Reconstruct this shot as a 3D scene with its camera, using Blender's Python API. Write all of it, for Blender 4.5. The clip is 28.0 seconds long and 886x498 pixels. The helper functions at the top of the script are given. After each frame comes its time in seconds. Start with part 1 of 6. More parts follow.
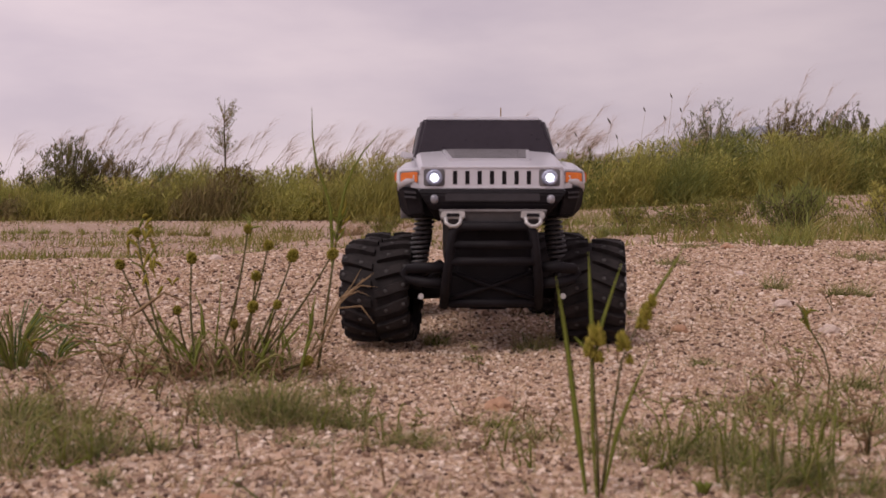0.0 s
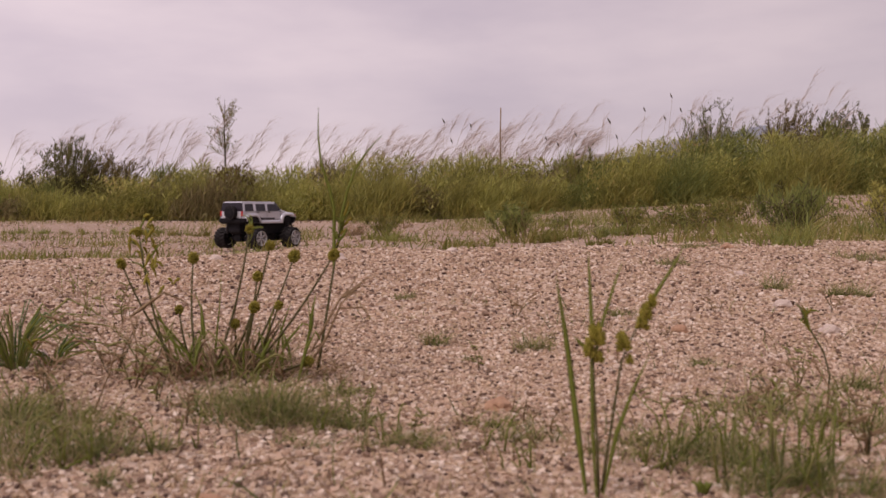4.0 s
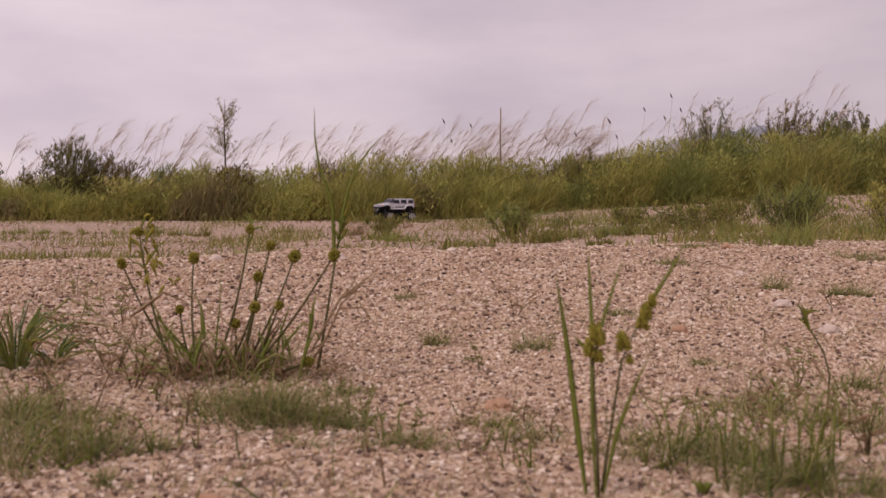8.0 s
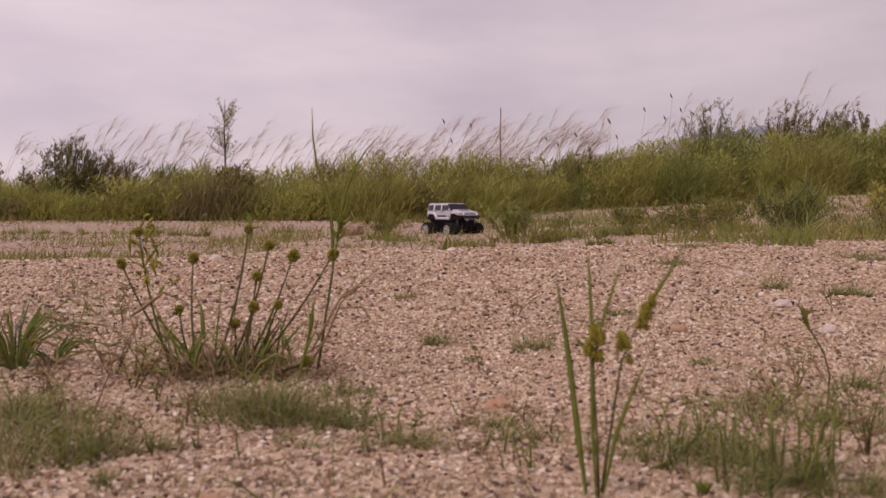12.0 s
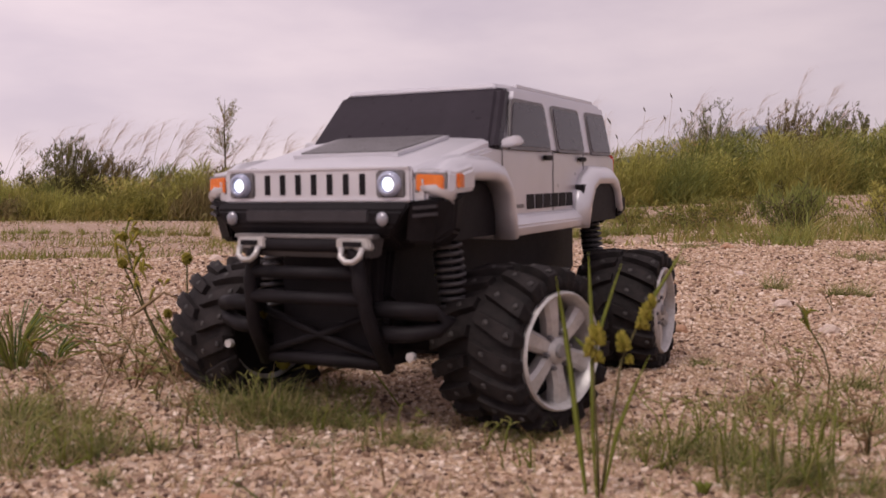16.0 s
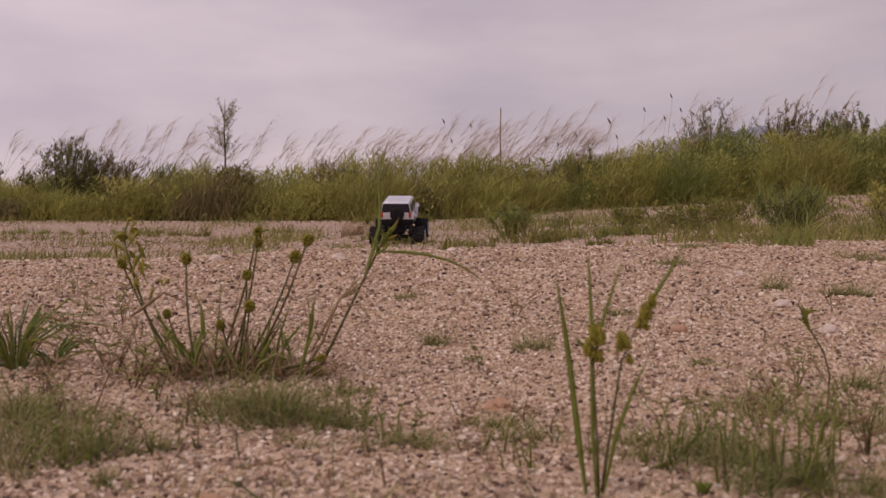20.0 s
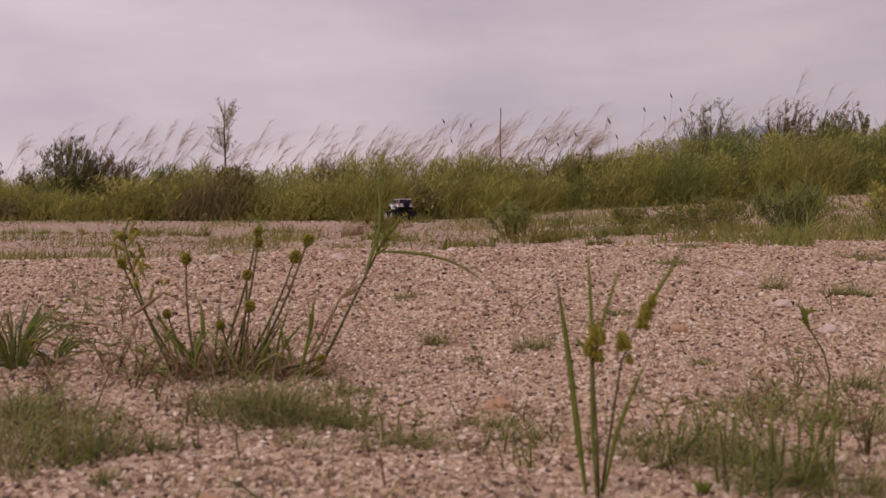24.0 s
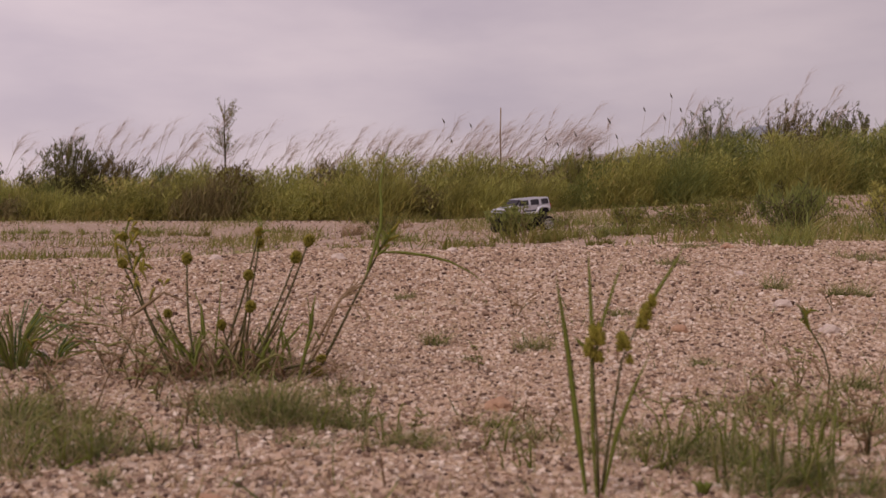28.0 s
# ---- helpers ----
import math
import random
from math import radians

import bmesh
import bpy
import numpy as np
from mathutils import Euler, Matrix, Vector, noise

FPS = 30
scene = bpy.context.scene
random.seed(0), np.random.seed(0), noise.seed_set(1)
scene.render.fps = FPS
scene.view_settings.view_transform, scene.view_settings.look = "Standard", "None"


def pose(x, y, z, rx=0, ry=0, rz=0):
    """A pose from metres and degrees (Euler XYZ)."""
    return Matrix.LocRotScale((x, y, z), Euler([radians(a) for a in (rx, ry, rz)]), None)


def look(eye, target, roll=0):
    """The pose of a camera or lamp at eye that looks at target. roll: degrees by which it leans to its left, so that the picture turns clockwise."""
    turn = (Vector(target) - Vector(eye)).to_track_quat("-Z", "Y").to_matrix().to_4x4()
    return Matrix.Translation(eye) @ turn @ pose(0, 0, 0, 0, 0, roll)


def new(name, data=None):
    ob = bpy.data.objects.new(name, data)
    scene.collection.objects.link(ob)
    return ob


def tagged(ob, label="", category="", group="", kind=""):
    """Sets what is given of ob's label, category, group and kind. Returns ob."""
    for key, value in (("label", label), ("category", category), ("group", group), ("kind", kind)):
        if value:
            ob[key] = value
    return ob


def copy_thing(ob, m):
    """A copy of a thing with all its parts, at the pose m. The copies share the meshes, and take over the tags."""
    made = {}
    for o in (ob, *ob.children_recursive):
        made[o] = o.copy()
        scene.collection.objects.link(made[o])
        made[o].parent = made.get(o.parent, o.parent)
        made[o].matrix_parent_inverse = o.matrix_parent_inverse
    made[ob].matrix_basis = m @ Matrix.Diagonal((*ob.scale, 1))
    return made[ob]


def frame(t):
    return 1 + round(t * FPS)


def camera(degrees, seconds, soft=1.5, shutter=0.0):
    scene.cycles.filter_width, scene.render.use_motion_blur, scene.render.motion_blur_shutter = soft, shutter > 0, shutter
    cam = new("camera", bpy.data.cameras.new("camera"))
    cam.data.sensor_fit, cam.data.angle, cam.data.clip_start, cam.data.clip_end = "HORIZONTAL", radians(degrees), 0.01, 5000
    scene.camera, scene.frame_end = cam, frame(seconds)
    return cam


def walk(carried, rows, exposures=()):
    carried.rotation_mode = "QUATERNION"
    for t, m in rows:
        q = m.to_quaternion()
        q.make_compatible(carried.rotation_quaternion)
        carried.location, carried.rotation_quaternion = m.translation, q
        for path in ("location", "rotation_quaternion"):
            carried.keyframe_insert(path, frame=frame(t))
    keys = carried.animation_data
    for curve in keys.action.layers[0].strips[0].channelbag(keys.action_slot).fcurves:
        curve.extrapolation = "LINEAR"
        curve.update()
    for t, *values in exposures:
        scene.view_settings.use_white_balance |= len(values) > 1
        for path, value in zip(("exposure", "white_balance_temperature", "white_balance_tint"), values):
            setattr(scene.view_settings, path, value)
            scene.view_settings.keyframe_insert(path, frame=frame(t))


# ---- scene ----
cam = camera(50.0, 28.0, soft=1.5)
# a small lens, set to the middle distance
cam.data.dof.use_dof, cam.data.dof.focus_distance, cam.data.dof.aperture_fstop = True, 3.0, 20.0
EYE_Z = 0.14
# the film brightens while the dark truck stands near, then darkens a little
EXPOSURE = [(0.0, 0.0), (1.0, 0.03), (9.0, 0.03), (13.0, 0.0), (15.0, 0.0), (15.7, 0.13), (16.4, 0.19), (17.2, 0.19), (18.0, -0.06), (18.5, -0.15), (20.0, -0.2), (28.0, -0.18)]
walk(cam, [(0.0, pose(0, 0, EYE_Z, 87.58, 0, 0)), (28.0, pose(0, 0, EYE_Z, 87.58, 0, 0))],
     exposures=[(t, e, 6850, 17) for t, e in EXPOSURE])

# ---- light: bright overcast sky, weak wide sun ----
SUN_ELEV, SUN_AZ = radians(52), radians(215)


def make_world():
    w = bpy.data.worlds.new("overcast_sky")
    scene.world = w
    w.use_nodes = True
    nt = w.node_tree
    nt.nodes.clear()
    out = nt.nodes.new("ShaderNodeOutputWorld")
    bg = nt.nodes.new("ShaderNodeBackground")
    bg.inputs["Strength"].default_value = 1.0
    sky = nt.nodes.new("ShaderNodeTexSky")
    sky.sky_type = "NISHITA"
    sky.sun_disc = False
    sky.sun_elevation = SUN_ELEV
    sky.sun_rotation = SUN_AZ
    dim = nt.nodes.new("ShaderNodeVectorMath")
    dim.operation = "SCALE"
    dim.inputs["Scale"].default_value = 0.09
    nt.links.new(sky.outputs[0], dim.inputs[0])
    co = nt.nodes.new("ShaderNodeTexCoord")
    mp = nt.nodes.new("ShaderNodeMapping")
    mp.inputs["Scale"].default_value = (2.2, 2.2, 7.5)
    mp.inputs["Rotation"].default_value = (0.10, 0.12, 0.6)
    nt.links.new(co.outputs["Generated"], mp.inputs["Vector"])
    nz = nt.nodes.new("ShaderNodeTexNoise")
    nz.inputs["Scale"].default_value = 1.6
    nz.inputs["Detail"].default_value = 5
    nz.inputs["Roughness"].default_value = 0.5
    nt.links.new(mp.outputs[0], nz.inputs["Vector"])
    rp = nt.nodes.new("ShaderNodeValToRGB")
    rp.color_ramp.elements[0].position = 0.32
    rp.color_ramp.elements[0].color = (0.525, 0.455, 0.525, 1)
    rp.color_ramp.elements[1].position = 0.68
    rp.color_ramp.elements[1].color = (0.70, 0.605, 0.65, 1)
    nt.links.new(nz.outputs["Fac"], rp.inputs[0])
    mx = nt.nodes.new("ShaderNodeMix")
    mx.data_type = "RGBA"
    mx.inputs["Factor"].default_value = 0.9
    nt.links.new(dim.outputs[0], mx.inputs["A"])
    nt.links.new(rp.outputs[0], mx.inputs["B"])
    # the cloud is brighter on the side where the sun stands behind it
    sx = nt.nodes.new("ShaderNodeSeparateXYZ")
    nt.links.new(co.outputs["Generated"], sx.inputs[0])
    sl = nt.nodes.new("ShaderNodeMapRange")
    sl.inputs["From Min"].default_value = -1.0
    sl.inputs["From Max"].default_value = 1.0
    sl.inputs["To Min"].default_value = 1.34
    sl.inputs["To Max"].default_value = 0.72
    nt.links.new(sx.outputs["X"], sl.inputs["Value"])
    side = nt.nodes.new("ShaderNodeVectorMath")
    side.operation = "SCALE"
    nt.links.new(mx.outputs["Result"], side.inputs[0])
    nt.links.new(sl.outputs[0], side.inputs["Scale"])
    nt.links.new(side.outputs[0], bg.inputs["Color"])
    nt.links.new(bg.outputs[0], out.inputs[0])


make_world()
sun_data = bpy.data.lights.new("sun", "SUN")
sun_data.energy = 1.5
sun_data.angle = radians(22)
sun_data.color = (1.0, 0.95, 0.9)
sun_ob = new("sun", sun_data)
sun_ob.matrix_basis = look((0, -10, 30), (-12 * math.sin(SUN_AZ), -10 - 12 * math.cos(SUN_AZ), 30 - 12 * math.tan(SUN_ELEV)))


# ---- materials ----
def mat_base(name, rough=0.6, metal=0.0, color=(0.5, 0.5, 0.5)):
    m = bpy.data.materials.new(name)
    m.use_nodes = True
    nt = m.node_tree
    b = nt.nodes["Principled BSDF"]
    b.inputs["Base Color"].default_value = (*color, 1)
    b.inputs["Roughness"].default_value = rough
    b.inputs["Metallic"].default_value = metal
    return m, nt, b


def ramp(nt, colors):
    rp = nt.nodes.new("ShaderNodeValToRGB")
    el = rp.color_ramp.elements
    while len(el) < len(colors):
        el.new(0.5)
    for i, c in enumerate(colors):
        el[i].position = i / (len(colors) - 1)
        el[i].color = (*c, 1)
    return rp


def noise_node(nt, scale, detail=4, rough=0.55):
    co = nt.nodes.new("ShaderNodeTexCoord")
    nz = nt.nodes.new("ShaderNodeTexNoise")
    nz.inputs["Scale"].default_value = scale
    nz.inputs["Detail"].default_value = detail
    nz.inputs["Roughness"].default_value = rough
    nt.links.new(co.outputs["Object"], nz.inputs["Vector"])
    return nz


def mat_worn(name, c1, c2, rough, metal=0.0, scale=60, bump=0.15, coat=0.0, spec=0.5):
    """Two tones at two scales, uneven gloss and a little relief."""
    m, nt, b = mat_base(name, rough, metal)
    n1 = noise_node(nt, scale)
    n2 = noise_node(nt, scale * 6, 3)
    mn = nt.nodes.new("ShaderNodeMath")
    mn.operation = "MULTIPLY_ADD"
    mn.inputs[1].default_value = 0.35
    nt.links.new(n2.outputs["Fac"], mn.inputs[0])
    ms = nt.nodes.new("ShaderNodeMath")
    ms.operation = "MULTIPLY"
    ms.inputs[1].default_value = 0.65
    nt.links.new(n1.outputs["Fac"], ms.inputs[0])
    nt.links.new(ms.outputs[0], mn.inputs[2])
    mr = nt.nodes.new("ShaderNodeMapRange")
    mr.inputs["From Min"].default_value = 0.35
    mr.inputs["From Max"].default_value = 0.65
    nt.links.new(mn.outputs[0], mr.inputs["Value"])
    rp = ramp(nt, [c1, c2])
    nt.links.new(mr.outputs[0], rp.inputs[0])
    nt.links.new(rp.outputs[0], b.inputs["Base Color"])
    rr = nt.nodes.new("ShaderNodeMapRange")
    rr.inputs["To Min"].default_value = max(0.03, rough - 0.12)
    rr.inputs["To Max"].default_value = min(1.0, rough + 0.12)
    nt.links.new(n2.outputs["Fac"], rr.inputs["Value"])
    nt.links.new(rr.outputs[0], b.inputs["Roughness"])
    bp = nt.nodes.new("ShaderNodeBump")
    bp.inputs["Strength"].default_value = bump
    bp.inputs["Distance"].default_value = 0.001
    nt.links.new(n2.outputs["Fac"], bp.inputs["Height"])
    nt.links.new(bp.outputs[0], b.inputs["Normal"])
    b.inputs["Specular IOR Level"].default_value = spec
    if coat:
        b.inputs["Coat Weight"].default_value = coat
    return m


def mat_island(name, colors, rough=0.6, trans=0.0, patch=0.0, patch_scale=0.8):
    """Foliage and stones: each piece takes its own tone; patch blends in slow drifts over the ground."""
    m, nt, b = mat_base(name, rough)
    b.inputs["Specular IOR Level"].default_value = 0.18
    geo = nt.nodes.new("ShaderNodeNewGeometry")
    rp = ramp(nt, colors)
    if patch:
        nz = noise_node(nt, patch_scale, 3)
        mr = nt.nodes.new("ShaderNodeMapRange")
        mr.inputs["From Min"].default_value = 0.32
        mr.inputs["From Max"].default_value = 0.68
        nt.links.new(nz.outputs["Fac"], mr.inputs["Value"])
        mx = nt.nodes.new("ShaderNodeMix")
        mx.inputs["Factor"].default_value = patch
        nt.links.new(geo.outputs["Random Per Island"], mx.inputs["A"])
        nt.links.new(mr.outputs[0], mx.inputs["B"])
        nt.links.new(mx.outputs["Result"], rp.inputs[0])
    else:
        nt.links.new(geo.outputs["Random Per Island"], rp.inputs[0])
    fine = noise_node(nt, 350, 3)
    hv = nt.nodes.new("ShaderNodeMix")
    hv.data_type = "RGBA"
    hv.blend_type = "MULTIPLY"
    hv.inputs["Factor"].default_value = 0.5
    fr = nt.nodes.new("ShaderNodeMapRange")
    fr.inputs["To Min"].default_value = 0.5
    fr.inputs["To Max"].default_value = 1.5
    nt.links.new(fine.outputs["Fac"], fr.inputs["Value"])
    nt.links.new(rp.outputs[0], hv.inputs["A"])
    nt.links.new(fr.outputs[0], hv.inputs["B"])
    nt.links.new(hv.outputs["Result"], b.inputs["Base Color"])
    if trans:
        tr = nt.nodes.new("ShaderNodeBsdfTranslucent")
        nt.links.new(hv.outputs["Result"], tr.inputs["Color"])
        ms = nt.nodes.new("ShaderNodeMixShader")
        ms.inputs[0].default_value = trans
        nt.links.new(b.outputs[0], ms.inputs[1])
        nt.links.new(tr.outputs[0], ms.inputs[2])
        nt.links.new(ms.outputs[0], nt.nodes["Material Output"].inputs[0])
    return m


def mat_glow(name, color, glow, strength):
    m, nt, b = mat_base(name, 0.15, 0, color)
    b.inputs["Emission Color"].default_value = (*glow, 1)
    b.inputs["Emission Strength"].default_value = strength
    return m


def mat_ground():
    """Coarse granite grit: cells of pink, buff, white and dark grains over sandy fines, greener soil beyond."""
    m, nt, b = mat_base("granite_grit", 0.9)
    co = nt.nodes.new("ShaderNodeTexCoord")
    vs = []
    for sc in (95, 38):
        v = nt.nodes.new("ShaderNodeTexVoronoi")
        v.inputs["Scale"].default_value = sc
        nt.links.new(co.outputs["Object"], v.inputs["Vector"])
        vs.append(v)
    sep = nt.nodes.new("ShaderNodeSeparateColor")
    nt.links.new(vs[0].outputs["Color"], sep.inputs[0])
    rp = ramp(nt, GRIT)
    nt.links.new(sep.outputs[0], rp.inputs[0])
    sep2 = nt.nodes.new("ShaderNodeSeparateColor")
    nt.links.new(vs[1].outputs["Color"], sep2.inputs[0])
    rp2 = ramp(nt, GRIT)
    nt.links.new(sep2.outputs[0], rp2.inputs[0])
    mx = nt.nodes.new("ShaderNodeMix")
    mx.data_type = "RGBA"
    mx.inputs["Factor"].default_value = 0.45
    nt.links.new(rp.outputs[0], mx.inputs["A"])
    nt.links.new(rp2.outputs[0], mx.inputs["B"])
    big = noise_node(nt, 1.3, 4)
    tone = ramp(nt, [(0.82, 0.78, 0.75), (1.1, 1.08, 1.06)])
    nt.links.new(big.outputs["Fac"], tone.inputs[0])
    mul = nt.nodes.new("ShaderNodeMix")
    mul.data_type = "RGBA"
    mul.blend_type = "MULTIPLY"
    mul.inputs["Factor"].default_value = 1.0
    nt.links.new(mx.outputs["Result"], mul.inputs["A"])
    nt.links.new(tone.outputs[0], mul.inputs["B"])
    # sandier, finer soil beyond the gravel crest, in uneven patches
    sepxyz = nt.nodes.new("ShaderNodeSeparateXYZ")
    nt.links.new(co.outputs["Object"], sepxyz.inputs[0])
    edge = noise_node(nt, 1.1, 4)
    ad = nt.nodes.new("ShaderNodeMath")
    ad.operation = "MULTIPLY_ADD"
    ad.inputs[1].default_value = 2.4
    nt.links.new(edge.outputs["Fac"], ad.inputs[0])
    nt.links.new(sepxyz.outputs["Y"], ad.inputs[2])
    far = nt.nodes.new("ShaderNodeMapRange")
    far.inputs["From Min"].default_value = 4.3
    far.inputs["From Max"].default_value = 5.2
    nt.links.new(ad.outputs[0], far.inputs["Value"])
    sn = noise_node(nt, 6, 6, 0.7)
    srp = ramp(nt, SAND)
    nt.links.new(sn.outputs["Fac"], srp.inputs[0])
    fx = nt.nodes.new("ShaderNodeMix")
    fx.data_type = "RGBA"
    nt.links.new(far.outputs[0], fx.inputs["Factor"])
    nt.links.new(mul.outputs["Result"], fx.inputs["A"])
    nt.links.new(srp.outputs[0], fx.inputs["B"])
    nt.links.new(fx.outputs["Result"], b.inputs["Base Color"])
    add = nt.nodes.new("ShaderNodeMath")
    add.operation = "ADD"
    nt.links.new(vs[0].outputs["Distance"], add.inputs[0])
    nt.links.new(vs[1].outputs["Distance"], add.inputs[1])
    bp = nt.nodes.new("ShaderNodeBump")
    bp.inputs["Strength"].default_value = 0.8
    bp.inputs["Distance"].default_value = 0.006
    bp.invert = True
    nt.links.new(add.outputs[0], bp.inputs["Height"])
    nt.links.new(bp.outputs[0], b.inputs["Normal"])
    return m


GRIT = [(0.088, 0.053, 0.042), (0.329, 0.218, 0.154), (0.558, 0.395, 0.292), (0.449, 0.324, 0.212), (0.616, 0.471, 0.367), (0.752, 0.631, 0.536)]
SAND = [(0.22, 0.15, 0.10), (0.38, 0.265, 0.20), (0.48, 0.35, 0.28)]
M_GROUND = mat_ground()
M_STONE = mat_island("granite_chips", GRIT, 0.85)
M_ROCK = mat_worn("reddish_rock", (0.32, 0.17, 0.10), (0.50, 0.31, 0.20), 0.9, scale=50, bump=0.6)
M_ROCK_PALE = mat_worn("pale_rock", (0.45, 0.34, 0.29), (0.66, 0.54, 0.47), 0.9, scale=50, bump=0.6)
M_GRASS = mat_island("low_grass", [(0.073, 0.100, 0.029), (0.135, 0.164, 0.048), (0.208, 0.233, 0.067), (0.290, 0.275, 0.095), (0.374, 0.296, 0.151), (0.436, 0.339, 0.208)], 0.65, 0.3)
M_GRASS_DARK = mat_island("dark_grass", [(0.09, 0.14, 0.05), (0.14, 0.20, 0.07), (0.20, 0.25, 0.09)], 0.5, 0.3)
M_DRY = mat_island("dry_grass", [(0.163, 0.100, 0.056), (0.300, 0.200, 0.112), (0.425, 0.312, 0.188)], 0.8, 0.2)
M_LITTER = mat_island("red_brown_litter", [(0.16, 0.075, 0.045), (0.26, 0.13, 0.075), (0.38, 0.25, 0.16)], 0.85, 0.15)
M_SEDGE = mat_island("sedge_green", [(0.19, 0.235, 0.045), (0.25, 0.29, 0.06), (0.30, 0.31, 0.075)], 0.5, 0.5)
M_STEM = mat_island("sedge_stem", [(0.055, 0.058, 0.02), (0.09, 0.085, 0.03), (0.10, 0.062, 0.035)], 0.6)
M_HEAD = mat_island("sedge_head", [(0.22, 0.195, 0.030), (0.33, 0.285, 0.05), (0.40, 0.33, 0.075)], 0.8, 0.35)
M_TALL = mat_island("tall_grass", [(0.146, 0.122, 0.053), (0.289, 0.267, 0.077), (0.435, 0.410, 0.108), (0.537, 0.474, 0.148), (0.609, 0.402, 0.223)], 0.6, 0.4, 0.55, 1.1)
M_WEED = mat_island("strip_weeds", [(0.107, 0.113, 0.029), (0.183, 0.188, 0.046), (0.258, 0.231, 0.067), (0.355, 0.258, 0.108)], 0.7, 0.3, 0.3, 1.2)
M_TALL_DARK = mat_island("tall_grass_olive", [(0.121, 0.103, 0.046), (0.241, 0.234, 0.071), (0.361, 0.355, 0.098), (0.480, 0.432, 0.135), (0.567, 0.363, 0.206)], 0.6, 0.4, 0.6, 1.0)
M_SHRUB = mat_island("shrub_leaf", [(0.08, 0.08, 0.028), (0.14, 0.135, 0.045), (0.21, 0.18, 0.07)], 0.7, 0.25)
M_MOUND_YELLOW = mat_island("mound_yellow_green", [(0.172, 0.163, 0.060), (0.342, 0.332, 0.099), (0.499, 0.480, 0.142), (0.592, 0.510, 0.180)], 0.6, 0.4, 0.5, 2.2)
M_MOUND_OLIVE = mat_island("mound_olive", [(0.146, 0.136, 0.053), (0.288, 0.270, 0.085), (0.434, 0.404, 0.116), (0.541, 0.420, 0.166)], 0.6, 0.4, 0.5, 2.2)
M_MOUND_GREEN = mat_island("mound_deep_green", [(0.124, 0.152, 0.056), (0.245, 0.267, 0.078), (0.392, 0.381, 0.108)], 0.6, 0.4, 0.5, 2.2)
M_MOUND_BROWN = mat_island("mound_brown", [(0.153, 0.129, 0.059), (0.281, 0.222, 0.109), (0.359, 0.325, 0.147)], 0.7, 0.35, 0.4, 2.2)
M_SHRUB_GREY = mat_island("grey_green_leaf", [(0.12, 0.125, 0.055), (0.20, 0.20, 0.09), (0.29, 0.26, 0.13)], 0.7, 0.3)
M_SHRUB_BROWN = mat_island("brown_leaf", [(0.11, 0.08, 0.035), (0.18, 0.13, 0.05), (0.22, 0.17, 0.065)], 0.7, 0.25)
M_BARK = mat_worn("weed_stalk", (0.06, 0.045, 0.025), (0.13, 0.10, 0.06), 0.9, scale=30)
M_PLUME = mat_island("reed_plume", [(0.46, 0.36, 0.31), (0.58, 0.46, 0.41), (0.67, 0.55, 0.50)], 0.8, 0.5)
# distance haze is painted straight into this blue-grey
M_HILL = mat_worn("far_hill_hazed", (0.20, 0.21, 0.25), (0.26, 0.27, 0.31), 1.0, scale=0.01, bump=0)
M_PALE_WALL = mat_worn("pale_plaster", (0.50, 0.49, 0.50), (0.62, 0.60, 0.61), 0.9, scale=0.4, bump=0)
M_WOOD_FAR = mat_worn("far_wood", (0.07, 0.09, 0.07), (0.11, 0.13, 0.09), 1.0, scale=0.05, bump=0)
M_PAINT = mat_worn("silver_white_paint", (0.55, 0.545, 0.595), (0.63, 0.62, 0.665), 0.33, 0.38, 9, 0.02, 0.2)
M_GREYP = mat_worn("grey_vent_plastic", (0.10, 0.095, 0.10), (0.15, 0.14, 0.15), 0.45, scale=80)
M_BLACK = mat_worn("black_plastic", (0.007, 0.006, 0.0075), (0.016, 0.0135, 0.016), 0.6, scale=50, spec=0.14)
M_GLASS = mat_worn("smoked_window", (0.014, 0.010, 0.015), (0.024, 0.018, 0.026), 0.32, scale=20, bump=0.02, spec=0.25)
M_RUBBER = mat_worn("tyre_rubber", (0.008, 0.0067, 0.0075), (0.028, 0.023, 0.023), 0.72, scale=45, bump=0.4, spec=0.16)
M_CHROME = mat_worn("silver_rim", (0.36, 0.345, 0.34), (0.56, 0.545, 0.54), 0.4, 0.35, 60, 0.1)
M_ORANGE = mat_worn("orange_lens", (0.62, 0.13, 0.02), (0.75, 0.2, 0.03), 0.25, scale=120, bump=0.2)
M_RED = mat_worn("red_lens", (0.45, 0.02, 0.02), (0.6, 0.04, 0.03), 0.25, scale=120, bump=0.2)
M_LAMP = mat_glow("headlamp_bulb", (0.8, 0.82, 0.85), (0.82, 0.9, 1.0), 1.9)
M_LENS = mat_worn("clear_headlamp_lens", (0.30, 0.33, 0.46), (0.46, 0.49, 0.62), 0.12, 0.2, 60, 0.05)
M_SIDEGLASS = mat_worn("tinted_side_window", (0.016, 0.013, 0.018), (0.034, 0.028, 0.036), 0.24, scale=14, bump=0.02, spec=0.45)
M_SKID = mat_worn("dull_silver_plastic", (0.17, 0.16, 0.165), (0.25, 0.24, 0.245), 0.4, 0.3, 50)
M_SKIDDARK = mat_worn("dark_grey_plastic", (0.045, 0.042, 0.045), (0.075, 0.07, 0.074), 0.45, 0.1, 50)
# paler rubber tone that paints highlights onto the dusty lug ends
M_GLINT = mat_worn("glint_rubber", (0.022, 0.019, 0.020), (0.05, 0.044, 0.044), 0.7, scale=90)
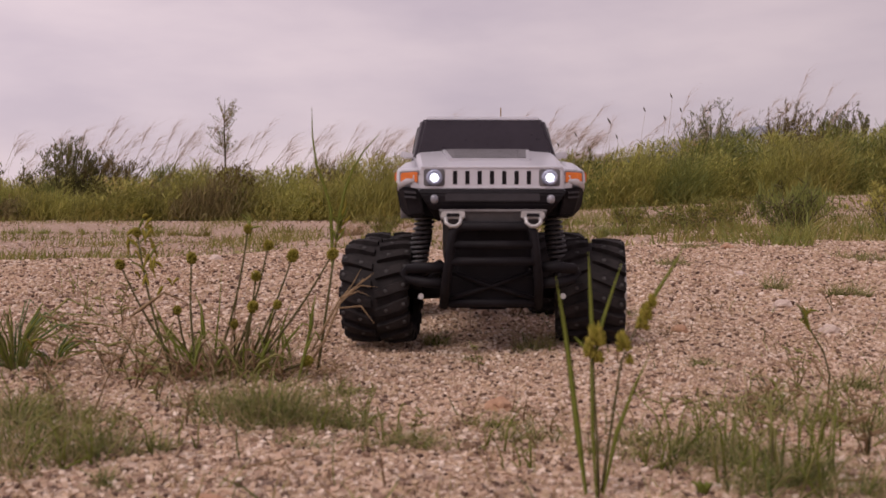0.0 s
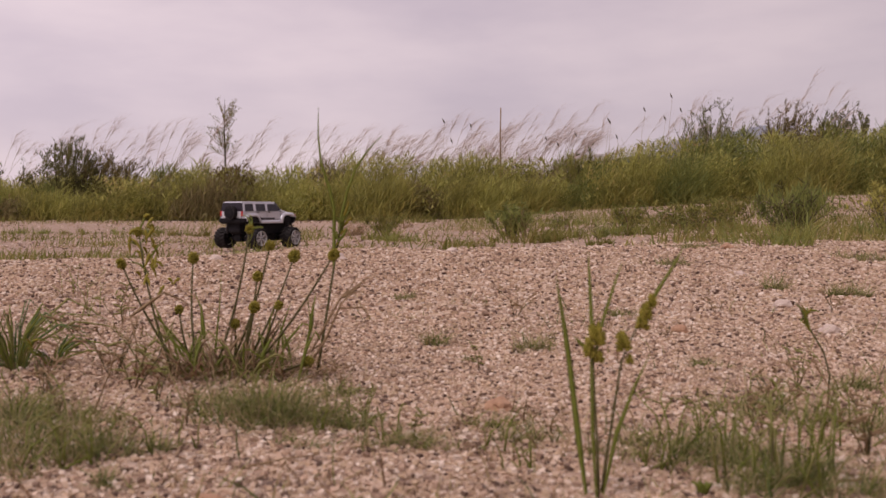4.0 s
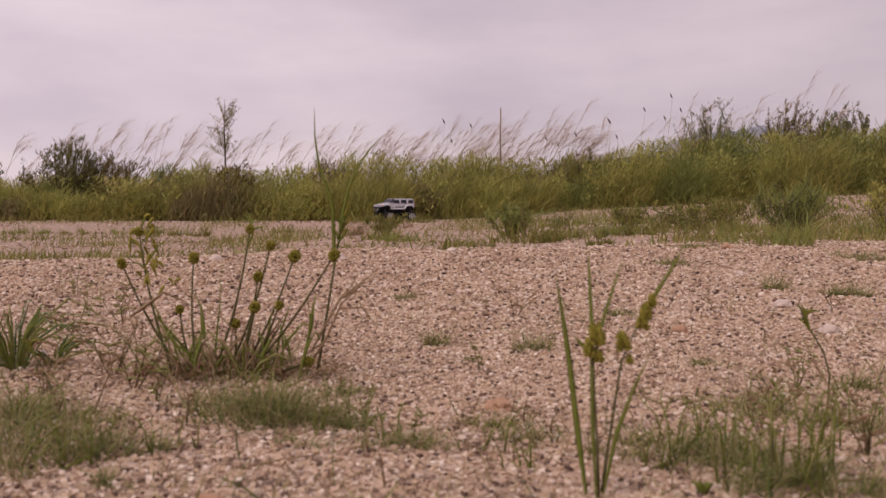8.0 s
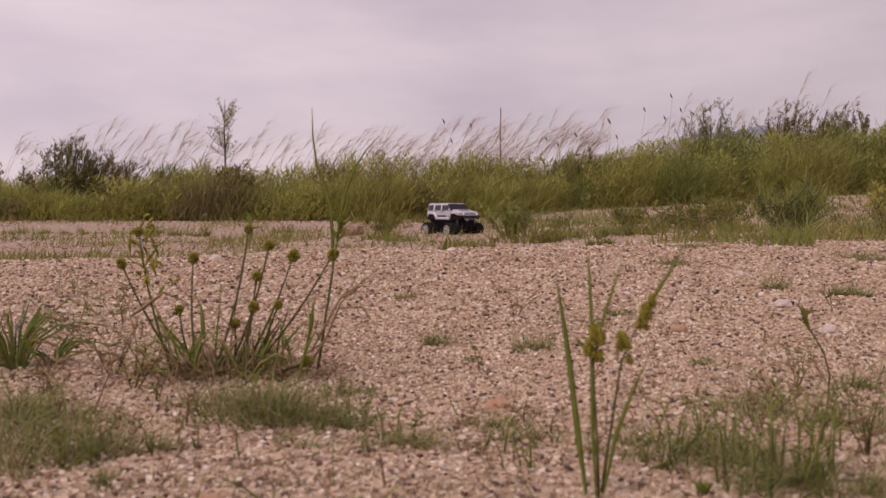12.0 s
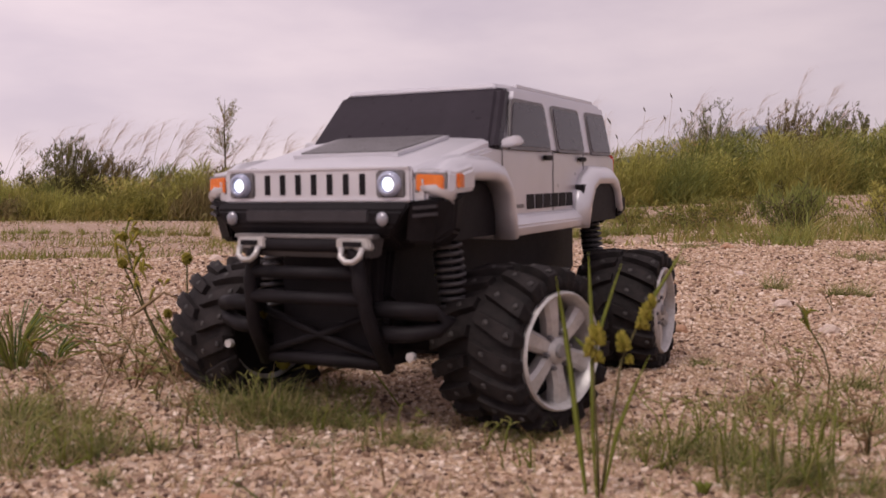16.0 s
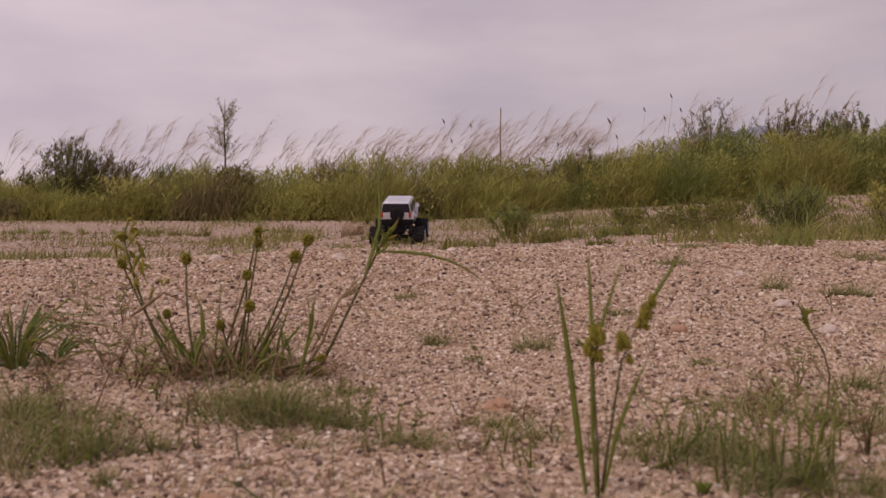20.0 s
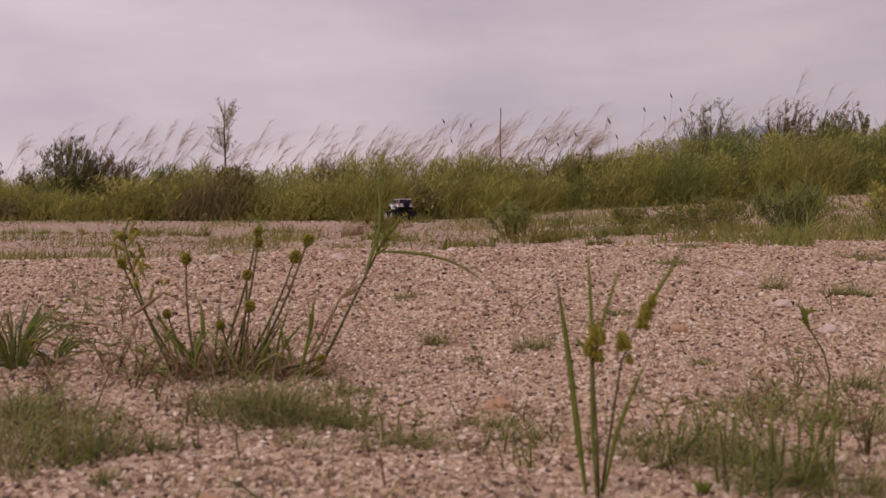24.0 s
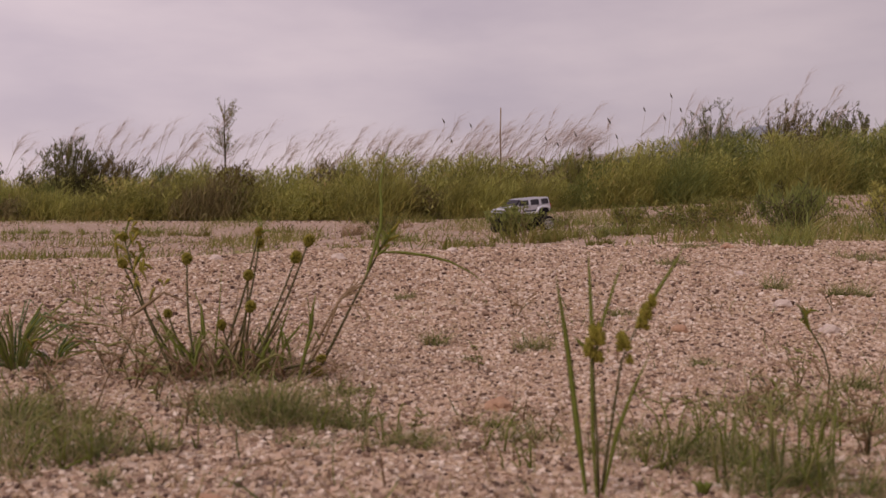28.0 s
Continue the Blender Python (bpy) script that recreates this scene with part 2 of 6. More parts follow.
M_FOG = mat_worn("fog_lens", (0.20, 0.20, 0.23), (0.32, 0.32, 0.36), 0.15, 0.3, 60, 0.05)
M_PURPLE = mat_worn("grey_liner", (0.016, 0.014, 0.018), (0.03, 0.026, 0.032), 0.55, scale=60)


# ---- mesh helpers ----
def mesh_ob(name, verts, faces, material, parent=None, smooth=False):
    me = bpy.data.meshes.new(name)
    me.from_pydata([tuple(v) for v in verts], [], faces)
    me.materials.append(material)
    if smooth:
        me.polygons.foreach_set("use_smooth", [True] * len(me.polygons))
    me.update()
    ob = new(name, me)
    if parent:
        ob.parent = parent
    return ob


def part(name, bm, material, parent, label="", smooth=False):
    me = bpy.data.meshes.new(name)
    bmesh.ops.recalc_face_normals(bm, faces=bm.faces)
    bm.to_mesh(me)
    bm.free()
    me.materials.append(material)
    if smooth:
        me.polygons.foreach_set("use_smooth", [True] * len(me.polygons))
    ob = new(name, me)
    ob.parent = parent
    if label:
        ob["label"] = label
    return ob


def quads_ob(name, verts, quads, material, parent=None, smooth=True):
    """Large meshes from arrays."""
    me = bpy.data.meshes.new(name)
    n, k = quads.shape
    me.vertices.add(len(verts))
    me.vertices.foreach_set("co", np.ascontiguousarray(verts, dtype=np.float32).ravel())
    me.loops.add(n * k)
    me.loops.foreach_set("vertex_index", np.ascontiguousarray(quads, dtype=np.int32).ravel())
    me.polygons.add(n)
    me.polygons.foreach_set("loop_start", np.arange(0, n * k, k, dtype=np.int32))
    me.polygons.foreach_set("use_smooth", np.full(n, smooth))
    me.materials.append(material)
    me.update(calc_edges=True)
    ob = new(name, me)
    if parent:
        ob.parent = parent
    return ob


def box_bm(cx, cy, cz, sx, sy, sz, bevel=0.0, bm=None):
    bm = bm or bmesh.new()
    r = bmesh.ops.create_cube(bm, size=1.0, matrix=Matrix.Translation((cx, cy, cz)) @ Matrix.Diagonal((sx, sy, sz, 1)))
    if bevel:
        es = list({e for v in r["verts"] for e in v.link_edges})
        bmesh.ops.bevel(bm, geom=es, offset=bevel, segments=2, affect="EDGES", clamp_overlap=True)
    return bm


def cyl_bm(r1, r2, depth, m, seg=24, bm=None, caps=True):
    bm = bm or bmesh.new()
    bmesh.ops.create_cone(bm, cap_ends=caps, segments=seg, radius1=r1, radius2=r2, depth=depth, matrix=m)
    return bm


def tube_rings(pts, radii, sides=5, v0=0):
    """Verts and quads of a tube along pts."""
    pts = [Vector(p) for p in pts]
    verts, faces = [], []
    for i, p in enumerate(pts):
        d = (pts[min(i + 1, len(pts) - 1)] - pts[max(i - 1, 0)]).normalized()
        a = d.cross(Vector((0.31, 0.87, 0.38)))
        if a.length < 1e-4:
            a = d.cross(Vector((1, 0, 0)))
        a.normalize()
        b = d.cross(a)
        for k in range(sides):
            t = 2 * math.pi * k / sides
            verts.append(p + (a * math.cos(t) + b * math.sin(t)) * radii[i])
    n = len(pts)
    for i in range(n - 1):
        for k in range(sides):
            q = (k + 1) % sides
            faces.append((v0 + i * sides + k, v0 + i * sides + q, v0 + (i + 1) * sides + q, v0 + (i + 1) * sides + k))
    faces.append(tuple(v0 + k for k in reversed(range(sides))))
    faces.append(tuple(v0 + (n - 1) * sides + k for k in range(sides)))
    return verts, faces


def tubes_ob(name, tubes, material, parent=None, sides=5):
    V, F = [], []
    for pts, radii in tubes:
        if not isinstance(radii, (list, tuple)):
            radii = [radii] * len(pts)
        v, f = tube_rings(pts, radii, sides, len(V))
        V += v
        F += f
    return mesh_ob(name, V, F, material, parent, True)


def blades(base, lean, length, width, droop, nseg=3, seed=0):
    """Grass blades as folded tapering ribbons. base (N,3), lean (N,2): tilt at the root, droop (N,2): further bend."""
    rng = np.random.default_rng(seed)
    n = len(base)
    s = np.linspace(0, 1, nseg + 1)[None, :, None]
    L = length[:, None, None]
    up = np.concatenate([lean, np.ones((n, 1))], 1)
    up /= np.linalg.norm(up, axis=1)[:, None]
    bend = np.concatenate([droop, -0.35 * np.linalg.norm(droop, axis=1)[:, None]], 1)
    P = base[:, None, :] + up[:, None, :] * L * s + bend[:, None, :] * L * s ** 2
    a = rng.uniform(0, np.pi, n)
    side = np.stack([np.cos(a), np.sin(a), np.zeros(n)], 1)[:, None, :]
    w = width[:, None, None] * (1 - s) ** 0.6 * 0.5 + 0.00012
    fold = np.array([0, 0, 1.0])[None, None, :] * w * 0.35
    A = P - side * w + fold
    B = P + side * w + fold
    V = np.stack([A, B], 2).reshape(-1, 3)
    k = (nseg + 1) * 2
    i = np.arange(nseg) * 2
    q = np.stack([i, i + 1, i + 3, i + 2], 1)
    Q = (np.arange(n)[:, None, None] * k + q[None]).reshape(-1, 4)
    return V, Q


def sm(a, b, v):
    t = np.clip((v - a) / (b - a), 0, 1)
    return t * t * (3 - 2 * t)


def ground_z(x, y):
    """Height of the ground: a low gravel crest, a hollow behind it, a rise to the far right."""
    x = np.asarray(x, float)
    y = np.asarray(y, float)
    z = 0.012 * np.exp(-((y - 3.1) / 0.7) ** 2) * sm(-0.9, -0.2, x)
    z = z - 0.014 * (1 - sm(4.0, 9.0, y)) - 0.045 * sm(3.2, 4.6, y) * (1 - sm(8.2, 10.5, y)) * (1 - sm(0.3, 1.3, x))
    z = z + 0.02 * sm(2.6, 3.4, y) * (1 - sm(5, 8, y)) * sm(0.5, 1.0, x)
    z = z - 0.05 * sm(2.4, 4.0, y) * (1 - sm(-1.4, -0.4, x)) * (1 - sm(8, 11, y))
    z = z + np.clip(x, -1.0, 40) * 0.03 * sm(4.5, 10, y) * (0.6 + 0.8 * sm(1, 5, x))
    z = z + 0.09 * sm(9.0, 12.0, y) * sm(0.2, 2.0, x)
    z = z - 0.012 * sm(1.2, 1.8, y) * (1 - sm(2.0, 2.8, y)) * sm(0.1, 0.5, x)
    z = z + 0.004 * np.sin(7 * x + 1.3) * np.sin(5.1 * y + 0.4) + 0.0025 * np.sin(17 * x + 5 * y)
    z = np.where(y > 30, z * np.exp(-(np.maximum(y, 30) - 30) / 30), z)
    return z


def gz(x, y):
    return float(ground_z(x, y))


def uneven(vals, x):
    xs = [v[0] for v in vals]
    return np.interp(x, xs, [v[1] for v in vals])


# ---- ground and distance ----
def make_ground():
    xs = np.concatenate([-np.geomspace(3.2, 4000, 34)[::-1], np.linspace(-3, 3, 201), np.geomspace(3.2, 4000, 34)])
    ys = np.concatenate([-np.geomspace(0.5, 4000, 20)[::-1], np.linspace(-0.3, 6, 211), np.linspace(6.1, 24, 60), np.geomspace(25, 4000, 24)])
    X, Y = np.meshgrid(xs, ys)
    Z = ground_z(X, Y)
    V = np.stack([X, Y, Z], -1).reshape(-1, 3)
    nx, ny = len(xs), len(ys)
    i = (np.arange(ny - 1)[:, None] * nx + np.arange(nx - 1)[None, :]).ravel()
    Q = np.stack([i, i + 1, i + 1 + nx, i + nx], 1)
    ob = quads_ob("ground", V, Q, M_GROUND)
    tagged(ob, "pinkish coarse granite gravel ground with sparse weeds", "ground", kind="structure")


make_ground()


def stone_shape():
    """A chip: a cube with its corners cut towards a ball."""
    v = np.array([(x, y, z) for x in (-1, 1) for y in (-1, 1) for z in (-1, 1)], float) * 0.62
    f = np.array([(0, 1, 3, 2), (4, 6, 7, 5), (0, 4, 5, 1), (2, 3, 7, 6), (0, 2, 6, 4), (1, 5, 7, 3)])
    return v, f


def make_gravel(name, n, y0, y1, s0, s1, seed, wide=False):
    rng = np.random.default_rng(seed)
    y = np.sqrt(rng.uniform(y0 ** 2, y1 ** 2, n))
    x = rng.uniform(-0.56, 0.56, n) * y
    if wide:
        y = rng.uniform(-3.0, y1, n)
        x = rng.uniform(-4.5, 4.5, n)
        out = (np.abs(x) > 0.56 * y) & (np.hypot(x, y) > 0.12)
        x, y = x[out], y[out]
        n = len(x)
    size = s0 * (s1 / s0) ** (rng.uniform(0, 1, n) ** 2.2) * (1 + 0.25 * np.clip(y - y0, 0, 4))
    sv, sf = stone_shape()
    jit = sv[None] * rng.uniform(0.6, 1.35, (n, 8, 3)) * size[:, None, None] * 0.5
    jit[:, :, 2] *= rng.uniform(0.5, 0.95, n)[:, None]
    a = rng.uniform(0, 2 * np.pi, n)
    b = rng.uniform(-0.6, 0.6, n)
    ca, sa, cb, sb = np.cos(a)[:, None], np.sin(a)[:, None], np.cos(b)[:, None], np.sin(b)[:, None]
    X, Y, Z = jit[..., 0], jit[..., 1] * cb - jit[..., 2] * sb, jit[..., 1] * sb + jit[..., 2] * cb
    X, Y = X * ca - Y * sa, X * sa + Y * ca
    V = np.stack([X + x[:, None], Y + y[:, None], Z + (ground_z(x, y) + size * rng.uniform(0.02, 0.34, n))[:, None]], -1).reshape(-1, 3)
    Q = (np.arange(n)[:, None, None] * 8 + sf[None]).reshape(-1, 4)
    ob = quads_ob(name, V, Q, M_STONE, smooth=False)
    tagged(ob, "loose pink, buff and white granite chips on the ground", "gravel", kind="stuff")


make_gravel("gravel", 70000, 0.34, 1.3, 0.0020, 0.0056, 1)
make_gravel("gravel_beyond", 72000, 1.25, 3.9, 0.0040, 0.0098, 2)
make_gravel("gravel_around", 13000, 0, 4.2, 0.012, 0.024, 3, True)


def make_far_stones():
    """Loose stones in drifts over the sandy strip behind the crest."""
    rng = np.random.default_rng(4)
    n = 22000
    y = 3.7 + 8.8 * rng.uniform(0, 1, n) ** 1.3
    x = rng.uniform(-0.58, 0.58, n) * y
    k = np.array([noise.noise(Vector((a * 0.9, b * 1.7, 6.0))) for a, b in zip(x, y)]) > rng.uniform(-0.45, 0.3, n)
    x, y = x[k], y[k]
    n = len(x)
    size = rng.uniform(0.010, 0.022, n) * (0.8 + 0.06 * y)
    sv, sf = stone_shape()
    P = sv[None] * rng.uniform(0.6, 1.35, (n, 8, 3)) * size[:, None, None] * 0.5
    P[:, :, 2] *= 0.6
    P += np.stack([x, y, ground_z(x, y) + 0.12 * size], -1)[:, None, :]
    Q = (np.arange(n)[:, None, None] * 8 + sf[None]).reshape(-1, 4)
    tagged(quads_ob("gravel_patches", P.reshape(-1, 3), Q, M_STONE, smooth=False), "pale loose stones scattered over sandy ground", "gravel", kind="stuff")


make_far_stones()


def make_rock(x, y, r, mat, label, seed):
    bm = bmesh.new()
    bmesh.ops.create_icosphere(bm, subdivisions=3, radius=r)
    for v in bm.verts:
        d = noise.noise(v.co / r * 1.3 + Vector((seed * 7.1, 0, 0))) * 0.35 + noise.noise(v.co / r * 4 + Vector((0, seed * 3.3, 0))) * 0.1
        v.co *= 1 + d
        v.co.z *= 0.65
    me = bpy.data.meshes.new("rock")
    bm.to_mesh(me)
    bm.free()
    me.materials.append(mat)
    ob = new("rock", me)
    ob.matrix_basis = pose(x, y, gz(x, y) + r * 0.25, 0, 0, seed * 40)
    tagged(ob, label, "rock")


for k, (rx_, ry_, rr_, rm_) in enumerate([
        (0.045, 0.752, 0.0105, 0), (0.578, 1.612, 0.016, 1), (-0.119, 0.476, 0.009, 0), (-0.081, 0.452, 0.0085, 0), (0.081, 0.462, 0.007, 1),
        (-0.30, 2.72, 0.022, 1), (0.031, 3.16, 0.02, 1), (-0.66, 2.75, 0.02, 1), (0.93, 3.1, 0.02, 0), (0.72, 2.3, 0.014, 1),
        (-0.02, 0.47, 0.006, 0), (0.30, 1.2, 0.011, 0), (0.47, 1.15, 0.012, 1), (-0.42, 0.98, 0.009, 1)]):
    make_rock(rx_, ry_, rr_, (M_ROCK, M_ROCK_PALE)[rm_],
              ("reddish brown weathered rock lying in the gravel", "pale pinkish granite rock lying in the gravel")[rm_], k + 1)


def make_hill(name, pts, dist, depth, mat, label):
    """A long rounded ridge with the given skyline (bearing x at dist, height)."""
    n = 160
    xs = np.linspace(pts[0][0], pts[-1][0], n)
    hs = uneven(pts, xs)
    rng = np.random.default_rng(len(pts))
    hs = hs + np.convolve(rng.normal(0, 1, n + 8), np.ones(9) / 9, "valid") * 0.06 * max(hs)
    hs = np.maximum(hs, 0.0)
    prof = np.array([(-1, -0.1), (-0.6, 0.45), (-0.25, 0.85), (0, 1.0), (0.4, 0.8), (1, -0.1)])
    V = np.stack([np.repeat(xs, 6), np.tile(dist + prof[:, 0] * depth, n), (hs[:, None] * prof[None, :, 1]).ravel()], 1)
    i = (np.arange(n - 1)[:, None] * 6 + np.arange(5)[None]).ravel()
    Q = np.stack([i, i + 6, i + 7, i + 1], 1)
    tagged(quads_ob(name, V, Q, mat), label, "hill", kind="structure")


make_hill("backdrop_hill", [(216, 0), (226, 56), (240, 70), (265, 77), (300, 83), (345, 85), (420, 60), (560, 30)], 1000, 160, M_HILL, "far wooded hill with haze painted in its blue-grey colour")
make_hill("backdrop_wood", [(40, 0), (46, 14), (60, 18), (80, 16), (110, 10), (170, 4), (260, 0)], 300, 12, M_WOOD_FAR, "distant dark green line of trees")
make_hill("backdrop_wood_low", [(-300, 5), (-170, 6), (-130, 7), (-60, 6), (0, 7), (45, 8)], 300, 12, M_WOOD_FAR, "distant low line of trees on the plain")


def make_far_building():
    """A pale flat-roofed block far behind the thicket; only its top shows."""
    root = new("far_building")
    root.location = (42.5, 280, 0)
    part("wall", box_bm(0, 0, 7.6, 11.0, 8.0, 15.6), M_PALE_WALL, root, "pale plastered wall")
    part("roof", box_bm(0, 0, 15.75, 11.6, 8.6, 0.7, 0.05), M_PALE_WALL, root, "pale flat roof edge")
    for k in range(4):
        part("window", box_bm(-4.0 + 2.7 * k, -4.02, 13.4, 1.3, 0.08, 1.5), M_HILL, root, "dull dark window")
    tagged(root, "pale distant flat-roofed building behind the tall grass", "building")


make_far_building()


# ---- vegetation ----
def tuft(name, x, y, r, h, mat, n, label, seed, wind=0.15, w=0.0016, spread=0.7, cat="grass", flat=0.0):
    rng = np.random.default_rng(seed)
    # a few crowns, each with blades of very uneven length
    c = rng.normal(0, 0.6, (max(4, n // 13), 2)) * r
    k = rng.integers(0, len(c), n)
    bx = x + c[k, 0] + rng.normal(0, 0.10 * r, n)
    by = y + c[k, 1] * 0.8 + rng.normal(0, 0.10 * r, n)
    base = np.stack([bx, by, ground_z(bx, by) - 0.002], 1)
    a = rng.uniform(0, 2 * np.pi, n)
    lean = np.stack([np.cos(a), np.sin(a)], 1) * rng.uniform(0, 1, (n, 1)) * spread + c[k] / r * 0.25
    droop = rng.normal(0, 0.55, (n, 2)) + np.array([wind, 0])
    L = h * (0.22 + 0.85 * rng.uniform(0, 1, n) ** 1.8) * (0.6 + 0.4 * rng.uniform(0, 1, len(c)))[k]
    V, Q = blades(base, lean, L, rng.uniform(0.5, 1.2, n) * w, droop, 3, seed)
    V = V - np.array([x, y, 0])
    ob = quads_ob(name, V, Q, mat)
    ob.location = (x, y, 0)
    return tagged(ob, label, cat, kind="stuff")


GRASS_AT = [
    (-0.274, 0.604, 0.022, 0.04), (-0.232, 0.572, 0.024, 0.034), (-0.221, 0.604, 0.016, 0.029), (-0.307, 0.708, 0.025, 0.032),
    (-0.319, 0.688, 0.016, 0.037), (-0.259, 0.68, 0.02, 0.024), (-0.136, 0.68, 0.028, 0.038), (-0.168, 0.728, 0.022, 0.026),
    (-0.113, 0.712, 0.017, 0.025), (-0.065, 0.66, 0.016, 0.024), (-0.035, 0.612, 0.015, 0.022), (-0.011, 0.612, 0.018, 0.018),
    (-0.089, 0.608, 0.014, 0.013), (0.143, 0.588, 0.021, 0.033), (0.173, 0.604, 0.018, 0.032), (0.177, 0.572, 0.02, 0.034),
    (0.191, 0.524, 0.019, 0.037), (0.211, 0.536, 0.013, 0.03), (0.174, 0.52, 0.015, 0.026), (0.267, 0.668, 0.016, 0.032),
]
GRASS_MORE = [
    (-0.120, 0.690, 0.026, 0.040), (-0.146, 0.705, 0.024, 0.036), (-0.100, 0.675, 0.016, 0.034), (-0.128, 0.668, 0.020, 0.032), (-0.278, 0.640, 0.026, 0.036),
    (0.236, 0.708, 0.025, 0.032), (-0.18, 0.6, 0.007, 0.021), (0.103, 1.036, 0.017, 0.028), (-0.008, 1.088, 0.01, 0.036),
    (0.667, 1.892, 0.015, 0.050), (0.753, 1.788, 0.018, 0.050), (0.790, 1.80, 0.014, 0.034), (-0.06, 1.572, 0.011, 0.023), (0.292, 0.632, 0.011, 0.03),
    (0.056, 0.644, 0.013, 0.023), (0.039, 0.68, 0.01, 0.02), (0.225, 0.5, 0.012, 0.024), (-0.186, 0.528, 0.009, 0.016),
    (0.262, 1.388, 0.012, 0.021), (0.852, 3.208, 0.057, 0.034), (1.2, 2.7, 0.056, 0.04), (0.625, 2.584, 0.031, 0.038),
    (-0.091, 0.784, 0.014, 0.023), (0.033, 0.984, 0.006, 0.012), (0.255, 0.916, 0.014, 0.016), (0.353, 0.8, 0.014, 0.029),
    (0.101, 0.612, 0.007, 0.011), (0.13, 0.628, 0.009, 0.022),
]
DARK_AT = [
    (-0.405, 0.892, 0.032, 0.061), (-0.378, 0.916, 0.022, 0.03),
]
DRY_AT = [
    (-0.117, 0.876, 0.036, 0.031), (-0.22, 0.848, 0.04, 0.023), (-0.455, 1.2, 0.029, 0.043), (0.031, 0.592, 0.014, 0.016),
    (0.275, 1.164, 0.017, 0.021), (-0.507, 1.872, 0.045, 0.031), (-0.677, 1.66, 0.039, 0.028), (-0.713, 7.308, 0.109, 0.269),
    (-0.502, 8.984, 0.187, 0.187), (0.012, 0.532, 0.016, 0.011), (0.121, 0.52, 0.019, 0.009), (-0.101, 0.552, 0.02, 0.008),
]
MID_AT = [
    (-2.778, 8.828, 0.21, 0.184), (-2.345, 8.496, 0.202, 0.177), (-0.40, 5.992, 0.125, 0.15), (-0.284, 5.684, 0.101, 0.118),
    (0.50, 5.432, 0.170, 0.291), (0.64, 5.364, 0.112, 0.16), (0.9, 5.112, 0.106, 0.167), (0.744, 4.528, 0.067, 0.075),
    (1.58, 6.092, 0.254, 0.199), (1.173, 3.308, 0.148, 0.216), (1.691, 4.332, 0.116, 0.193), (1.61, 5.244, 0.125, 0.14),
    (2.24, 4.884, 0.102, 0.232), (-3.34, 8.856, 0.263, 0.116), (-0.495, 4.516, 0.161, 0.064), (-0.966, 4.856, 0.202, 0.058),
    (0.106, 4.936, 0.117, 0.103), (1.1, 5.052, 0.09, 0.12), (-3.844, 8.924, 0.212, 0.096), (-1.416, 9.016, 0.215, 0.118),
    (-0.325, 10.108, 0.18, 0.15), (1.0, 7.784, 0.185, 0.139), (0.819, 9.432, 0.224, 0.196), (1.62, 8.108, 0.193, 0.193),
]
for k, (gx, gy, gr, gh) in enumerate(GRASS_AT + GRASS_MORE):
    tuft("grass_tuft", gx, gy, gr * 1.25, gh * 1.3, M_GRASS, int(110 + 11000 * gr), "low grey-green grass tuft growing through gravel", 100 + k, w=0.00045 + 0.0004 * gy, spread=1.1)
for k, (gx, gy, gr, gh) in enumerate(DRY_AT):
    tuft("dry_tuft", gx, gy, gr, gh, M_DRY, 60 if gy < 3 else 200, "brown dried grass tuft on gravel", 180 + k, w=0.0008 + 0.0006 * gy, spread=1.0)
for k, (gx, gy, gr, gh) in enumerate(MID_AT):
    tuft("weed_tuft", gx, gy, gr, gh, M_WEED if k % 3 else M_MOUND_GREEN, 240, "green weedy grass tuft on sandy ground", 200 + k, w=0.003 + 0.0006 * gy, spread=0.6)


def make_strip_grass():
    """Thin low weeds over the sandy strip behind the gravel crest."""
    rng = np.random.default_rng(31)
    n = 46000
    y = 3.5 + 9.2 * rng.uniform(0, 1, n) ** 1.2
    x = rng.uniform(-0.6, 0.6, n) * y
    keep = np.array([noise.noise(Vector((a * 1.1, b * 0.8, 3.0))) for a, b in zip(x, y)]) + 0.2 * sm(-0.5, 1.5, x) > rng.uniform(-0.05, 0.34, n)
    x, y = x[keep], y[keep]
    n = len(x)
    base = np.stack([x, y, ground_z(x, y) - 0.004], 1)
    V, Q = blades(base, rng.normal(0, 0.5, (n, 2)), rng.uniform(0.02, 0.10, n) * (1 + 0.5 * sm(5, 11, y)), rng.uniform(0.003, 0.008, n), rng.normal(0.1, 0.2, (n, 2)), 2, 32)
    tagged(quads_ob("low_weeds", V, Q, M_WEED), "thin low green weeds scattered over sandy ground", "weeds", kind="stuff")


make_strip_grass()

# skyline of the thicket: sideways place at 13 m, height of its top above eye level
SKYLINE = [(-7.5, 0.50), (-6.06, 0.47), (-5.6, 0.54), (-4.5, 0.53), (-4.2, 0.48), (-3.74, 0.60), (-3.36, 0.66), (-2.43, 0.64), (-1.42, 0.66), (-1.11, 0.82),
           (-0.65, 0.88), (-0.42, 0.78), (0.51, 0.83), (1.28, 0.80), (2.13, 0.77), (2.44, 0.95), (2.83, 1.08), (3.45, 1.08), (4.3, 1.13), (4.76, 1.18),
           (5.4, 1.22), (6.1, 1.24), (8, 1.3)]


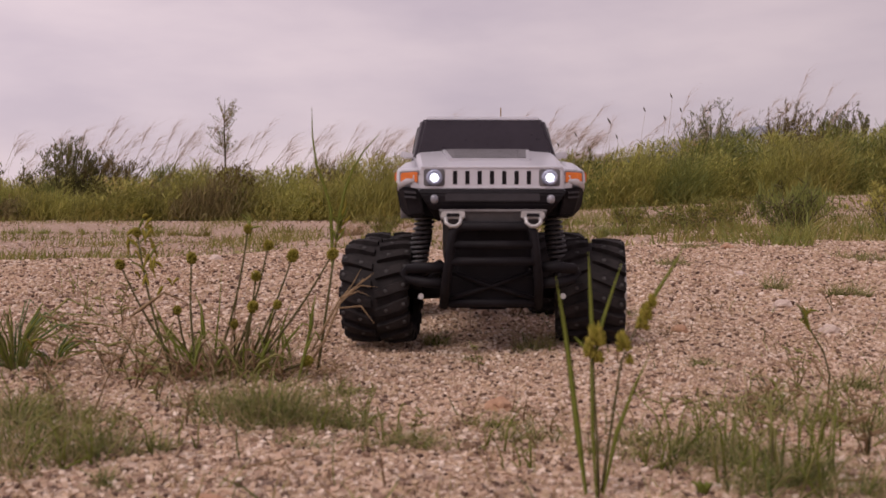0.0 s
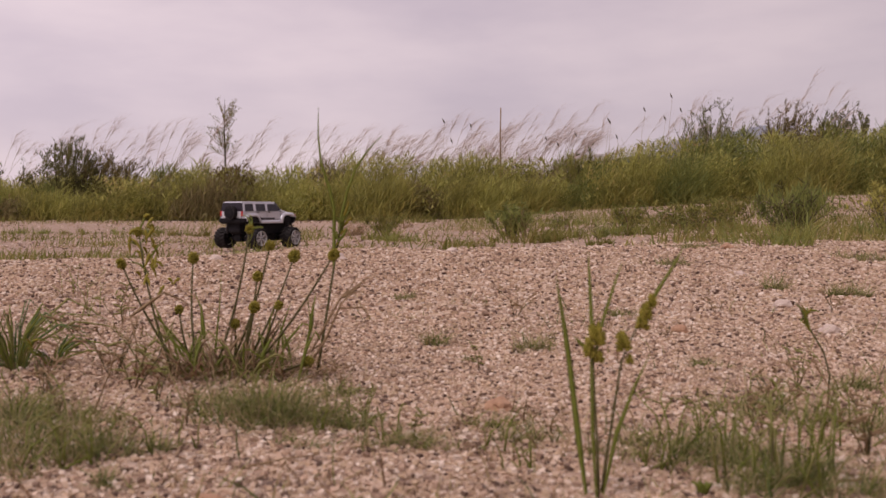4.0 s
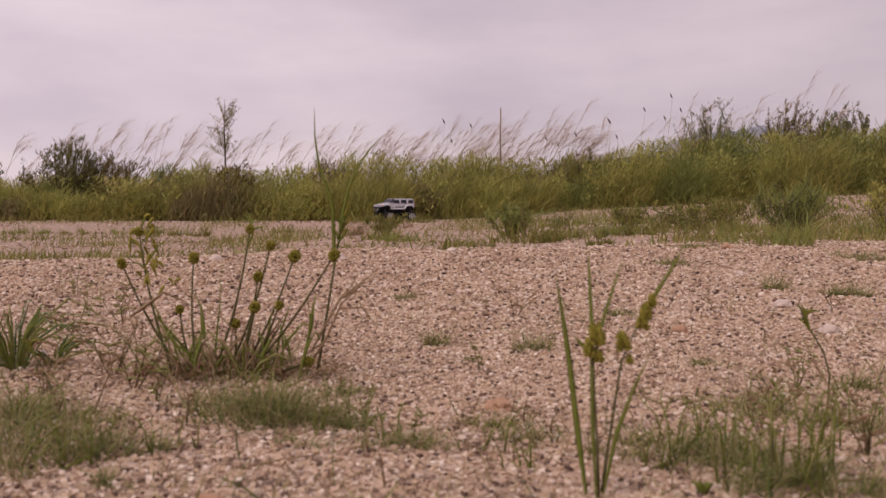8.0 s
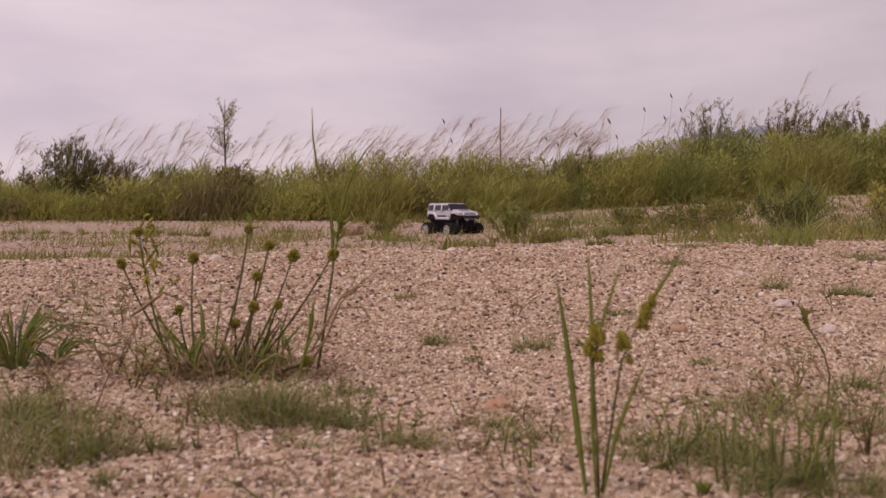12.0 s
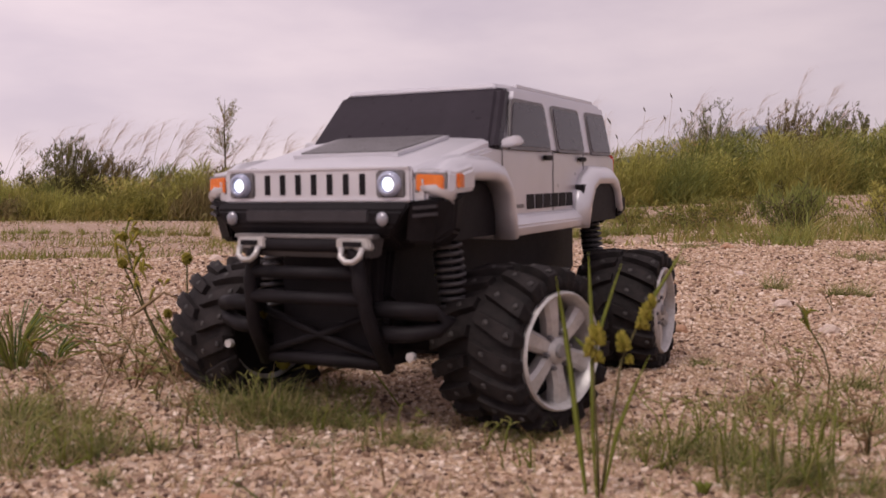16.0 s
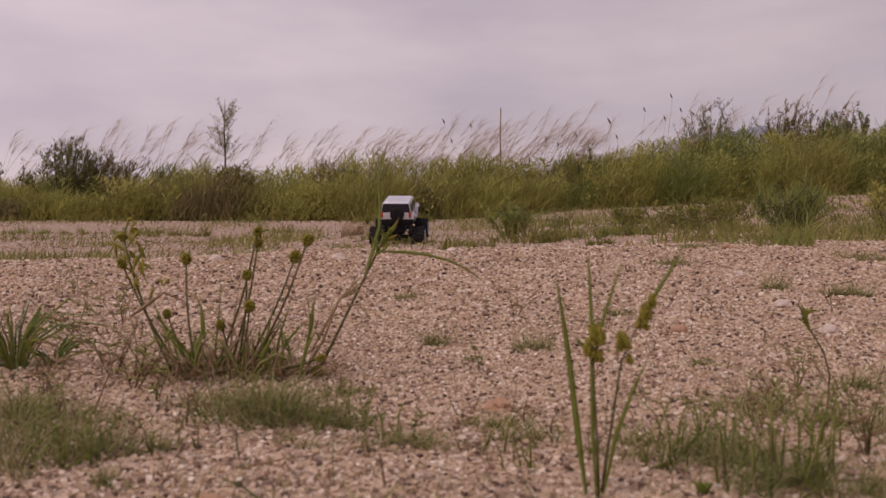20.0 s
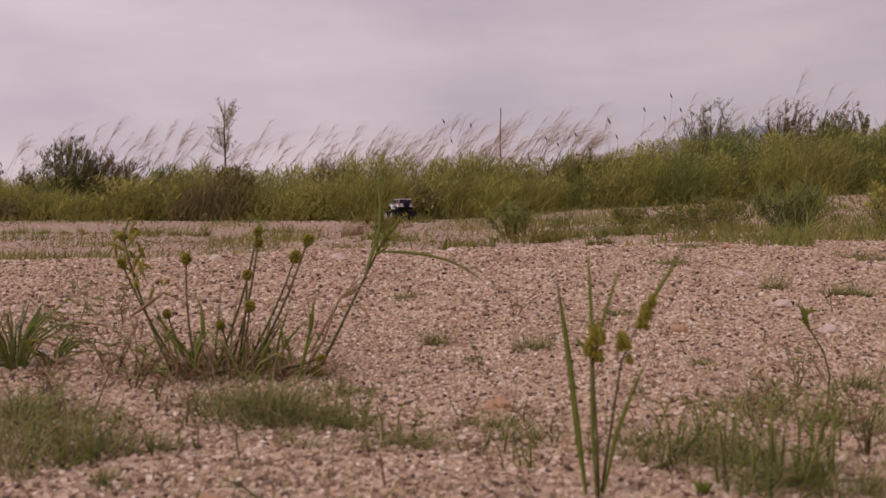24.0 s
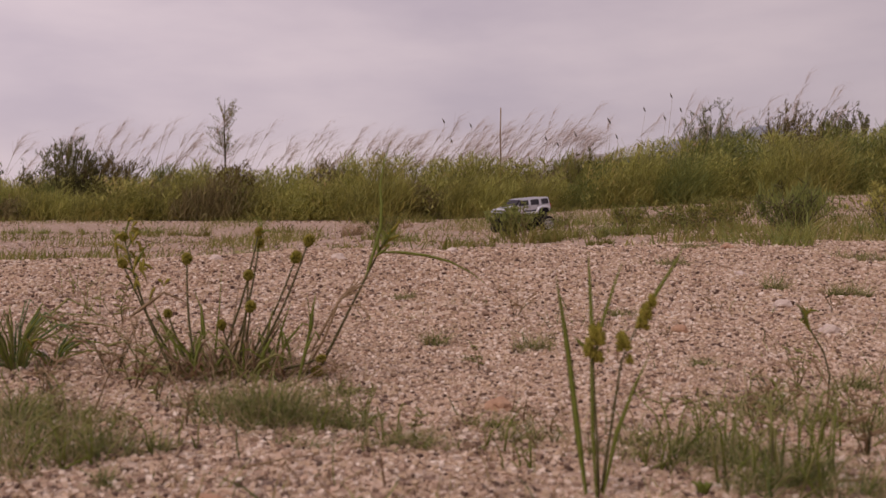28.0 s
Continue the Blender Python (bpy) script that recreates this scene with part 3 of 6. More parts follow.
def make_thicket():
    rng = np.random.default_rng(41)
    n = 9000
    y = 12.5 + 3.3 * rng.uniform(0, 1, n)
    x = rng.uniform(-0.56, 0.56, n) * y
    front = 12.6 + 0.5 * np.sin(1.7 * x) + 0.3 * np.sin(4.1 * x + 1)
    y = np.maximum(y, front)
    g = ground_z(x, y)
    top = EYE_Z + uneven(SKYLINE, x * 13 / y) * y / 13 - g
    L = np.clip(top * rng.uniform(0.40, 0.74, n) * np.array([1.0 + 0.35 * noise.noise(Vector((p * 1.9, q * 1.3, 2.0))) + 0.2 * noise.noise(Vector((p * 6, q * 3, 5.0))) for p, q in zip(x, y)]), 0.1, 2)
    L *= 0.55 + 0.45 * sm(0, 0.9, y - front)
    base = np.stack([x, y, g - 0.01], 1)
    lean = rng.normal(0, 0.32, (n, 2)) + np.array([0.07, 0])
    droop = rng.normal(0, 0.34, (n, 2)) + np.array([0.24, 0])
    V, Q = blades(base, lean, L * 1.16, rng.uniform(0.005, 0.018, n), droop, 5, 42)
    # two grass colours: darker olive to one side, yellower to the other, mixed where they meet
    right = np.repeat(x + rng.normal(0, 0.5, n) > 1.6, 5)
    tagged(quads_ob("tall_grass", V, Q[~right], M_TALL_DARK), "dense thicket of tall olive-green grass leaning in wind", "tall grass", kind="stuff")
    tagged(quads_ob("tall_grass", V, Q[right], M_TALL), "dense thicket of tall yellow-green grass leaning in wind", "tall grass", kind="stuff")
    # broad-leaved weeds between the grass
    n = 26000
    y = 12.1 + 2.2 * rng.uniform(0, 1, n) ** 1.5
    x = rng.uniform(-0.56, 0.56, n) * y
    clump = np.array([noise.noise(Vector((a * 1.6, b * 1.2, 9.0))) for a, b in zip(x, y)])
    k = clump > -0.05
    x, y = x[k], y[k]
    n = len(x)
    g = ground_z(x, y)
    top = EYE_Z + uneven(SKYLINE, x * 13 / y) * y / 13 - g
    z = g + top * rng.uniform(0.05, 0.85, n)
    base = np.stack([x, y, z], 1)
    V, Q = blades(base, rng.normal(0, 1.0, (n, 2)), rng.uniform(0.04, 0.13, n), rng.uniform(0.010, 0.026, n), rng.normal(0, 0.3, (n, 2)), 2, 43)
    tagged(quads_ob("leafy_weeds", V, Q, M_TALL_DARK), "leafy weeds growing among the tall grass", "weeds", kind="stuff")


make_thicket()


def mound(name, x, y, rx, top, mat, n, leaf, label, seed, cat="tall grass", wide=0.014, loose=0.45):
    """A rounded mass of fine blades growing out and up from its own skin."""
    rng = np.random.default_rng(seed)
    g = gz(x, y)
    h = top - g
    d = rng.normal(0, 1, (n, 3))
    d /= np.linalg.norm(d, axis=1)[:, None]
    d[:, 2] = np.abs(d[:, 2])
    q = 1 - 0.6 * rng.uniform(0, 1, n) ** 1.5
    lump = np.array([1 + 0.28 * noise.noise(Vector((a * 2.4 + seed, b * 2.4, c * 2.4))) for a, b, c in d])
    P = d * (q * lump)[:, None] * np.array([rx, rx * 0.7, h * 0.96])
    out = d[:, :2] * 0.45 + rng.normal(0, loose, (n, 2)) + np.array([0.22, 0])
    V, Q = blades(P, out, leaf * rng.uniform(0.5, 1.5, n), wide * rng.uniform(0.5, 1.3, n), rng.normal(0, 0.4, (n, 2)) + np.array([0.2, 0]), 2, seed)
    ob = quads_ob(name, V, Q, mat)
    ob.location = (x, y, g)
    return tagged(ob, label, cat, kind="stuff")


def make_mounds():
    rng = np.random.default_rng(45)
    kinds = [(M_MOUND_YELLOW, "mound of yellow-green grass in the thicket"), (M_MOUND_OLIVE, "mound of olive-green grass in the thicket"),
             (M_MOUND_GREEN, "mound of deep green weeds in the thicket"), (M_MOUND_BROWN, "mound of browned dry weeds in the thicket")]
    seed = 800
    for row, (y0, step, f0, f1) in enumerate(((12.25, 0.40, 0.42, 0.72), (12.9, 0.42, 0.62, 0.90), (13.7, 0.42, 0.80, 0.96))):
        x = -6.9
        while x < 7.2:
            y = y0 + rng.uniform(-0.15, 0.25)
            seed += 1
            top = EYE_Z + float(uneven(SKYLINE, np.array([x * 13 / y]))[0]) * y / 13
            g = gz(x, y)
            t = g + (top - g) * rng.uniform(f0, f1)
            u = rng.uniform(0, 1) + (0.12 if x > 1.5 else -0.06)
            m = 3 if u < 0.10 or abs(x + 3.05) < 0.3 and row == 0 else 1 if u < 0.5 else 0 if u < 0.82 else 2
            mound("grass_mound", x, y, rng.uniform(0.30, 0.46), t, kinds[m][0], (1300, 1400, 2200)[row], rng.uniform(0.12, 0.26) if seed % 5 < 3 else rng.uniform(0.07, 0.13), kinds[m][1], seed,
                  wide=(0.011, 0.012, 0.015)[row] * (1.0 if seed % 5 < 3 else 1.3), loose=0.5 if seed % 5 < 3 else 0.85)
            x += step * rng.uniform(0.7, 1.2)


make_mounds()
mound("round_shrub", -2.75, 12.6, 0.36, 0.81, M_SHRUB_BROWN, 5200, 0.055, "rounded dense brown shrub standing in the grass", 799, "shrub", 0.018)


def make_thicket_sides():
    """The same grass, thinner, to both sides of the view."""
    rng = np.random.default_rng(46)
    n = 9000
    y = rng.uniform(11.5, 17, n)
    x = np.where(rng.uniform(0, 1, n) < 0.5, -1, 1) * (0.56 * y + rng.uniform(0, 9, n))
    base = np.stack([x, y, ground_z(x, y) - 0.01], 1)
    V, Q = blades(base, rng.normal(0.05, 0.3, (n, 2)), rng.uniform(0.35, 0.95, n), rng.uniform(0.012, 0.028, n), rng.normal(0.15, 0.3, (n, 2)), 3, 47)
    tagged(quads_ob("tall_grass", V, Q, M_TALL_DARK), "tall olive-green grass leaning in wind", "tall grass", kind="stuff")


make_thicket_sides()


def shrub(name, x, y, h, r, stems, leaves, leaf, mat, label, seed, lean=0.12, low=0.15, upright=1.4, cat="shrub", slim=1.0):
    """Stalks that fork once or twice, and a crown of many small leaves along them."""
    rng = np.random.default_rng(seed)
    root = new(name)
    z0 = gz(x, y)
    root.location = (x, y, z0 - 0.01)
    tubes, tips = [], []
    for k in range(stems):
        a = rng.uniform(0, 2 * np.pi)
        s = r * math.sqrt(rng.uniform(0.02, 1))
        hh = h * (1 - 0.35 * (s / r) ** 2) * rng.uniform(0.75, 1.0)
        ex, ey = s * math.cos(a) + lean * hh, s * math.sin(a)
        pts = [Vector((0.15 * s * math.cos(a), 0.15 * s * math.sin(a), 0)), Vector((0.45 * ex, 0.45 * ey, hh * 0.4)), Vector((0.8 * ex, 0.8 * ey, hh * 0.75)), Vector((ex, ey, hh))]
        tubes.append((pts, [0.008 * h + 0.002, 0.005 * h + 0.0015, 0.003 * h + 0.001, 0.001]))
        for t in np.linspace(max(low, 0.1), 1, 40):
            i = min(int(t * 3), 2)
            tips.append(pts[i].lerp(pts[i + 1], t * 3 - i))
        for j in range(3):
            i = int(rng.integers(1, 3))
            p = pts[i].lerp(pts[i + 1], rng.uniform(0, 1))
            e = p + Vector((rng.normal(0, 0.3) * r + lean * 0.2 * h, rng.normal(0, 0.3) * r, rng.uniform(0.08, 0.25) * h))
            if e.z > h:
                e.z = h
            tubes.append(([p, p.lerp(e, 0.5) + Vector((0, 0, -0.01 * h)), e], [0.003 * h + 0.001, 0.002 * h + 0.0008, 0.0008]))
            for t in np.linspace(0.2, 1, 14):
                tips.append(p.lerp(e, t))
        tubes_ob("limb", tubes, M_BARK, root, 4)
        tubes = []
    tips = np.array([tuple(p) for p in tips])
    base = tips[rng.integers(0, len(tips), leaves)] + rng.normal(0, 0.022 * r + 0.005, (leaves, 3))
    base[:, 2] = np.maximum(base[:, 2], 0.02)
    V, Q = blades(base, rng.normal(0, 0.8, (leaves, 2)) / upright + np.array([lean, 0]), rng.uniform(0.5, 1.3, leaves) * leaf, rng.uniform(0.25, 0.45, leaves) * leaf * slim, rng.normal(0, 0.2, (leaves, 2)), 2, seed)
    quads_ob("crown", V, Q, mat, root)
    return tagged(root, label, cat)


def make_fan_weed(x, y, h):
    rng = np.random.default_rng(54)
    root = new("tall_weed")
    root.location = (x, y, gz(x, y) - 0.01)
    tubes = [([(0, 0, 0), (0.01, 0, 0.5 * h), (0.0, 0, 0.75 * h), (0.01, 0, h)], [0.016, 0.013, 0.009, 0.002])]
    pts = []
    for k in range(46):
        z = h * rng.uniform(0.50, 0.88)
        a = rng.uniform(0, 2 * np.pi)
        r = rng.uniform(0.08, 0.27)
        e = (r * math.cos(a) * 1.1 + 0.02, r * math.sin(a), min(h, z + rng.uniform(0.12, 0.26)))
        q = (e[0] * 0.5, e[1] * 0.5, z + (e[2] - z) * 0.35)
        tubes_ob("branch", [([(0, 0, z), q, e], [0.004, 0.003, 0.0012])], M_DRY, root, 4)
        for t in np.linspace(0.3, 1, 12):
            pts.append(Vector((0, 0, z)).lerp(Vector(e), t))
    tubes_ob("trunk", tubes, M_BARK, root, 4)
    pts = np.array([tuple(p) for p in pts])
    n = 1900
    base = pts[rng.integers(0, len(pts), n)] + rng.normal(0, 0.012, (n, 3))
    V, Q = blades(base, rng.normal(0, 0.6, (n, 2)), rng.uniform(0.015, 0.04, n), rng.uniform(0.004, 0.008, n), rng.normal(0, 0.2, (n, 2)), 2, 55)
    quads_ob("crown", V, Q, M_WEED, root)
    tagged(root, "tall slender weed with a fan of fine branches", "weed")


shrub("shrub", -5.33, 13.2, 1.18, 0.58, 34, 5600, 0.06, M_SHRUB, "feathery dark olive shrub leaning in the wind", 51, 0.14, 0.2, 2.8, slim=0.5)
shrub("shrub", -4.90, 13.3, 0.98, 0.5, 24, 3400, 0.06, M_SHRUB_BROWN, "brownish feathery shrub beside the olive shrub", 52, 0.38, 0.2, 2.8, slim=0.5)
make_fan_weed(-2.98, 13.0, 1.66)
shrub("shrub", 4.00, 14.2, 1.51, 0.50, 36, 5200, 0.046, M_SHRUB_GREY, "thin-leaved grey-green shrub above the grass", 55, 0.03, 0.62, 2.2, slim=0.6)
shrub("shrub", 5.10, 14.2, 1.44, 0.52, 30, 3800, 0.05, M_SHRUB_BROWN, "brownish leafy shrub above the grass", 56, 0.10, 0.66, 2.0, slim=0.7)
shrub("shrub", 5.75, 14.3, 1.37, 0.42, 20, 2600, 0.055, M_SHRUB, "dark leafy shrub above the grass", 57, 0.12, 0.66, 1.8, slim=0.8)
shrub("shrub", 6.45, 14.9, 1.29, 0.5, 22, 3600, 0.06, M_SHRUB, "dark leafy bush at the thicket's edge", 58, 0.05, 0.6, 1.6, slim=0.8)
shrub("tall_weed", 1.93, 13.0, 1.08, 0.14, 3, 120, 0.055, M_SHRUB, "slender dark weed with sparse leaves", 59, 0.02, 0.55, 1.5, "weed")
shrub("tall_weed", -6.4, 13.4, 0.8, 0.25, 5, 260, 0.07, M_SHRUB, "sparse dark weed at the thicket's edge", 60, 0.1, 0.4, 1.5, "weed")
shrub("leafy_weed", 1.63, 4.45, 0.27, 0.19, 26, 1300, 0.050, M_MOUND_GREEN, "bushy fine-leaved green weed on the sandy strip", 61, 0.05, 0.1, 2.6, "weed", slim=0.4)
shrub("leafy_weed", 2.50, 5.35, 0.28, 0.16, 14, 800, 0.032, M_TALL, "bushy fine-leaved green weed on the sandy strip", 62, 0.02, 0.1, 1.8, "weed")
shrub("leafy_weed", 1.55, 5.9, 0.18, 0.25, 14, 1100, 0.03, M_WEED, "low bushy weed with dark seed heads", 63, 0.02, 0.1, 1.6, "weed")
shrub("leafy_weed", 0.42, 6.1, 0.22, 0.16, 14, 1000, 0.034, M_MOUND_GREEN, "feathery green weed behind the gravel crest", 64, 0.02, 0.1, 1.8, "weed")
shrub("leafy_weed", 1.1, 5.6, 0.17, 0.14, 9, 500, 0.03, M_WEED, "thin brownish weed on the sandy strip", 65, 0.02, 0.1, 1.6, "weed")
shrub("leafy_weed", -0.42, 6.6, 0.17, 0.14, 10, 600, 0.03, M_WEED, "thin brownish weed on the sandy strip", 66, 0.02, 0.1, 1.6, "weed")
shrub("leafy_weed", 1.95, 6.6, 0.2, 0.3, 14, 1200, 0.035, M_WEED, "low bushy weed with dark seed heads", 67, 0.02, 0.1, 1.6, "weed")

REEDS = []


def make_reed(h, lean, seed):
    rng = np.random.default_rng(seed)
    root = new("reed")
    pts = [Vector((lean * h * s ** 1.8, 0.02 * math.sin(3 * s + seed), h * s * (1 - 0.12 * lean * s))) for s in np.linspace(0, 1, 7)]
    tubes_ob("stem", [(pts, [0.0032, 0.003, 0.0026, 0.0022, 0.0018, 0.0014, 0.001])], M_DRY, root, 4)
    n = 44
    s = rng.uniform(0.80, 1.0, n)
    base = np.array([tuple(pts[-2].lerp(pts[-1], float(np.clip((q - 0.8) / 0.2, 0, 1)))) for q in s])
    V, Q = blades(base, rng.normal(0, 0.35, (n, 2)) + np.array([0.9, 0]), rng.uniform(0.12, 0.34, n), rng.uniform(0.0018, 0.0038, n), rng.normal(0, 0.2, (n, 2)) + np.array([0.6, 0]), 4, seed)
    quads_ob("plume", V, Q, M_PLUME, root, True)
    n = 5
    s = rng.uniform(0.1, 0.35, n)
    base = np.array([(lean * h * q ** 1.8, 0, h * q) for q in s])
    V, Q = blades(base, rng.normal(0, 0.3, (n, 2)) + np.array([0.2, 0]), rng.uniform(0.25, 0.45, n), rng.uniform(0.005, 0.008, n), rng.normal(0, 0.15, (n, 2)) + np.array([0.35, 0]), 5, seed + 1)
    quads_ob("leaf", V, Q, M_TALL, root, True)
    return tagged(root, "tall dry reed with a pale feathery plume bent by wind", "reed", "reeds above the thicket")


def make_reeds():
    kinds = [make_reed(1.22, 0.30, 301), make_reed(1.0, 0.45, 302), make_reed(1.4, 0.38, 303)]
    rng = np.random.default_rng(77)
    spots = []
    for x0, x1, n, hs in ((-6.2, -5.0, 16, 0.95), (-5.0, -3.6, 34, 1.0), (-3.6, -1.3, 46, 0.95), (-1.2, 0.0, 50, 0.95), (0.0, 1.7, 104, 1.0), (1.6, 2.6, 14, 0.85), (2.5, 4.6, 20, 1.12), (4.4, 5.4, 8, 1.25)):
        for k in range(n):
            spots.append((rng.uniform(x0, x1), rng.uniform(12.9, 15.2), hs))
    for k, (x, y, hs) in enumerate(spots):
        m = pose(x * y / 13, y, gz(x * y / 13, y), rng.normal(0, 5), rng.normal(0, 6), rng.normal(0, 15))
        src = kinds[k % 3]
        if k < 3:
            src.matrix_basis = m
            ob = src
        else:
            ob = copy_thing(src, m)
        ob.scale = (1, 1, hs * rng.uniform(0.82, 1.12))
        REEDS.append((ob, m, rng.uniform(0, 6.28), rng.uniform(0.9, 1.4)))


make_reeds()


def make_spikes():
    """Thin grass culms with short dark seed spikes, standing above the thicket."""
    rng = np.random.default_rng(88)
    for x, top in ((3.0, 1.50), (3.18, 1.33), (0.36, 1.12), (-0.03, 1.16), (1.78, 0.98), (2.17, 1.18), (2.25, 1.17), (2.36, 0.97), (1.36, 0.95), (1.55, 0.87), (3.52, 1.31), (2.6, 1.31), (2.9, 1.2), (0.1, 0.9)):
        y = rng.uniform(12.8, 13.2)
        root = new("seed_grass")
        z0 = gz(x, y)
        root.location = (x, y, z0 - 0.01)
        h = EYE_Z + top - z0
        lean = rng.uniform(0.02, 0.12)
        tubes_ob("stem", [([(0, 0, 0), (lean * 0.2, 0, h * 0.5), (lean, 0, h)], [0.003, 0.0022, 0.0012])], M_DRY, root, 4)
        tubes_ob("seed_spike", [([(lean, 0, h), (lean - 0.012, 0, h + 0.03), (lean - 0.03, 0, h + 0.07)], [0.004, 0.011, 0.002])], M_BARK, root, 6)
        tagged(root, "thin grass culm with a short dark seed spike", "grass", "seed spikes above the thicket")


make_spikes()


def make_stalk():
    root = new("dead_stalk")
    x, y = 0.79, 13.1
    root.location = (x, y, gz(x, y) - 0.01)
    tubes_ob("stem", [([(0, 0, 0), (0.005, 0, 0.7), (-0.004, 0, 1.15), (0.004, 0, 1.5)], [0.012, 0.011, 0.010, 0.008])], M_DRY, root, 6)
    tagged(root, "straight dry upright weed stalk above the grass", "stalk")


make_stalk()


# ---- sedges in the foreground ----
def seed_head(name, parent, p, r, seed, long=1.0, n=190):
    """A head of many short spikelets."""
    rng = np.random.default_rng(seed)
    d = rng.normal(0, 1, (n, 3))
    d /= np.linalg.norm(d, axis=1)[:, None]
    d[:, 2] *= long
    if n < 100:
        d[:, 2] = np.abs(d[:, 2]) * 1.1 - 0.2
        d[:, :2] *= 0.75
    V, F = [], []
    for k in range(n):
        e = Vector(d[k]) * r * rng.uniform(0.86, 1.0)
        a = Vector(p) + e * 0.35
        b = Vector(p) + e + Vector((0, 0, 0.12 * r))
        v, f = tube_rings([a, a.lerp(b, 0.6), b], [r * 0.11, r * 0.13, r * 0.05], 4, len(V))
        V += v
        F += f
    return mesh_ob(name, V, F, M_HEAD, parent, True)


def curve_pts(p0, p1, sag, n=8):
    p0, p1, sag = Vector(p0), Vector(p1), Vector(sag)
    return [p0.lerp(p1, t) + sag * math.sin(math.pi * t) for t in [i / n for i in range(n + 1)]]


def leaf_strip(name, parent, pts, w, mat, seed=0):
    """A long keeled blade along pts, tapering at both ends."""
    pts = [Vector(p) for p in pts]
    V, F = [], []
    n = len(pts)
    for i, p in enumerate(pts):
        t = i / (n - 1)
        d = (pts[min(i + 1, n - 1)] - pts[max(i - 1, 0)]).normalized()
        s = d.cross(Vector((0.15, 1, 0.2))).normalized()
        k = d.cross(s)
        ww = w * 0.5 * min(1.0, 0.45 + 3 * t) * (1 - t ** 2.2) + 0.00015
        V += [p - s * ww, p + k * ww * 0.55, p + s * ww, p + k * ww * 0.2]
    for i in range(n - 1):
        for c in range(4):
            e = (c + 1) % 4
            F.append((i * 4 + c, i * 4 + e, i * 4 + 4 + e, i * 4 + 4 + c))
    return mesh_ob(name, V, F, mat, parent, True)


def make_front_sedge():
    root = new("sedge_plant")
    x, y = 0.0837, 0.5040
    root.location = (x, y, gz(x, y))
    u = 0.000300
    def P(px, up, dy=0.0):
        return (px * u, dy, up * u)
    leaf_strip("leaf", root, [P(-22, 0), P(-36, 110, .004), P(-50, 230, .006), P(-60, 300, .006), P(-70, 355, .004), P(-79, 398, 0)], 0.0032, M_SEDGE)
    leaf_strip("leaf", root, [P(-4, 0), P(-12, 120), P(-14, 240, .002), P(-14, 260, .003)], 0.002, M_SEDGE)
    tubes_ob("stem", [([P(0, 0), P(-3, 90), P(-9, 180), P(-12, 255)], [0.0008, 0.0008, 0.0007, 0.0006])], M_STEM, root, 6)
    tubes_ob("stem", [([P(5, 10), P(14, 80), P(30, 190), P(38, 245), P(62, 300), P(85, 335)], [0.0009, 0.0008, 0.0007, 0.0006, 0.0005, 0.0004])], M_STEM, root, 6)
    leaf_strip("leaf", root, [P(6, 0), P(30, 120, -.002), P(60, 205, -.004), P(85, 260, -.005)], 0.0024, M_SEDGE)
    for (px, up, r, s) in ((-8, 285, 0.0072, 1), (-20, 262, 0.0048, 2), (-2, 252, 0.004, 3), (42, 272, 0.0052, 4), (38, 285, 0.0045, 5), (74, 312, 0.0050, 6), (80, 330, 0.0050, 7), (90, 350, 0.0042, 8), (52, 250, 0.003, 9)):
        seed_head("seed_head", root, P(px, up - 6, -0.001), r * 1.15, 500 + s, 1.5, 56)
    leaf_strip("bract", root, [P(-12, 255), P(-16, 330), P(-18, 390, .002), P(-20, 440, .004)], 0.0021, M_SEDGE)
    leaf_strip("bract", root, [P(-10, 255), P(8, 320, .004), P(28, 380, .006), P(42, 420, .007)], 0.0018, M_SEDGE)
    leaf_strip("bract", root, [P(75, 320), P(100, 370), P(130, 415, .002), P(152, 455, .003)], 0.0021, M_SEDGE)
    leaf_strip("bract", root, [P(-20, 262), P(-36, 280), P(-46, 290)], 0.0022, M_SEDGE)
    tagged(root, "green flat-sedge with yellowish seed heads in the gravel", "sedge")


make_front_sedge()

STEMS = []
ARCH = []
BENT = []
STEP = 0.000512
# root x, head before (x, height), head after, for each stem of the clump; in steps of STEP from its middle
CLUMP = [(-90, 25, -185, 197, -178, 195, 9), (-100, 25, -162, 253, -188, 253, 8), (-50, 25, -65, 207, -73, 203, 10), (-25, 25, 40, 260, 52, 233, 8),
         (0, 25, 72, 230, 48, 205, 9), (20, 25, 60, 178, 40, 132, 9), (25, 25, 112, 210, 116, 203, 11), (40, 5, 196, 218, 145, 218, 10),
         (20, 25, 55, 125, 50, 120, 10), (40, 15, 95, 127, 148, 28, 8), (-70, 15, -95, 112, -112, 105, 8), (10, 15, 12, 90, -8, 85, 9), (80, -25, 148, 30, 312, 22, 10)]


def lean_to(x, y, z, d):
    c = Vector(d).normalized()
    b = (Vector((0, 1, 0)) - c * c.y).normalized()
    a = b.cross(c)
    return Matrix(((a.x, b.x, c.x, x), (a.y, b.y, c.y, y), (a.z, b.z, c.z, z), (0, 0, 0, 1)))


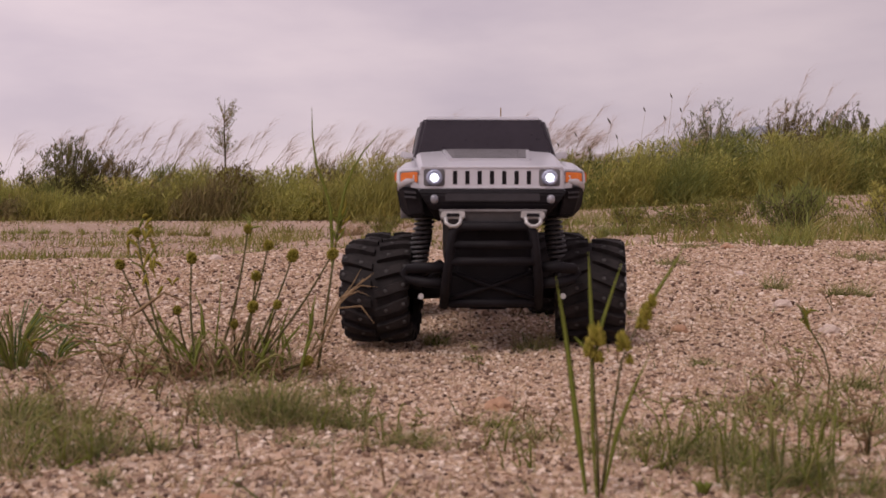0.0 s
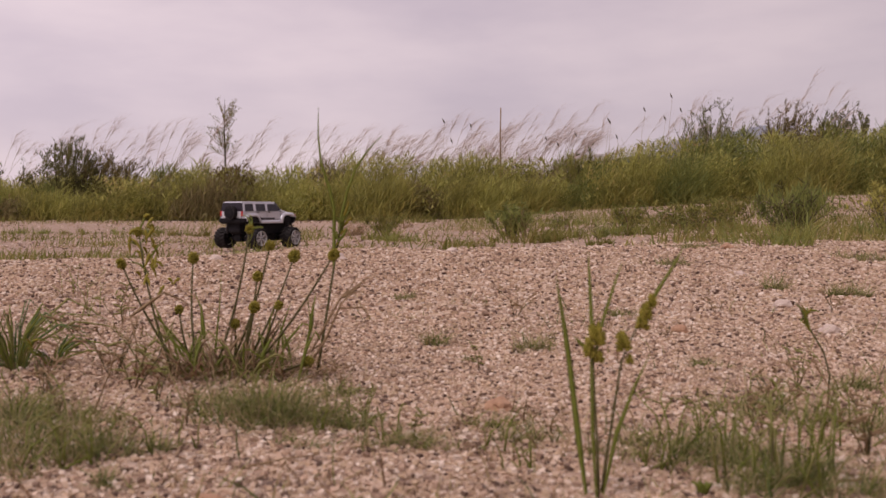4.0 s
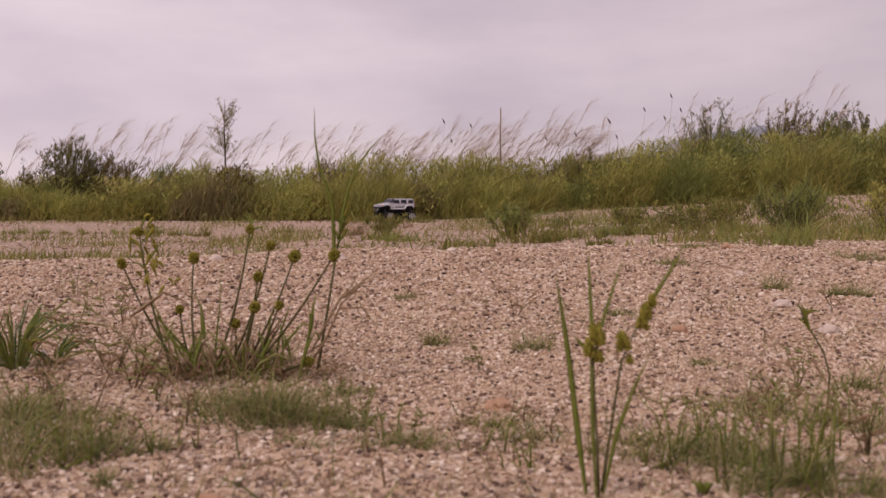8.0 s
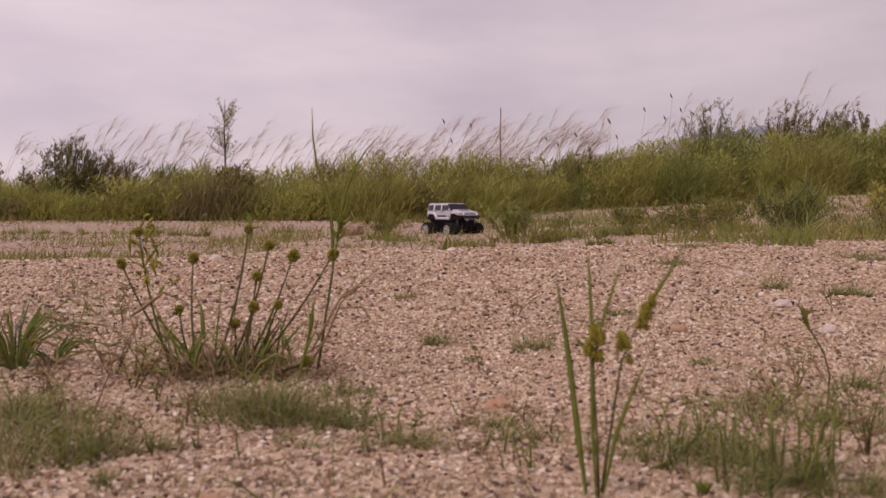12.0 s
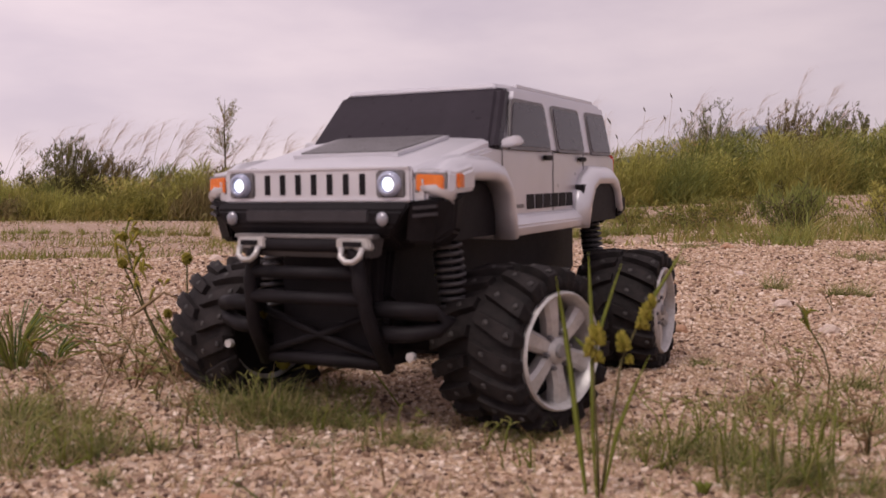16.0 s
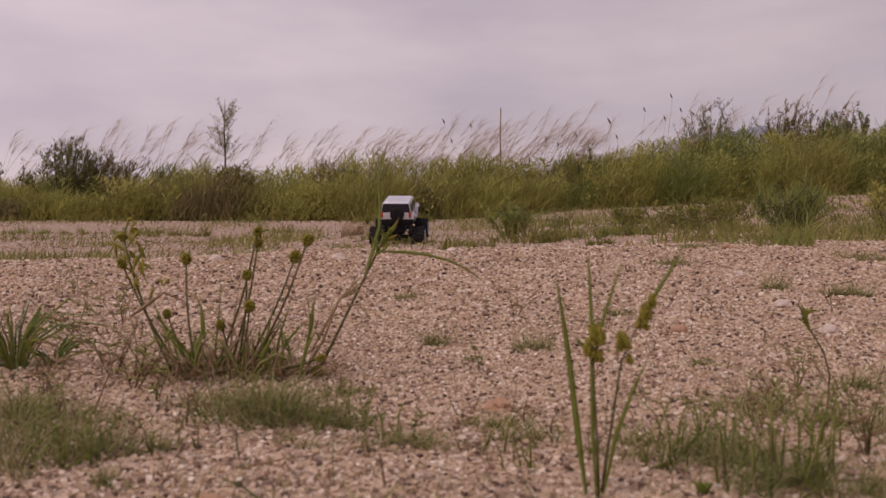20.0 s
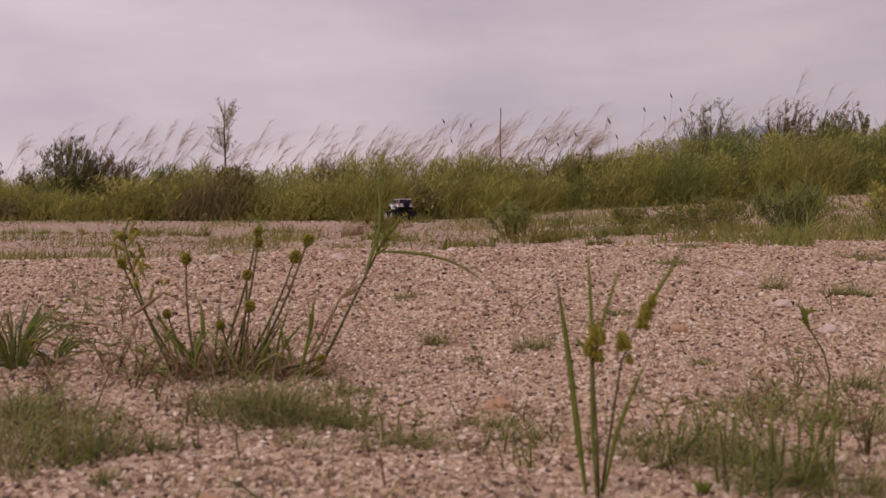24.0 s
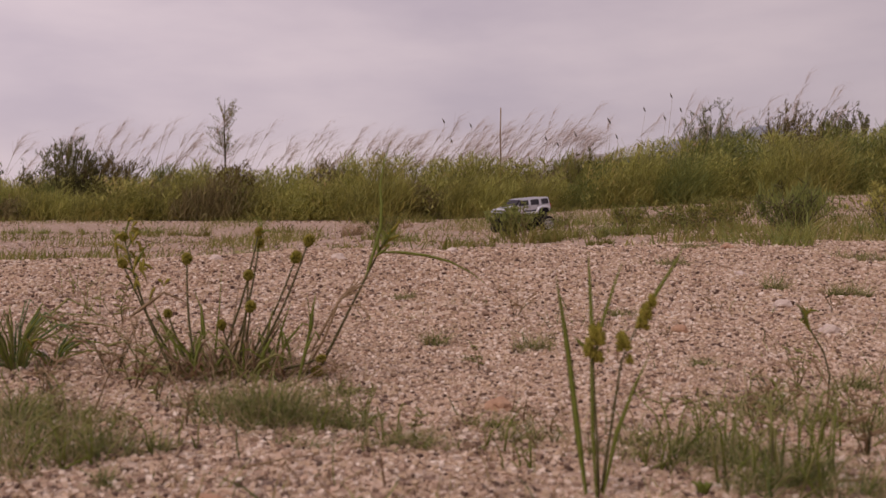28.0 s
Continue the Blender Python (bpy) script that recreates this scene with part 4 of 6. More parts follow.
def make_sedge_clump():
    root = new("sedge_clump")
    x, y = -0.1977, 0.8600
    root.location = (x, y, gz(x, y))
    rng = np.random.default_rng(91)
    for k, (bx, bz, ax, az, cx, cz, hr) in enumerate(CLUMP):
        dy = rng.uniform(-0.025, 0.025)
        base = (bx * STEP * 0.9, rng.uniform(-0.012, 0.012), 0)
        da = (ax * STEP - base[0], dy, az * STEP)
        dc = (cx * STEP - base[0], dy, max(cz, 8) * STEP)
        L = Vector(da).length
        bow = 0.03 * L * (1 if ax > 0 else -1)
        pts = [Vector((bow * math.sin(math.pi * t), 0, L * t)) for t in np.linspace(0, 1, 7)]
        v, f = [], []
        v, f = tube_rings(pts, [0.0013, 0.00125, 0.0012, 0.0011, 0.001, 0.0009, 0.0008], 5)
        st = mesh_ob("stem", v, f, M_STEM, root, True)
        seed_head("seed_head", st, (0, 0, L), hr * STEP * 1.12, 600 + k, 1.15)
        if k == 3:
            for j in range(4):
                leaf_strip("bract", st, curve_pts((0, 0, L), (rng.normal(0, 0.022), rng.normal(0, 0.01), L + rng.uniform(-0.015, 0.02)), (0.003, 0, 0.003), 4), 0.0018, M_SEDGE)
        if k == 1:
            # loose drooping tassels of spikelets
            for j in range(30):
                p = Vector((rng.normal(0, 0.010), rng.normal(0, 0.008), L + rng.uniform(-0.055, 0.012)))
                leaf_strip("spikelet", st, curve_pts(p, p + Vector((rng.normal(0, 0.006), rng.normal(0, 0.005), rng.uniform(-0.016, 0.010))), (0.001, 0, 0.002), 3), 0.0034, M_HEAD)
            for j in range(5):
                leaf_strip("bract", st, curve_pts((0, 0, L - 0.01 * j), (rng.normal(0, 0.02), rng.normal(0, 0.01), L - 0.01 * j + 0.015), (0.002, 0, 0.003), 4), 0.002, M_SEDGE)
        STEMS.append((st, base, da, dc))
    # tall stem with a plume and a very long bract
    base = (0.082, 0.008, 0)
    da, dc = (0.017, 0.0, 0.115), (0.042, 0.0, 0.083)
    L = 0.108
    pts = [Vector((0, 0, L * t)) for t in np.linspace(0, 1, 6)]
    v, f = tube_rings(pts, [0.0016, 0.0015, 0.0013, 0.0012, 0.0011, 0.001], 5)
    st = mesh_ob("stem", v, f, M_STEM, root, True)
    st["label"] = "tall green stem with leafy bracts"
    # a loose plume of broad yellow-green spikelets at its top
    for j in range(10):
        t = j / 9
        p = Vector((rng.normal(0, 0.0015), rng.normal(0, 0.0015), L + 0.012 + 0.024 * t))
        e = p + Vector((0.010 * math.sin(2.4 * j), 0.008 * math.cos(2.4 * j), rng.uniform(0.006, 0.022)))
        leaf_strip("spikelet", st, curve_pts(p, e, (0.002, 0, 0.002), 5), rng.uniform(0.0019, 0.0028), M_HEAD if j % 3 == 0 else M_SEDGE)
    tubes_stem = tube_rings([(0, 0, L - 0.002), (0, 0, L + 0.020), (0, 0, L + 0.036)], [0.0010, 0.0009, 0.0005], 5)
    mesh_ob("rachis", *tubes_stem, M_STEM, st, True)
    long_bract = leaf_strip("bract", st, [(0, 0, 0), (-0.004, 0, 0.026), (-0.0094, 0.001, 0.054), (-0.018, 0.0015, 0.074), (-0.028, 0.002, 0.092), (-0.0355, 0.0025, 0.118), (-0.0397, 0.003, 0.143)], 0.0034, M_SEDGE)
    BENT.append((long_bract, L - 0.01))
    arch = leaf_strip("bract", st, [(0, 0, 0), (-0.003, 0, 0.022), (-0.004, 0, 0.044), (-0.002, 0, 0.066), (0.004, 0, 0.085), (0.013, 0, 0.102)], 0.0027, M_SEDGE)
    ARCH.append((arch, L + 0.018))
    STEMS.append((st, base, da, dc))
    # green leaf blades among the stems
    for k in range(9):
        bx = rng.uniform(-0.055, 0.075)
        ex = bx + rng.normal(0, 0.035) + bx * 0.5
        h = rng.uniform(0.03, 0.075)
        p0 = (bx, rng.uniform(-0.02, 0.02), -0.002)
        p1 = (ex, p0[1] + rng.normal(0, 0.02), h)
        leaf_strip("leaf", root, curve_pts(p0, p1, (rng.normal(0, 0.006), 0, 0.004), 6), rng.uniform(0.0018, 0.0032), M_SEDGE if k % 3 else M_DRY)
    for k in range(26):
        bx = rng.uniform(-0.035, 0.075)
        a = rng.uniform(0, 2 * np.pi)
        q, h = rng.uniform(0.015, 0.05), rng.uniform(0.018, 0.05)
        by = rng.uniform(-0.03, 0.015)
        leaf_strip("leaf", root, [(bx, by, -0.002), (bx + 0.3 * q * math.cos(a), by + 0.3 * q * math.sin(a), 0.65 * h), (bx + 0.65 * q * math.cos(a), by + 0.6 * q * math.sin(a), h), (bx + q * math.cos(a), by + q * math.sin(a), h * rng.uniform(0.5, 0.95))],
                   rng.uniform(0.0020, 0.0036), (M_SEDGE, M_SEDGE, M_DRY, M_SEDGE, M_GRASS)[k % 5])
    for k in range(22):
        bx, by = rng.normal(-0.03, 0.05), rng.uniform(-0.035, 0.02)
        a, q = rng.uniform(0, 2 * np.pi), rng.uniform(0.015, 0.045)
        leaf_strip("dry_leaf", root, [(bx, by, 0.002), (bx + 0.5 * q * math.cos(a), by + 0.5 * q * math.sin(a), rng.uniform(0.008, 0.020)), (bx + q * math.cos(a), by + q * math.sin(a), 0.003)], rng.uniform(0.0016, 0.0030), M_LITTER)
    # dry reddish stem
    base = (0.07, -0.006, 0)
    st = mesh_ob("stem", *tube_rings([(0, 0, 0), (0.002, 0, 0.04), (-0.002, 0, 0.075), (0.006, 0, 0.105)], [0.0014, 0.0012, 0.001, 0.0006], 5), M_DRY, root, True)
    leaf_strip("bract", st, [(-0.002, 0, 0.07), (0.016, 0, 0.082), (0.034, 0, 0.074)], 0.0022, M_DRY)
    STEMS.append((st, base, (0.05, 0, 0.09), (0.045, 0, 0.085)))
    # bent dry leaves and loose culms, as (across, up) in steps from the middle
    def C(p, dy):
        return [((a) * STEP, dy + 0.002 * i, b * STEP) for i, (a, b) in enumerate(p)]
    for p, w, mt in (([(-170, 104), (-110, 148), (-86, 134), (-63, 120)], 0.0034, M_DRY), ([(-156, 52), (-143, 27), (-110, 5)], 0.0022, M_DRY), ([(-38, 65), (-44, 120), (-60, 150)], 0.0042, M_SEDGE),
                     ([(-20, 30), (-11, 126), (-5, 203)], 0.0020, M_SEDGE), ([(5, 20), (15, 105), (28, 208)], 0.0018, M_DRY), ([(149, 71), (155, 120), (160, 148)], 0.0040, M_SEDGE), ([(140, 30), (150, 90), (146, 150)], 0.0026, M_SEDGE),
                     ([(150, 40), (203, 137), (250, 172), (262, 182)], 0.0022, M_DRY), ([(203, 137), (240, 160), (268, 156)], 0.0020, M_DRY), ([(203, 137), (235, 150), (255, 140)], 0.0018, M_DRY), ([(200, 130), (225, 162), (240, 190)], 0.0016, M_DRY),
                     ([(130, 30), (190, 70), (260, 45)], 0.0016, M_DRY), ([(-60, 10), (-150, 60), (-230, 52)], 0.0018, M_DRY), ([(70, 60), (105, 110), (130, 85)], 0.0018, M_DRY), ([(60, 30), (100, 95), (70, 130)], 0.0020, M_STEM)):
        leaf_strip("dry_leaf" if mt == M_DRY else "leaf", root, curve_pts(C(p, 0)[0], C(p, 0)[1], (0, 0, 0), 3) + C(p, rng.uniform(-0.01, 0.01))[2:], w, mt)
    for k in range(34):
        bx = rng.normal(20, 60)
        a = rng.normal(0, 0.9)
        L = rng.uniform(40, 120)
        p0 = (bx * STEP, rng.uniform(-0.03, 0.02), 0.0)
        p1 = ((bx + L * math.sin(a)) * STEP, p0[1] + rng.normal(0, 0.02), max(0.003, L * math.cos(a) * 0.7 * STEP))
        leaf_strip("dry_leaf" if k % 3 else "leaf", root, curve_pts(p0, p1, (0, 0, rng.uniform(0.004, 0.016)), 5), rng.uniform(0.0016, 0.0034), M_DRY if k % 3 else M_SEDGE)
    # basal leaves
    n = 190
    a = rng.uniform(0, 2 * np.pi, n)
    q = rng.uniform(0, 1, n) * 0.06
    b3 = np.stack([q * np.cos(a) * 1.3, q * np.sin(a) * 0.6, np.full(n, -0.002)], 1)
    V, Q = blades(b3, np.stack([np.cos(a), np.sin(a)], 1) * 0.7 + rng.normal(0, 0.35, (n, 2)), 0.012 + 0.05 * rng.uniform(0, 1, n) ** 2.0, rng.uniform(0.0008, 0.002, n), np.stack([np.cos(a), np.sin(a)], 1) * 0.35, 4, 92)
    quads_ob("basal_leaves", V, Q, M_GRASS, root)["label"] = "tangled green leaves at the foot"
    n = 240
    a = rng.uniform(0, 2 * np.pi, n)
    V, Q = blades(rng.normal(0, 0.04, (n, 3)) * np.array([1.3, 0.6, 0]) , np.stack([np.cos(a), np.sin(a)], 1) * 1.8, rng.uniform(0.03, 0.08, n), rng.uniform(0.001, 0.002, n), np.stack([np.cos(a), np.sin(a)], 1) * 0.3, 4, 93)
    quads_ob("dead_leaves", V, Q, M_DRY, root)["label"] = "dry brown leaves round the foot"
    tagged(root, "sprawling sedge clump with round greenish seed heads", "sedge")


make_sedge_clump()


def make_sprig(x, y, h, seed):
    root = new("weed_sprig")
    root.location = (x, y, gz(x, y))
    tubes_ob("stem", [([(0, 0, 0), (0.001, 0, 0.35 * h), (-0.004, 0, 0.6 * h), (-0.3 * h, 0, h)], [0.0009, 0.0008, 0.0007, 0.0005])], M_STEM, root, 5)
    for j in range(5):
        leaf_strip("leaf", root, curve_pts((-0.2 * h - 0.002 * j, 0, 0.82 * h + 0.002 * j), (-0.42 * h + 0.09 * h * j, 0.004 * j - 0.008, 1.15 * h - 0.03 * h * j), (0, 0, 0.004), 4), 0.0022, M_HEAD if j % 2 else M_SEDGE)
    tagged(root, "thin yellow-green weed sprig in the gravel", "weed")


make_sprig(0.2956, 0.7240, 0.070, 1)
make_sprig(-0.30, 0.72, 0.05, 2)


def make_wisp(x, y, h, n, seed):
    """A few thin culms with fine seed branches and some blades at the foot."""
    rng = np.random.default_rng(seed)
    root = new("grass_wisp")
    root.location = (x, y, gz(x, y))
    for k in range(n):
        a = rng.uniform(0, 2 * np.pi)
        r = rng.uniform(0.1, 0.55) * h
        hh = h * rng.uniform(0.55, 1.0)
        tip = Vector((r * math.cos(a), r * math.sin(a) * 0.6, hh))
        mid = Vector((tip.x * 0.3, tip.y * 0.3, hh * 0.6))
        foot = Vector((rng.normal(0, 0.25) * h, rng.normal(0, 0.25) * h, -0.002))
        mid, tip = mid + foot, tip + foot
        c = tubes_ob("culm", [([foot, mid, tip], [0.0007, 0.0006, 0.0003])], M_GRASS if k % 2 else M_SEDGE, root, 4)
        for j in range(3):
            p = mid.lerp(tip, 0.5 + 0.2 * j)
            leaf_strip("spikelet", c, curve_pts(p, p + Vector((rng.normal(0, 0.14), rng.normal(0, 0.08), rng.uniform(0.04, 0.14))) * h, (0, 0, 0.001), 3), 0.0009, M_GRASS)
        q = foot + Vector((rng.normal(0, 0.3) * h, rng.normal(0, 0.2) * h, hh * rng.uniform(0.3, 0.6)))
        leaf_strip("leaf", root, curve_pts(foot, q, (0, 0, 0.01 * h), 5), 0.0015, M_SEDGE if k % 3 else M_GRASS)
    tagged(root, "wispy grass with thin seeding culms in gravel", "grass")


make_wisp(0.188, 0.520, 0.059, 7, 900)
make_wisp(0.177, 0.540, 0.048, 6, 901)
make_wisp(0.218, 0.548, 0.049, 5, 902)
make_wisp(0.178, 0.584, 0.042, 5, 903)
make_wisp(0.152, 0.608, 0.040, 5, 904)
make_wisp(0.177, 0.648, 0.039, 4, 905)
make_wisp(0.130, 0.568, 0.030, 4, 906)
make_wisp(0.248, 0.592, 0.039, 4, 907)
make_wisp(0.236, 0.696, 0.033, 4, 908)
make_wisp(0.294, 0.648, 0.042, 4, 909)
make_wisp(-0.254, 0.584, 0.045, 6, 910)
make_wisp(-0.224, 0.560, 0.040, 5, 911)
make_wisp(-0.304, 0.664, 0.051, 5, 912)
make_wisp(-0.229, 0.620, 0.033, 4, 913)
make_wisp(-0.068, 0.688, 0.037, 5, 914)
make_wisp(-0.039, 0.628, 0.026, 4, 915)
make_wisp(-0.136, 0.700, 0.037, 6, 916)
make_wisp(-0.174, 0.600, 0.029, 4, 917)
make_wisp(-0.086, 0.640, 0.023, 3, 918)
make_wisp(0.035, 0.608, 0.025, 3, 919)
make_wisp(0.050, 0.564, 0.020, 3, 920)
make_wisp(-0.519, 1.404, 0.075, 4, 921)
make_wisp(-0.692, 1.720, 0.061, 3, 922)


def make_twig_weed(x, y, h, n, seed, mat, label):
    """Thin forked stems with a few narrow leaves, dry or half green."""
    rng = np.random.default_rng(seed)
    root = new("twig_weed")
    root.location = (x, y, gz(x, y))
    for k in range(n):
        a = rng.uniform(0, 2 * np.pi)
        q = h * rng.uniform(0.2, 0.8)
        hh = h * rng.uniform(0.5, 1.0)
        tip = Vector((q * math.cos(a), 0.6 * q * math.sin(a), hh))
        mid = Vector((tip.x * 0.35 + rng.normal(0, 0.08) * h, tip.y * 0.35, hh * 0.55))
        r = 0.007 * h + 0.00025
        st = tubes_ob("stem", [([(0.05 * tip.x, 0.05 * tip.y, -0.002), mid, tip], [r, r * 0.8, r * 0.4])], M_DRY if k % 2 else M_STEM, root, 4)
        for j in range(5):
            t = rng.uniform(0.25, 1.0)
            p = mid.lerp(tip, t) if t > 0.5 else Vector((0, 0, 0)).lerp(mid, 2 * t)
            e = p + Vector((rng.normal(0, 0.16), rng.normal(0, 0.1), rng.uniform(-0.04, 0.14))) * h
            leaf_strip("leaf", st, curve_pts(p, e, (0, 0, 0.02 * h), 3), 0.035 * h + 0.0004, mat)
    tagged(root, label, "weed")


for k, (gx, gy, gh, gn) in enumerate([
        (-0.262, 0.80, 0.050, 5), (-0.300, 0.86, 0.062, 5), (-0.330, 0.78, 0.050, 4), (-0.225, 0.74, 0.034, 4), (-0.285, 0.70, 0.040, 4), (-0.09, 0.82, 0.030, 4),
        (0.035, 0.93, 0.030, 3), (0.075, 0.66, 0.022, 4), (0.255, 0.74, 0.040, 4), (0.300, 0.80, 0.036, 4), (0.215, 0.63, 0.038, 5), (0.262, 0.58, 0.042, 5),
        (-0.02, 0.64, 0.024, 4), (-0.18, 0.66, 0.030, 4), (0.10, 1.30, 0.045, 4), (-0.44, 1.30, 0.060, 5), (0.42, 1.45, 0.040, 4), (0.62, 1.50, 0.045, 4)]):
    make_twig_weed(gx, gy, gh, gn, 940 + k, M_DRY if k % 3 else M_GRASS, "thin brown forked weed with dry narrow leaves in gravel")
for k, (gx, gy, gh, gn) in enumerate([
        (1.25, 5.6, 0.20, 9), (0.95, 4.9, 0.14, 7), (0.75, 4.6, 0.11, 6), (1.15, 4.5, 0.12, 7), (1.36, 5.0, 0.17, 9), (1.85, 5.2, 0.16, 8), (2.05, 5.9, 0.17, 8), (1.7, 6.4, 0.19, 9),
        (0.72, 6.2, 0.14, 7), (0.70, 5.6, 0.15, 8), (-0.40, 6.2, 0.16, 8), (-0.55, 6.8, 0.12, 6), (-1.2, 7.2, 0.10, 6), (-2.0, 8.0, 0.13, 7), (1.5, 3.95, 0.08, 6), (1.05, 3.8, 0.07, 5),
        (0.9, 7.0, 0.2, 9), (2.3, 7.2, 0.22, 9), (2.7, 6.5, 0.2, 9), (-0.9, 5.2, 0.08, 5), (1.62, 4.42, 0.26, 12), (0.52, 6.0, 0.24, 12)]):
    make_twig_weed(gx, gy, gh, gn, 960 + k, (M_MOUND_GREEN, M_WEED, M_SHRUB)[k % 3], "thin-stemmed green weed with small dark leaves on sandy ground")


def make_sprout(x, y):
    root = new("sprout")
    root.location = (x, y, gz(x, y))
    for k in range(7):
        a = k * 0.9
        leaf_strip("leaf", root, curve_pts((0, 0, -0.001), (0.006 * math.cos(a), 0.004 * math.sin(a), 0.007), (0.001, 0, 0.002), 4), 0.0032, M_SEDGE)
    tagged(root, "tiny bright green sprout in the gravel", "weed")


make_sprout(0.141, 0.512)


def arching_clump(x, y, r, h, n, seed):
    rng = np.random.default_rng(seed)
    root = new("grass_clump")
    root.location = (x, y, gz(x, y))
    for k in range(n):
        a = rng.uniform(0, 2 * np.pi)
        q = r * rng.uniform(0.5, 1.3)
        top = h * rng.uniform(0.35, 1.0)
        c, s2 = math.cos(a), math.sin(a)
        b = rng.uniform(0, 0.12) * r
        end = top * rng.uniform(0.35, 0.9)
        pts = [(c * b, s2 * b, -0.002), (c * q * 0.25, s2 * q * 0.25, top * 0.6), (c * q * 0.55, s2 * q * 0.55, top * 0.95), (c * q * 0.8, s2 * q * 0.8, 0.5 * (top + end)), (c * q, s2 * q, end)]
        leaf_strip("leaf", root, pts, rng.uniform(0.0014, 0.0027), (M_GRASS_DARK, M_GRASS, M_SEDGE)[k % 3])
    tagged(root, "bright green arching broad-bladed grass clump in gravel", "grass")


for k, (gx, gy, gr, gh) in enumerate(DARK_AT):
    arching_clump(gx, gy, gr * (2.5, 2.2)[k % 2], gh * (1.15, 1.1)[k % 2], (48, 22)[k % 2], 700 + k)


def make_scattered_grass():
    """Single thin blades and dry bits between the tufts."""
    rng = np.random.default_rng(95)
    n = 6000
    y = np.sqrt(rng.uniform(0.42 ** 2, 1.5 ** 2, n))
    x = rng.uniform(-0.5, 0.5, n) * y
    m = np.array([noise.noise(Vector((a * 7, b * 7, 4.0))) for a, b in zip(x, y)]) + 0.25 * (1 - sm(0.6, 1.1, y)) > rng.uniform(0.1, 0.6, n)
    x, y = x[m], y[m]
    n = len(x)
    base = np.stack([x, y, ground_z(x, y) - 0.001], 1)
    V, Q = blades(base, rng.normal(0, 0.7, (n, 2)), 0.008 + 0.03 * rng.uniform(0, 1, n) ** 2, rng.uniform(0.0006, 0.0014, n), rng.normal(0, 0.3, (n, 2)), 3, 96)
    k = np.repeat(rng.uniform(0, 1, n) < 0.6, 3)
    tagged(quads_ob("scattered_grass", V, Q[k], M_GRASS), "single thin green grass blades in the gravel", "grass", kind="stuff")
    tagged(quads_ob("scattered_straw", V, Q[~k], M_DRY), "single dry straw blades in the gravel", "straw", kind="stuff")


make_scattered_grass()


def make_stick(name, pts, r, label):
    p0 = pts[0]
    root = tubes_ob(name, [([(x - p0[0], y - p0[1], gz(x, y) + h - gz(*p0[:2])) for x, y, h in pts], [r * (1 - 0.5 * i / (len(pts) - 1)) for i in range(len(pts))])], M_DRY, None, 6)
    root.location = (p0[0], p0[1], gz(p0[0], p0[1]))
    tagged(root, label, "stick")


make_stick('dry_stick', [(-0.1142, 0.552, 0.001), (-0.0956, 0.56, 0.003), (-0.0758, 0.576, 0.002)], 0.0008, 'thin dry brown stick lying on gravel')
make_stick('dry_stick', [(0.1913, 0.516, 0.001), (0.2178, 0.52, 0.003), (0.2446, 0.524, 0.003)], 0.0011, 'thin dry straw-coloured stick lying on gravel')
make_stick('dry_stick', [(-0.0654, 0.592, 0.001), (-0.045, 0.604, 0.002), (-0.0229, 0.596, 0.001)], 0.0008, 'thin dark dry stick lying on gravel')
make_stick('dry_stalk', [(-0.2628, 0.708, 0.0), (-0.2502, 0.708, 0.0316), (-0.2418, 0.708, 0.0611), (-0.2329, 0.708, 0.0905)], 0.0008, 'thin leaning dry stalk beside the sedge')
make_stick('dry_stalk', [(-0.2446, 0.844, 0.0), (-0.2607, 0.844, 0.0136), (-0.2737, 0.844, 0.0311)], 0.0013, 'bent reddish dry stalk at the foot of the sedge')
make_stick('dry_stalk', [(-0.2801, 0.86, 0.0), (-0.2786, 0.86, 0.0297), (-0.2842, 0.86, 0.0552)], 0.001, 'thin reddish dry stalk beside the sedge')
make_stick('dry_stalk', [(-0.1576, 0.852, 0.0), (-0.1804, 0.852, 0.0304), (-0.1982, 0.852, 0.0532), (-0.2311, 0.852, 0.0785)], 0.0009, 'thin leaning dry stalk in the sedge')
make_stick('dry_stalk', [(0.0531, 0.732, 0.0), (0.0562, 0.732, 0.0152), (0.0575, 0.732, 0.0292)], 0.0006, 'thin dry upright stalk in gravel')
make_stick('dry_stalk', [(0.2741, 0.676, 0.0), (0.2774, 0.676, 0.0221), (0.2661, 0.676, 0.0422), (0.2581, 0.676, 0.0583)], 0.0008, 'thin dry curved stalk in gravel')


# ---- the toy truck: x to its right, y forward, z up from the ground ----
SILL, BELT, ROOF = 0.140, 0.2080, 0.2610


def prism(profile, x0, x1, bm=None, bevel=0.0):
    """A (y, z) outline swept from x0 to x1."""
    bm = bm or bmesh.new()
    a = [bm.verts.new((x0, y, z)) for y, z in profile]
    b = [bm.verts.new((x1, y, z)) for y, z in profile]
    n = len(a)
    bm.faces.new(a)
    bm.faces.new(list(reversed(b)))
    for i in range(n):
        bm.faces.new((a[i], b[i], b[(i + 1) % n], a[(i + 1) % n]))
    bmesh.ops.recalc_face_normals(bm, faces=bm.faces)
    if bevel:
        es = [e for e in bm.edges if len(e.link_faces) == 2 and e.calc_face_angle() > 0.6]
        bmesh.ops.bevel(bm, geom=es, offset=bevel, segments=2, affect="EDGES", clamp_overlap=True)
    return bm


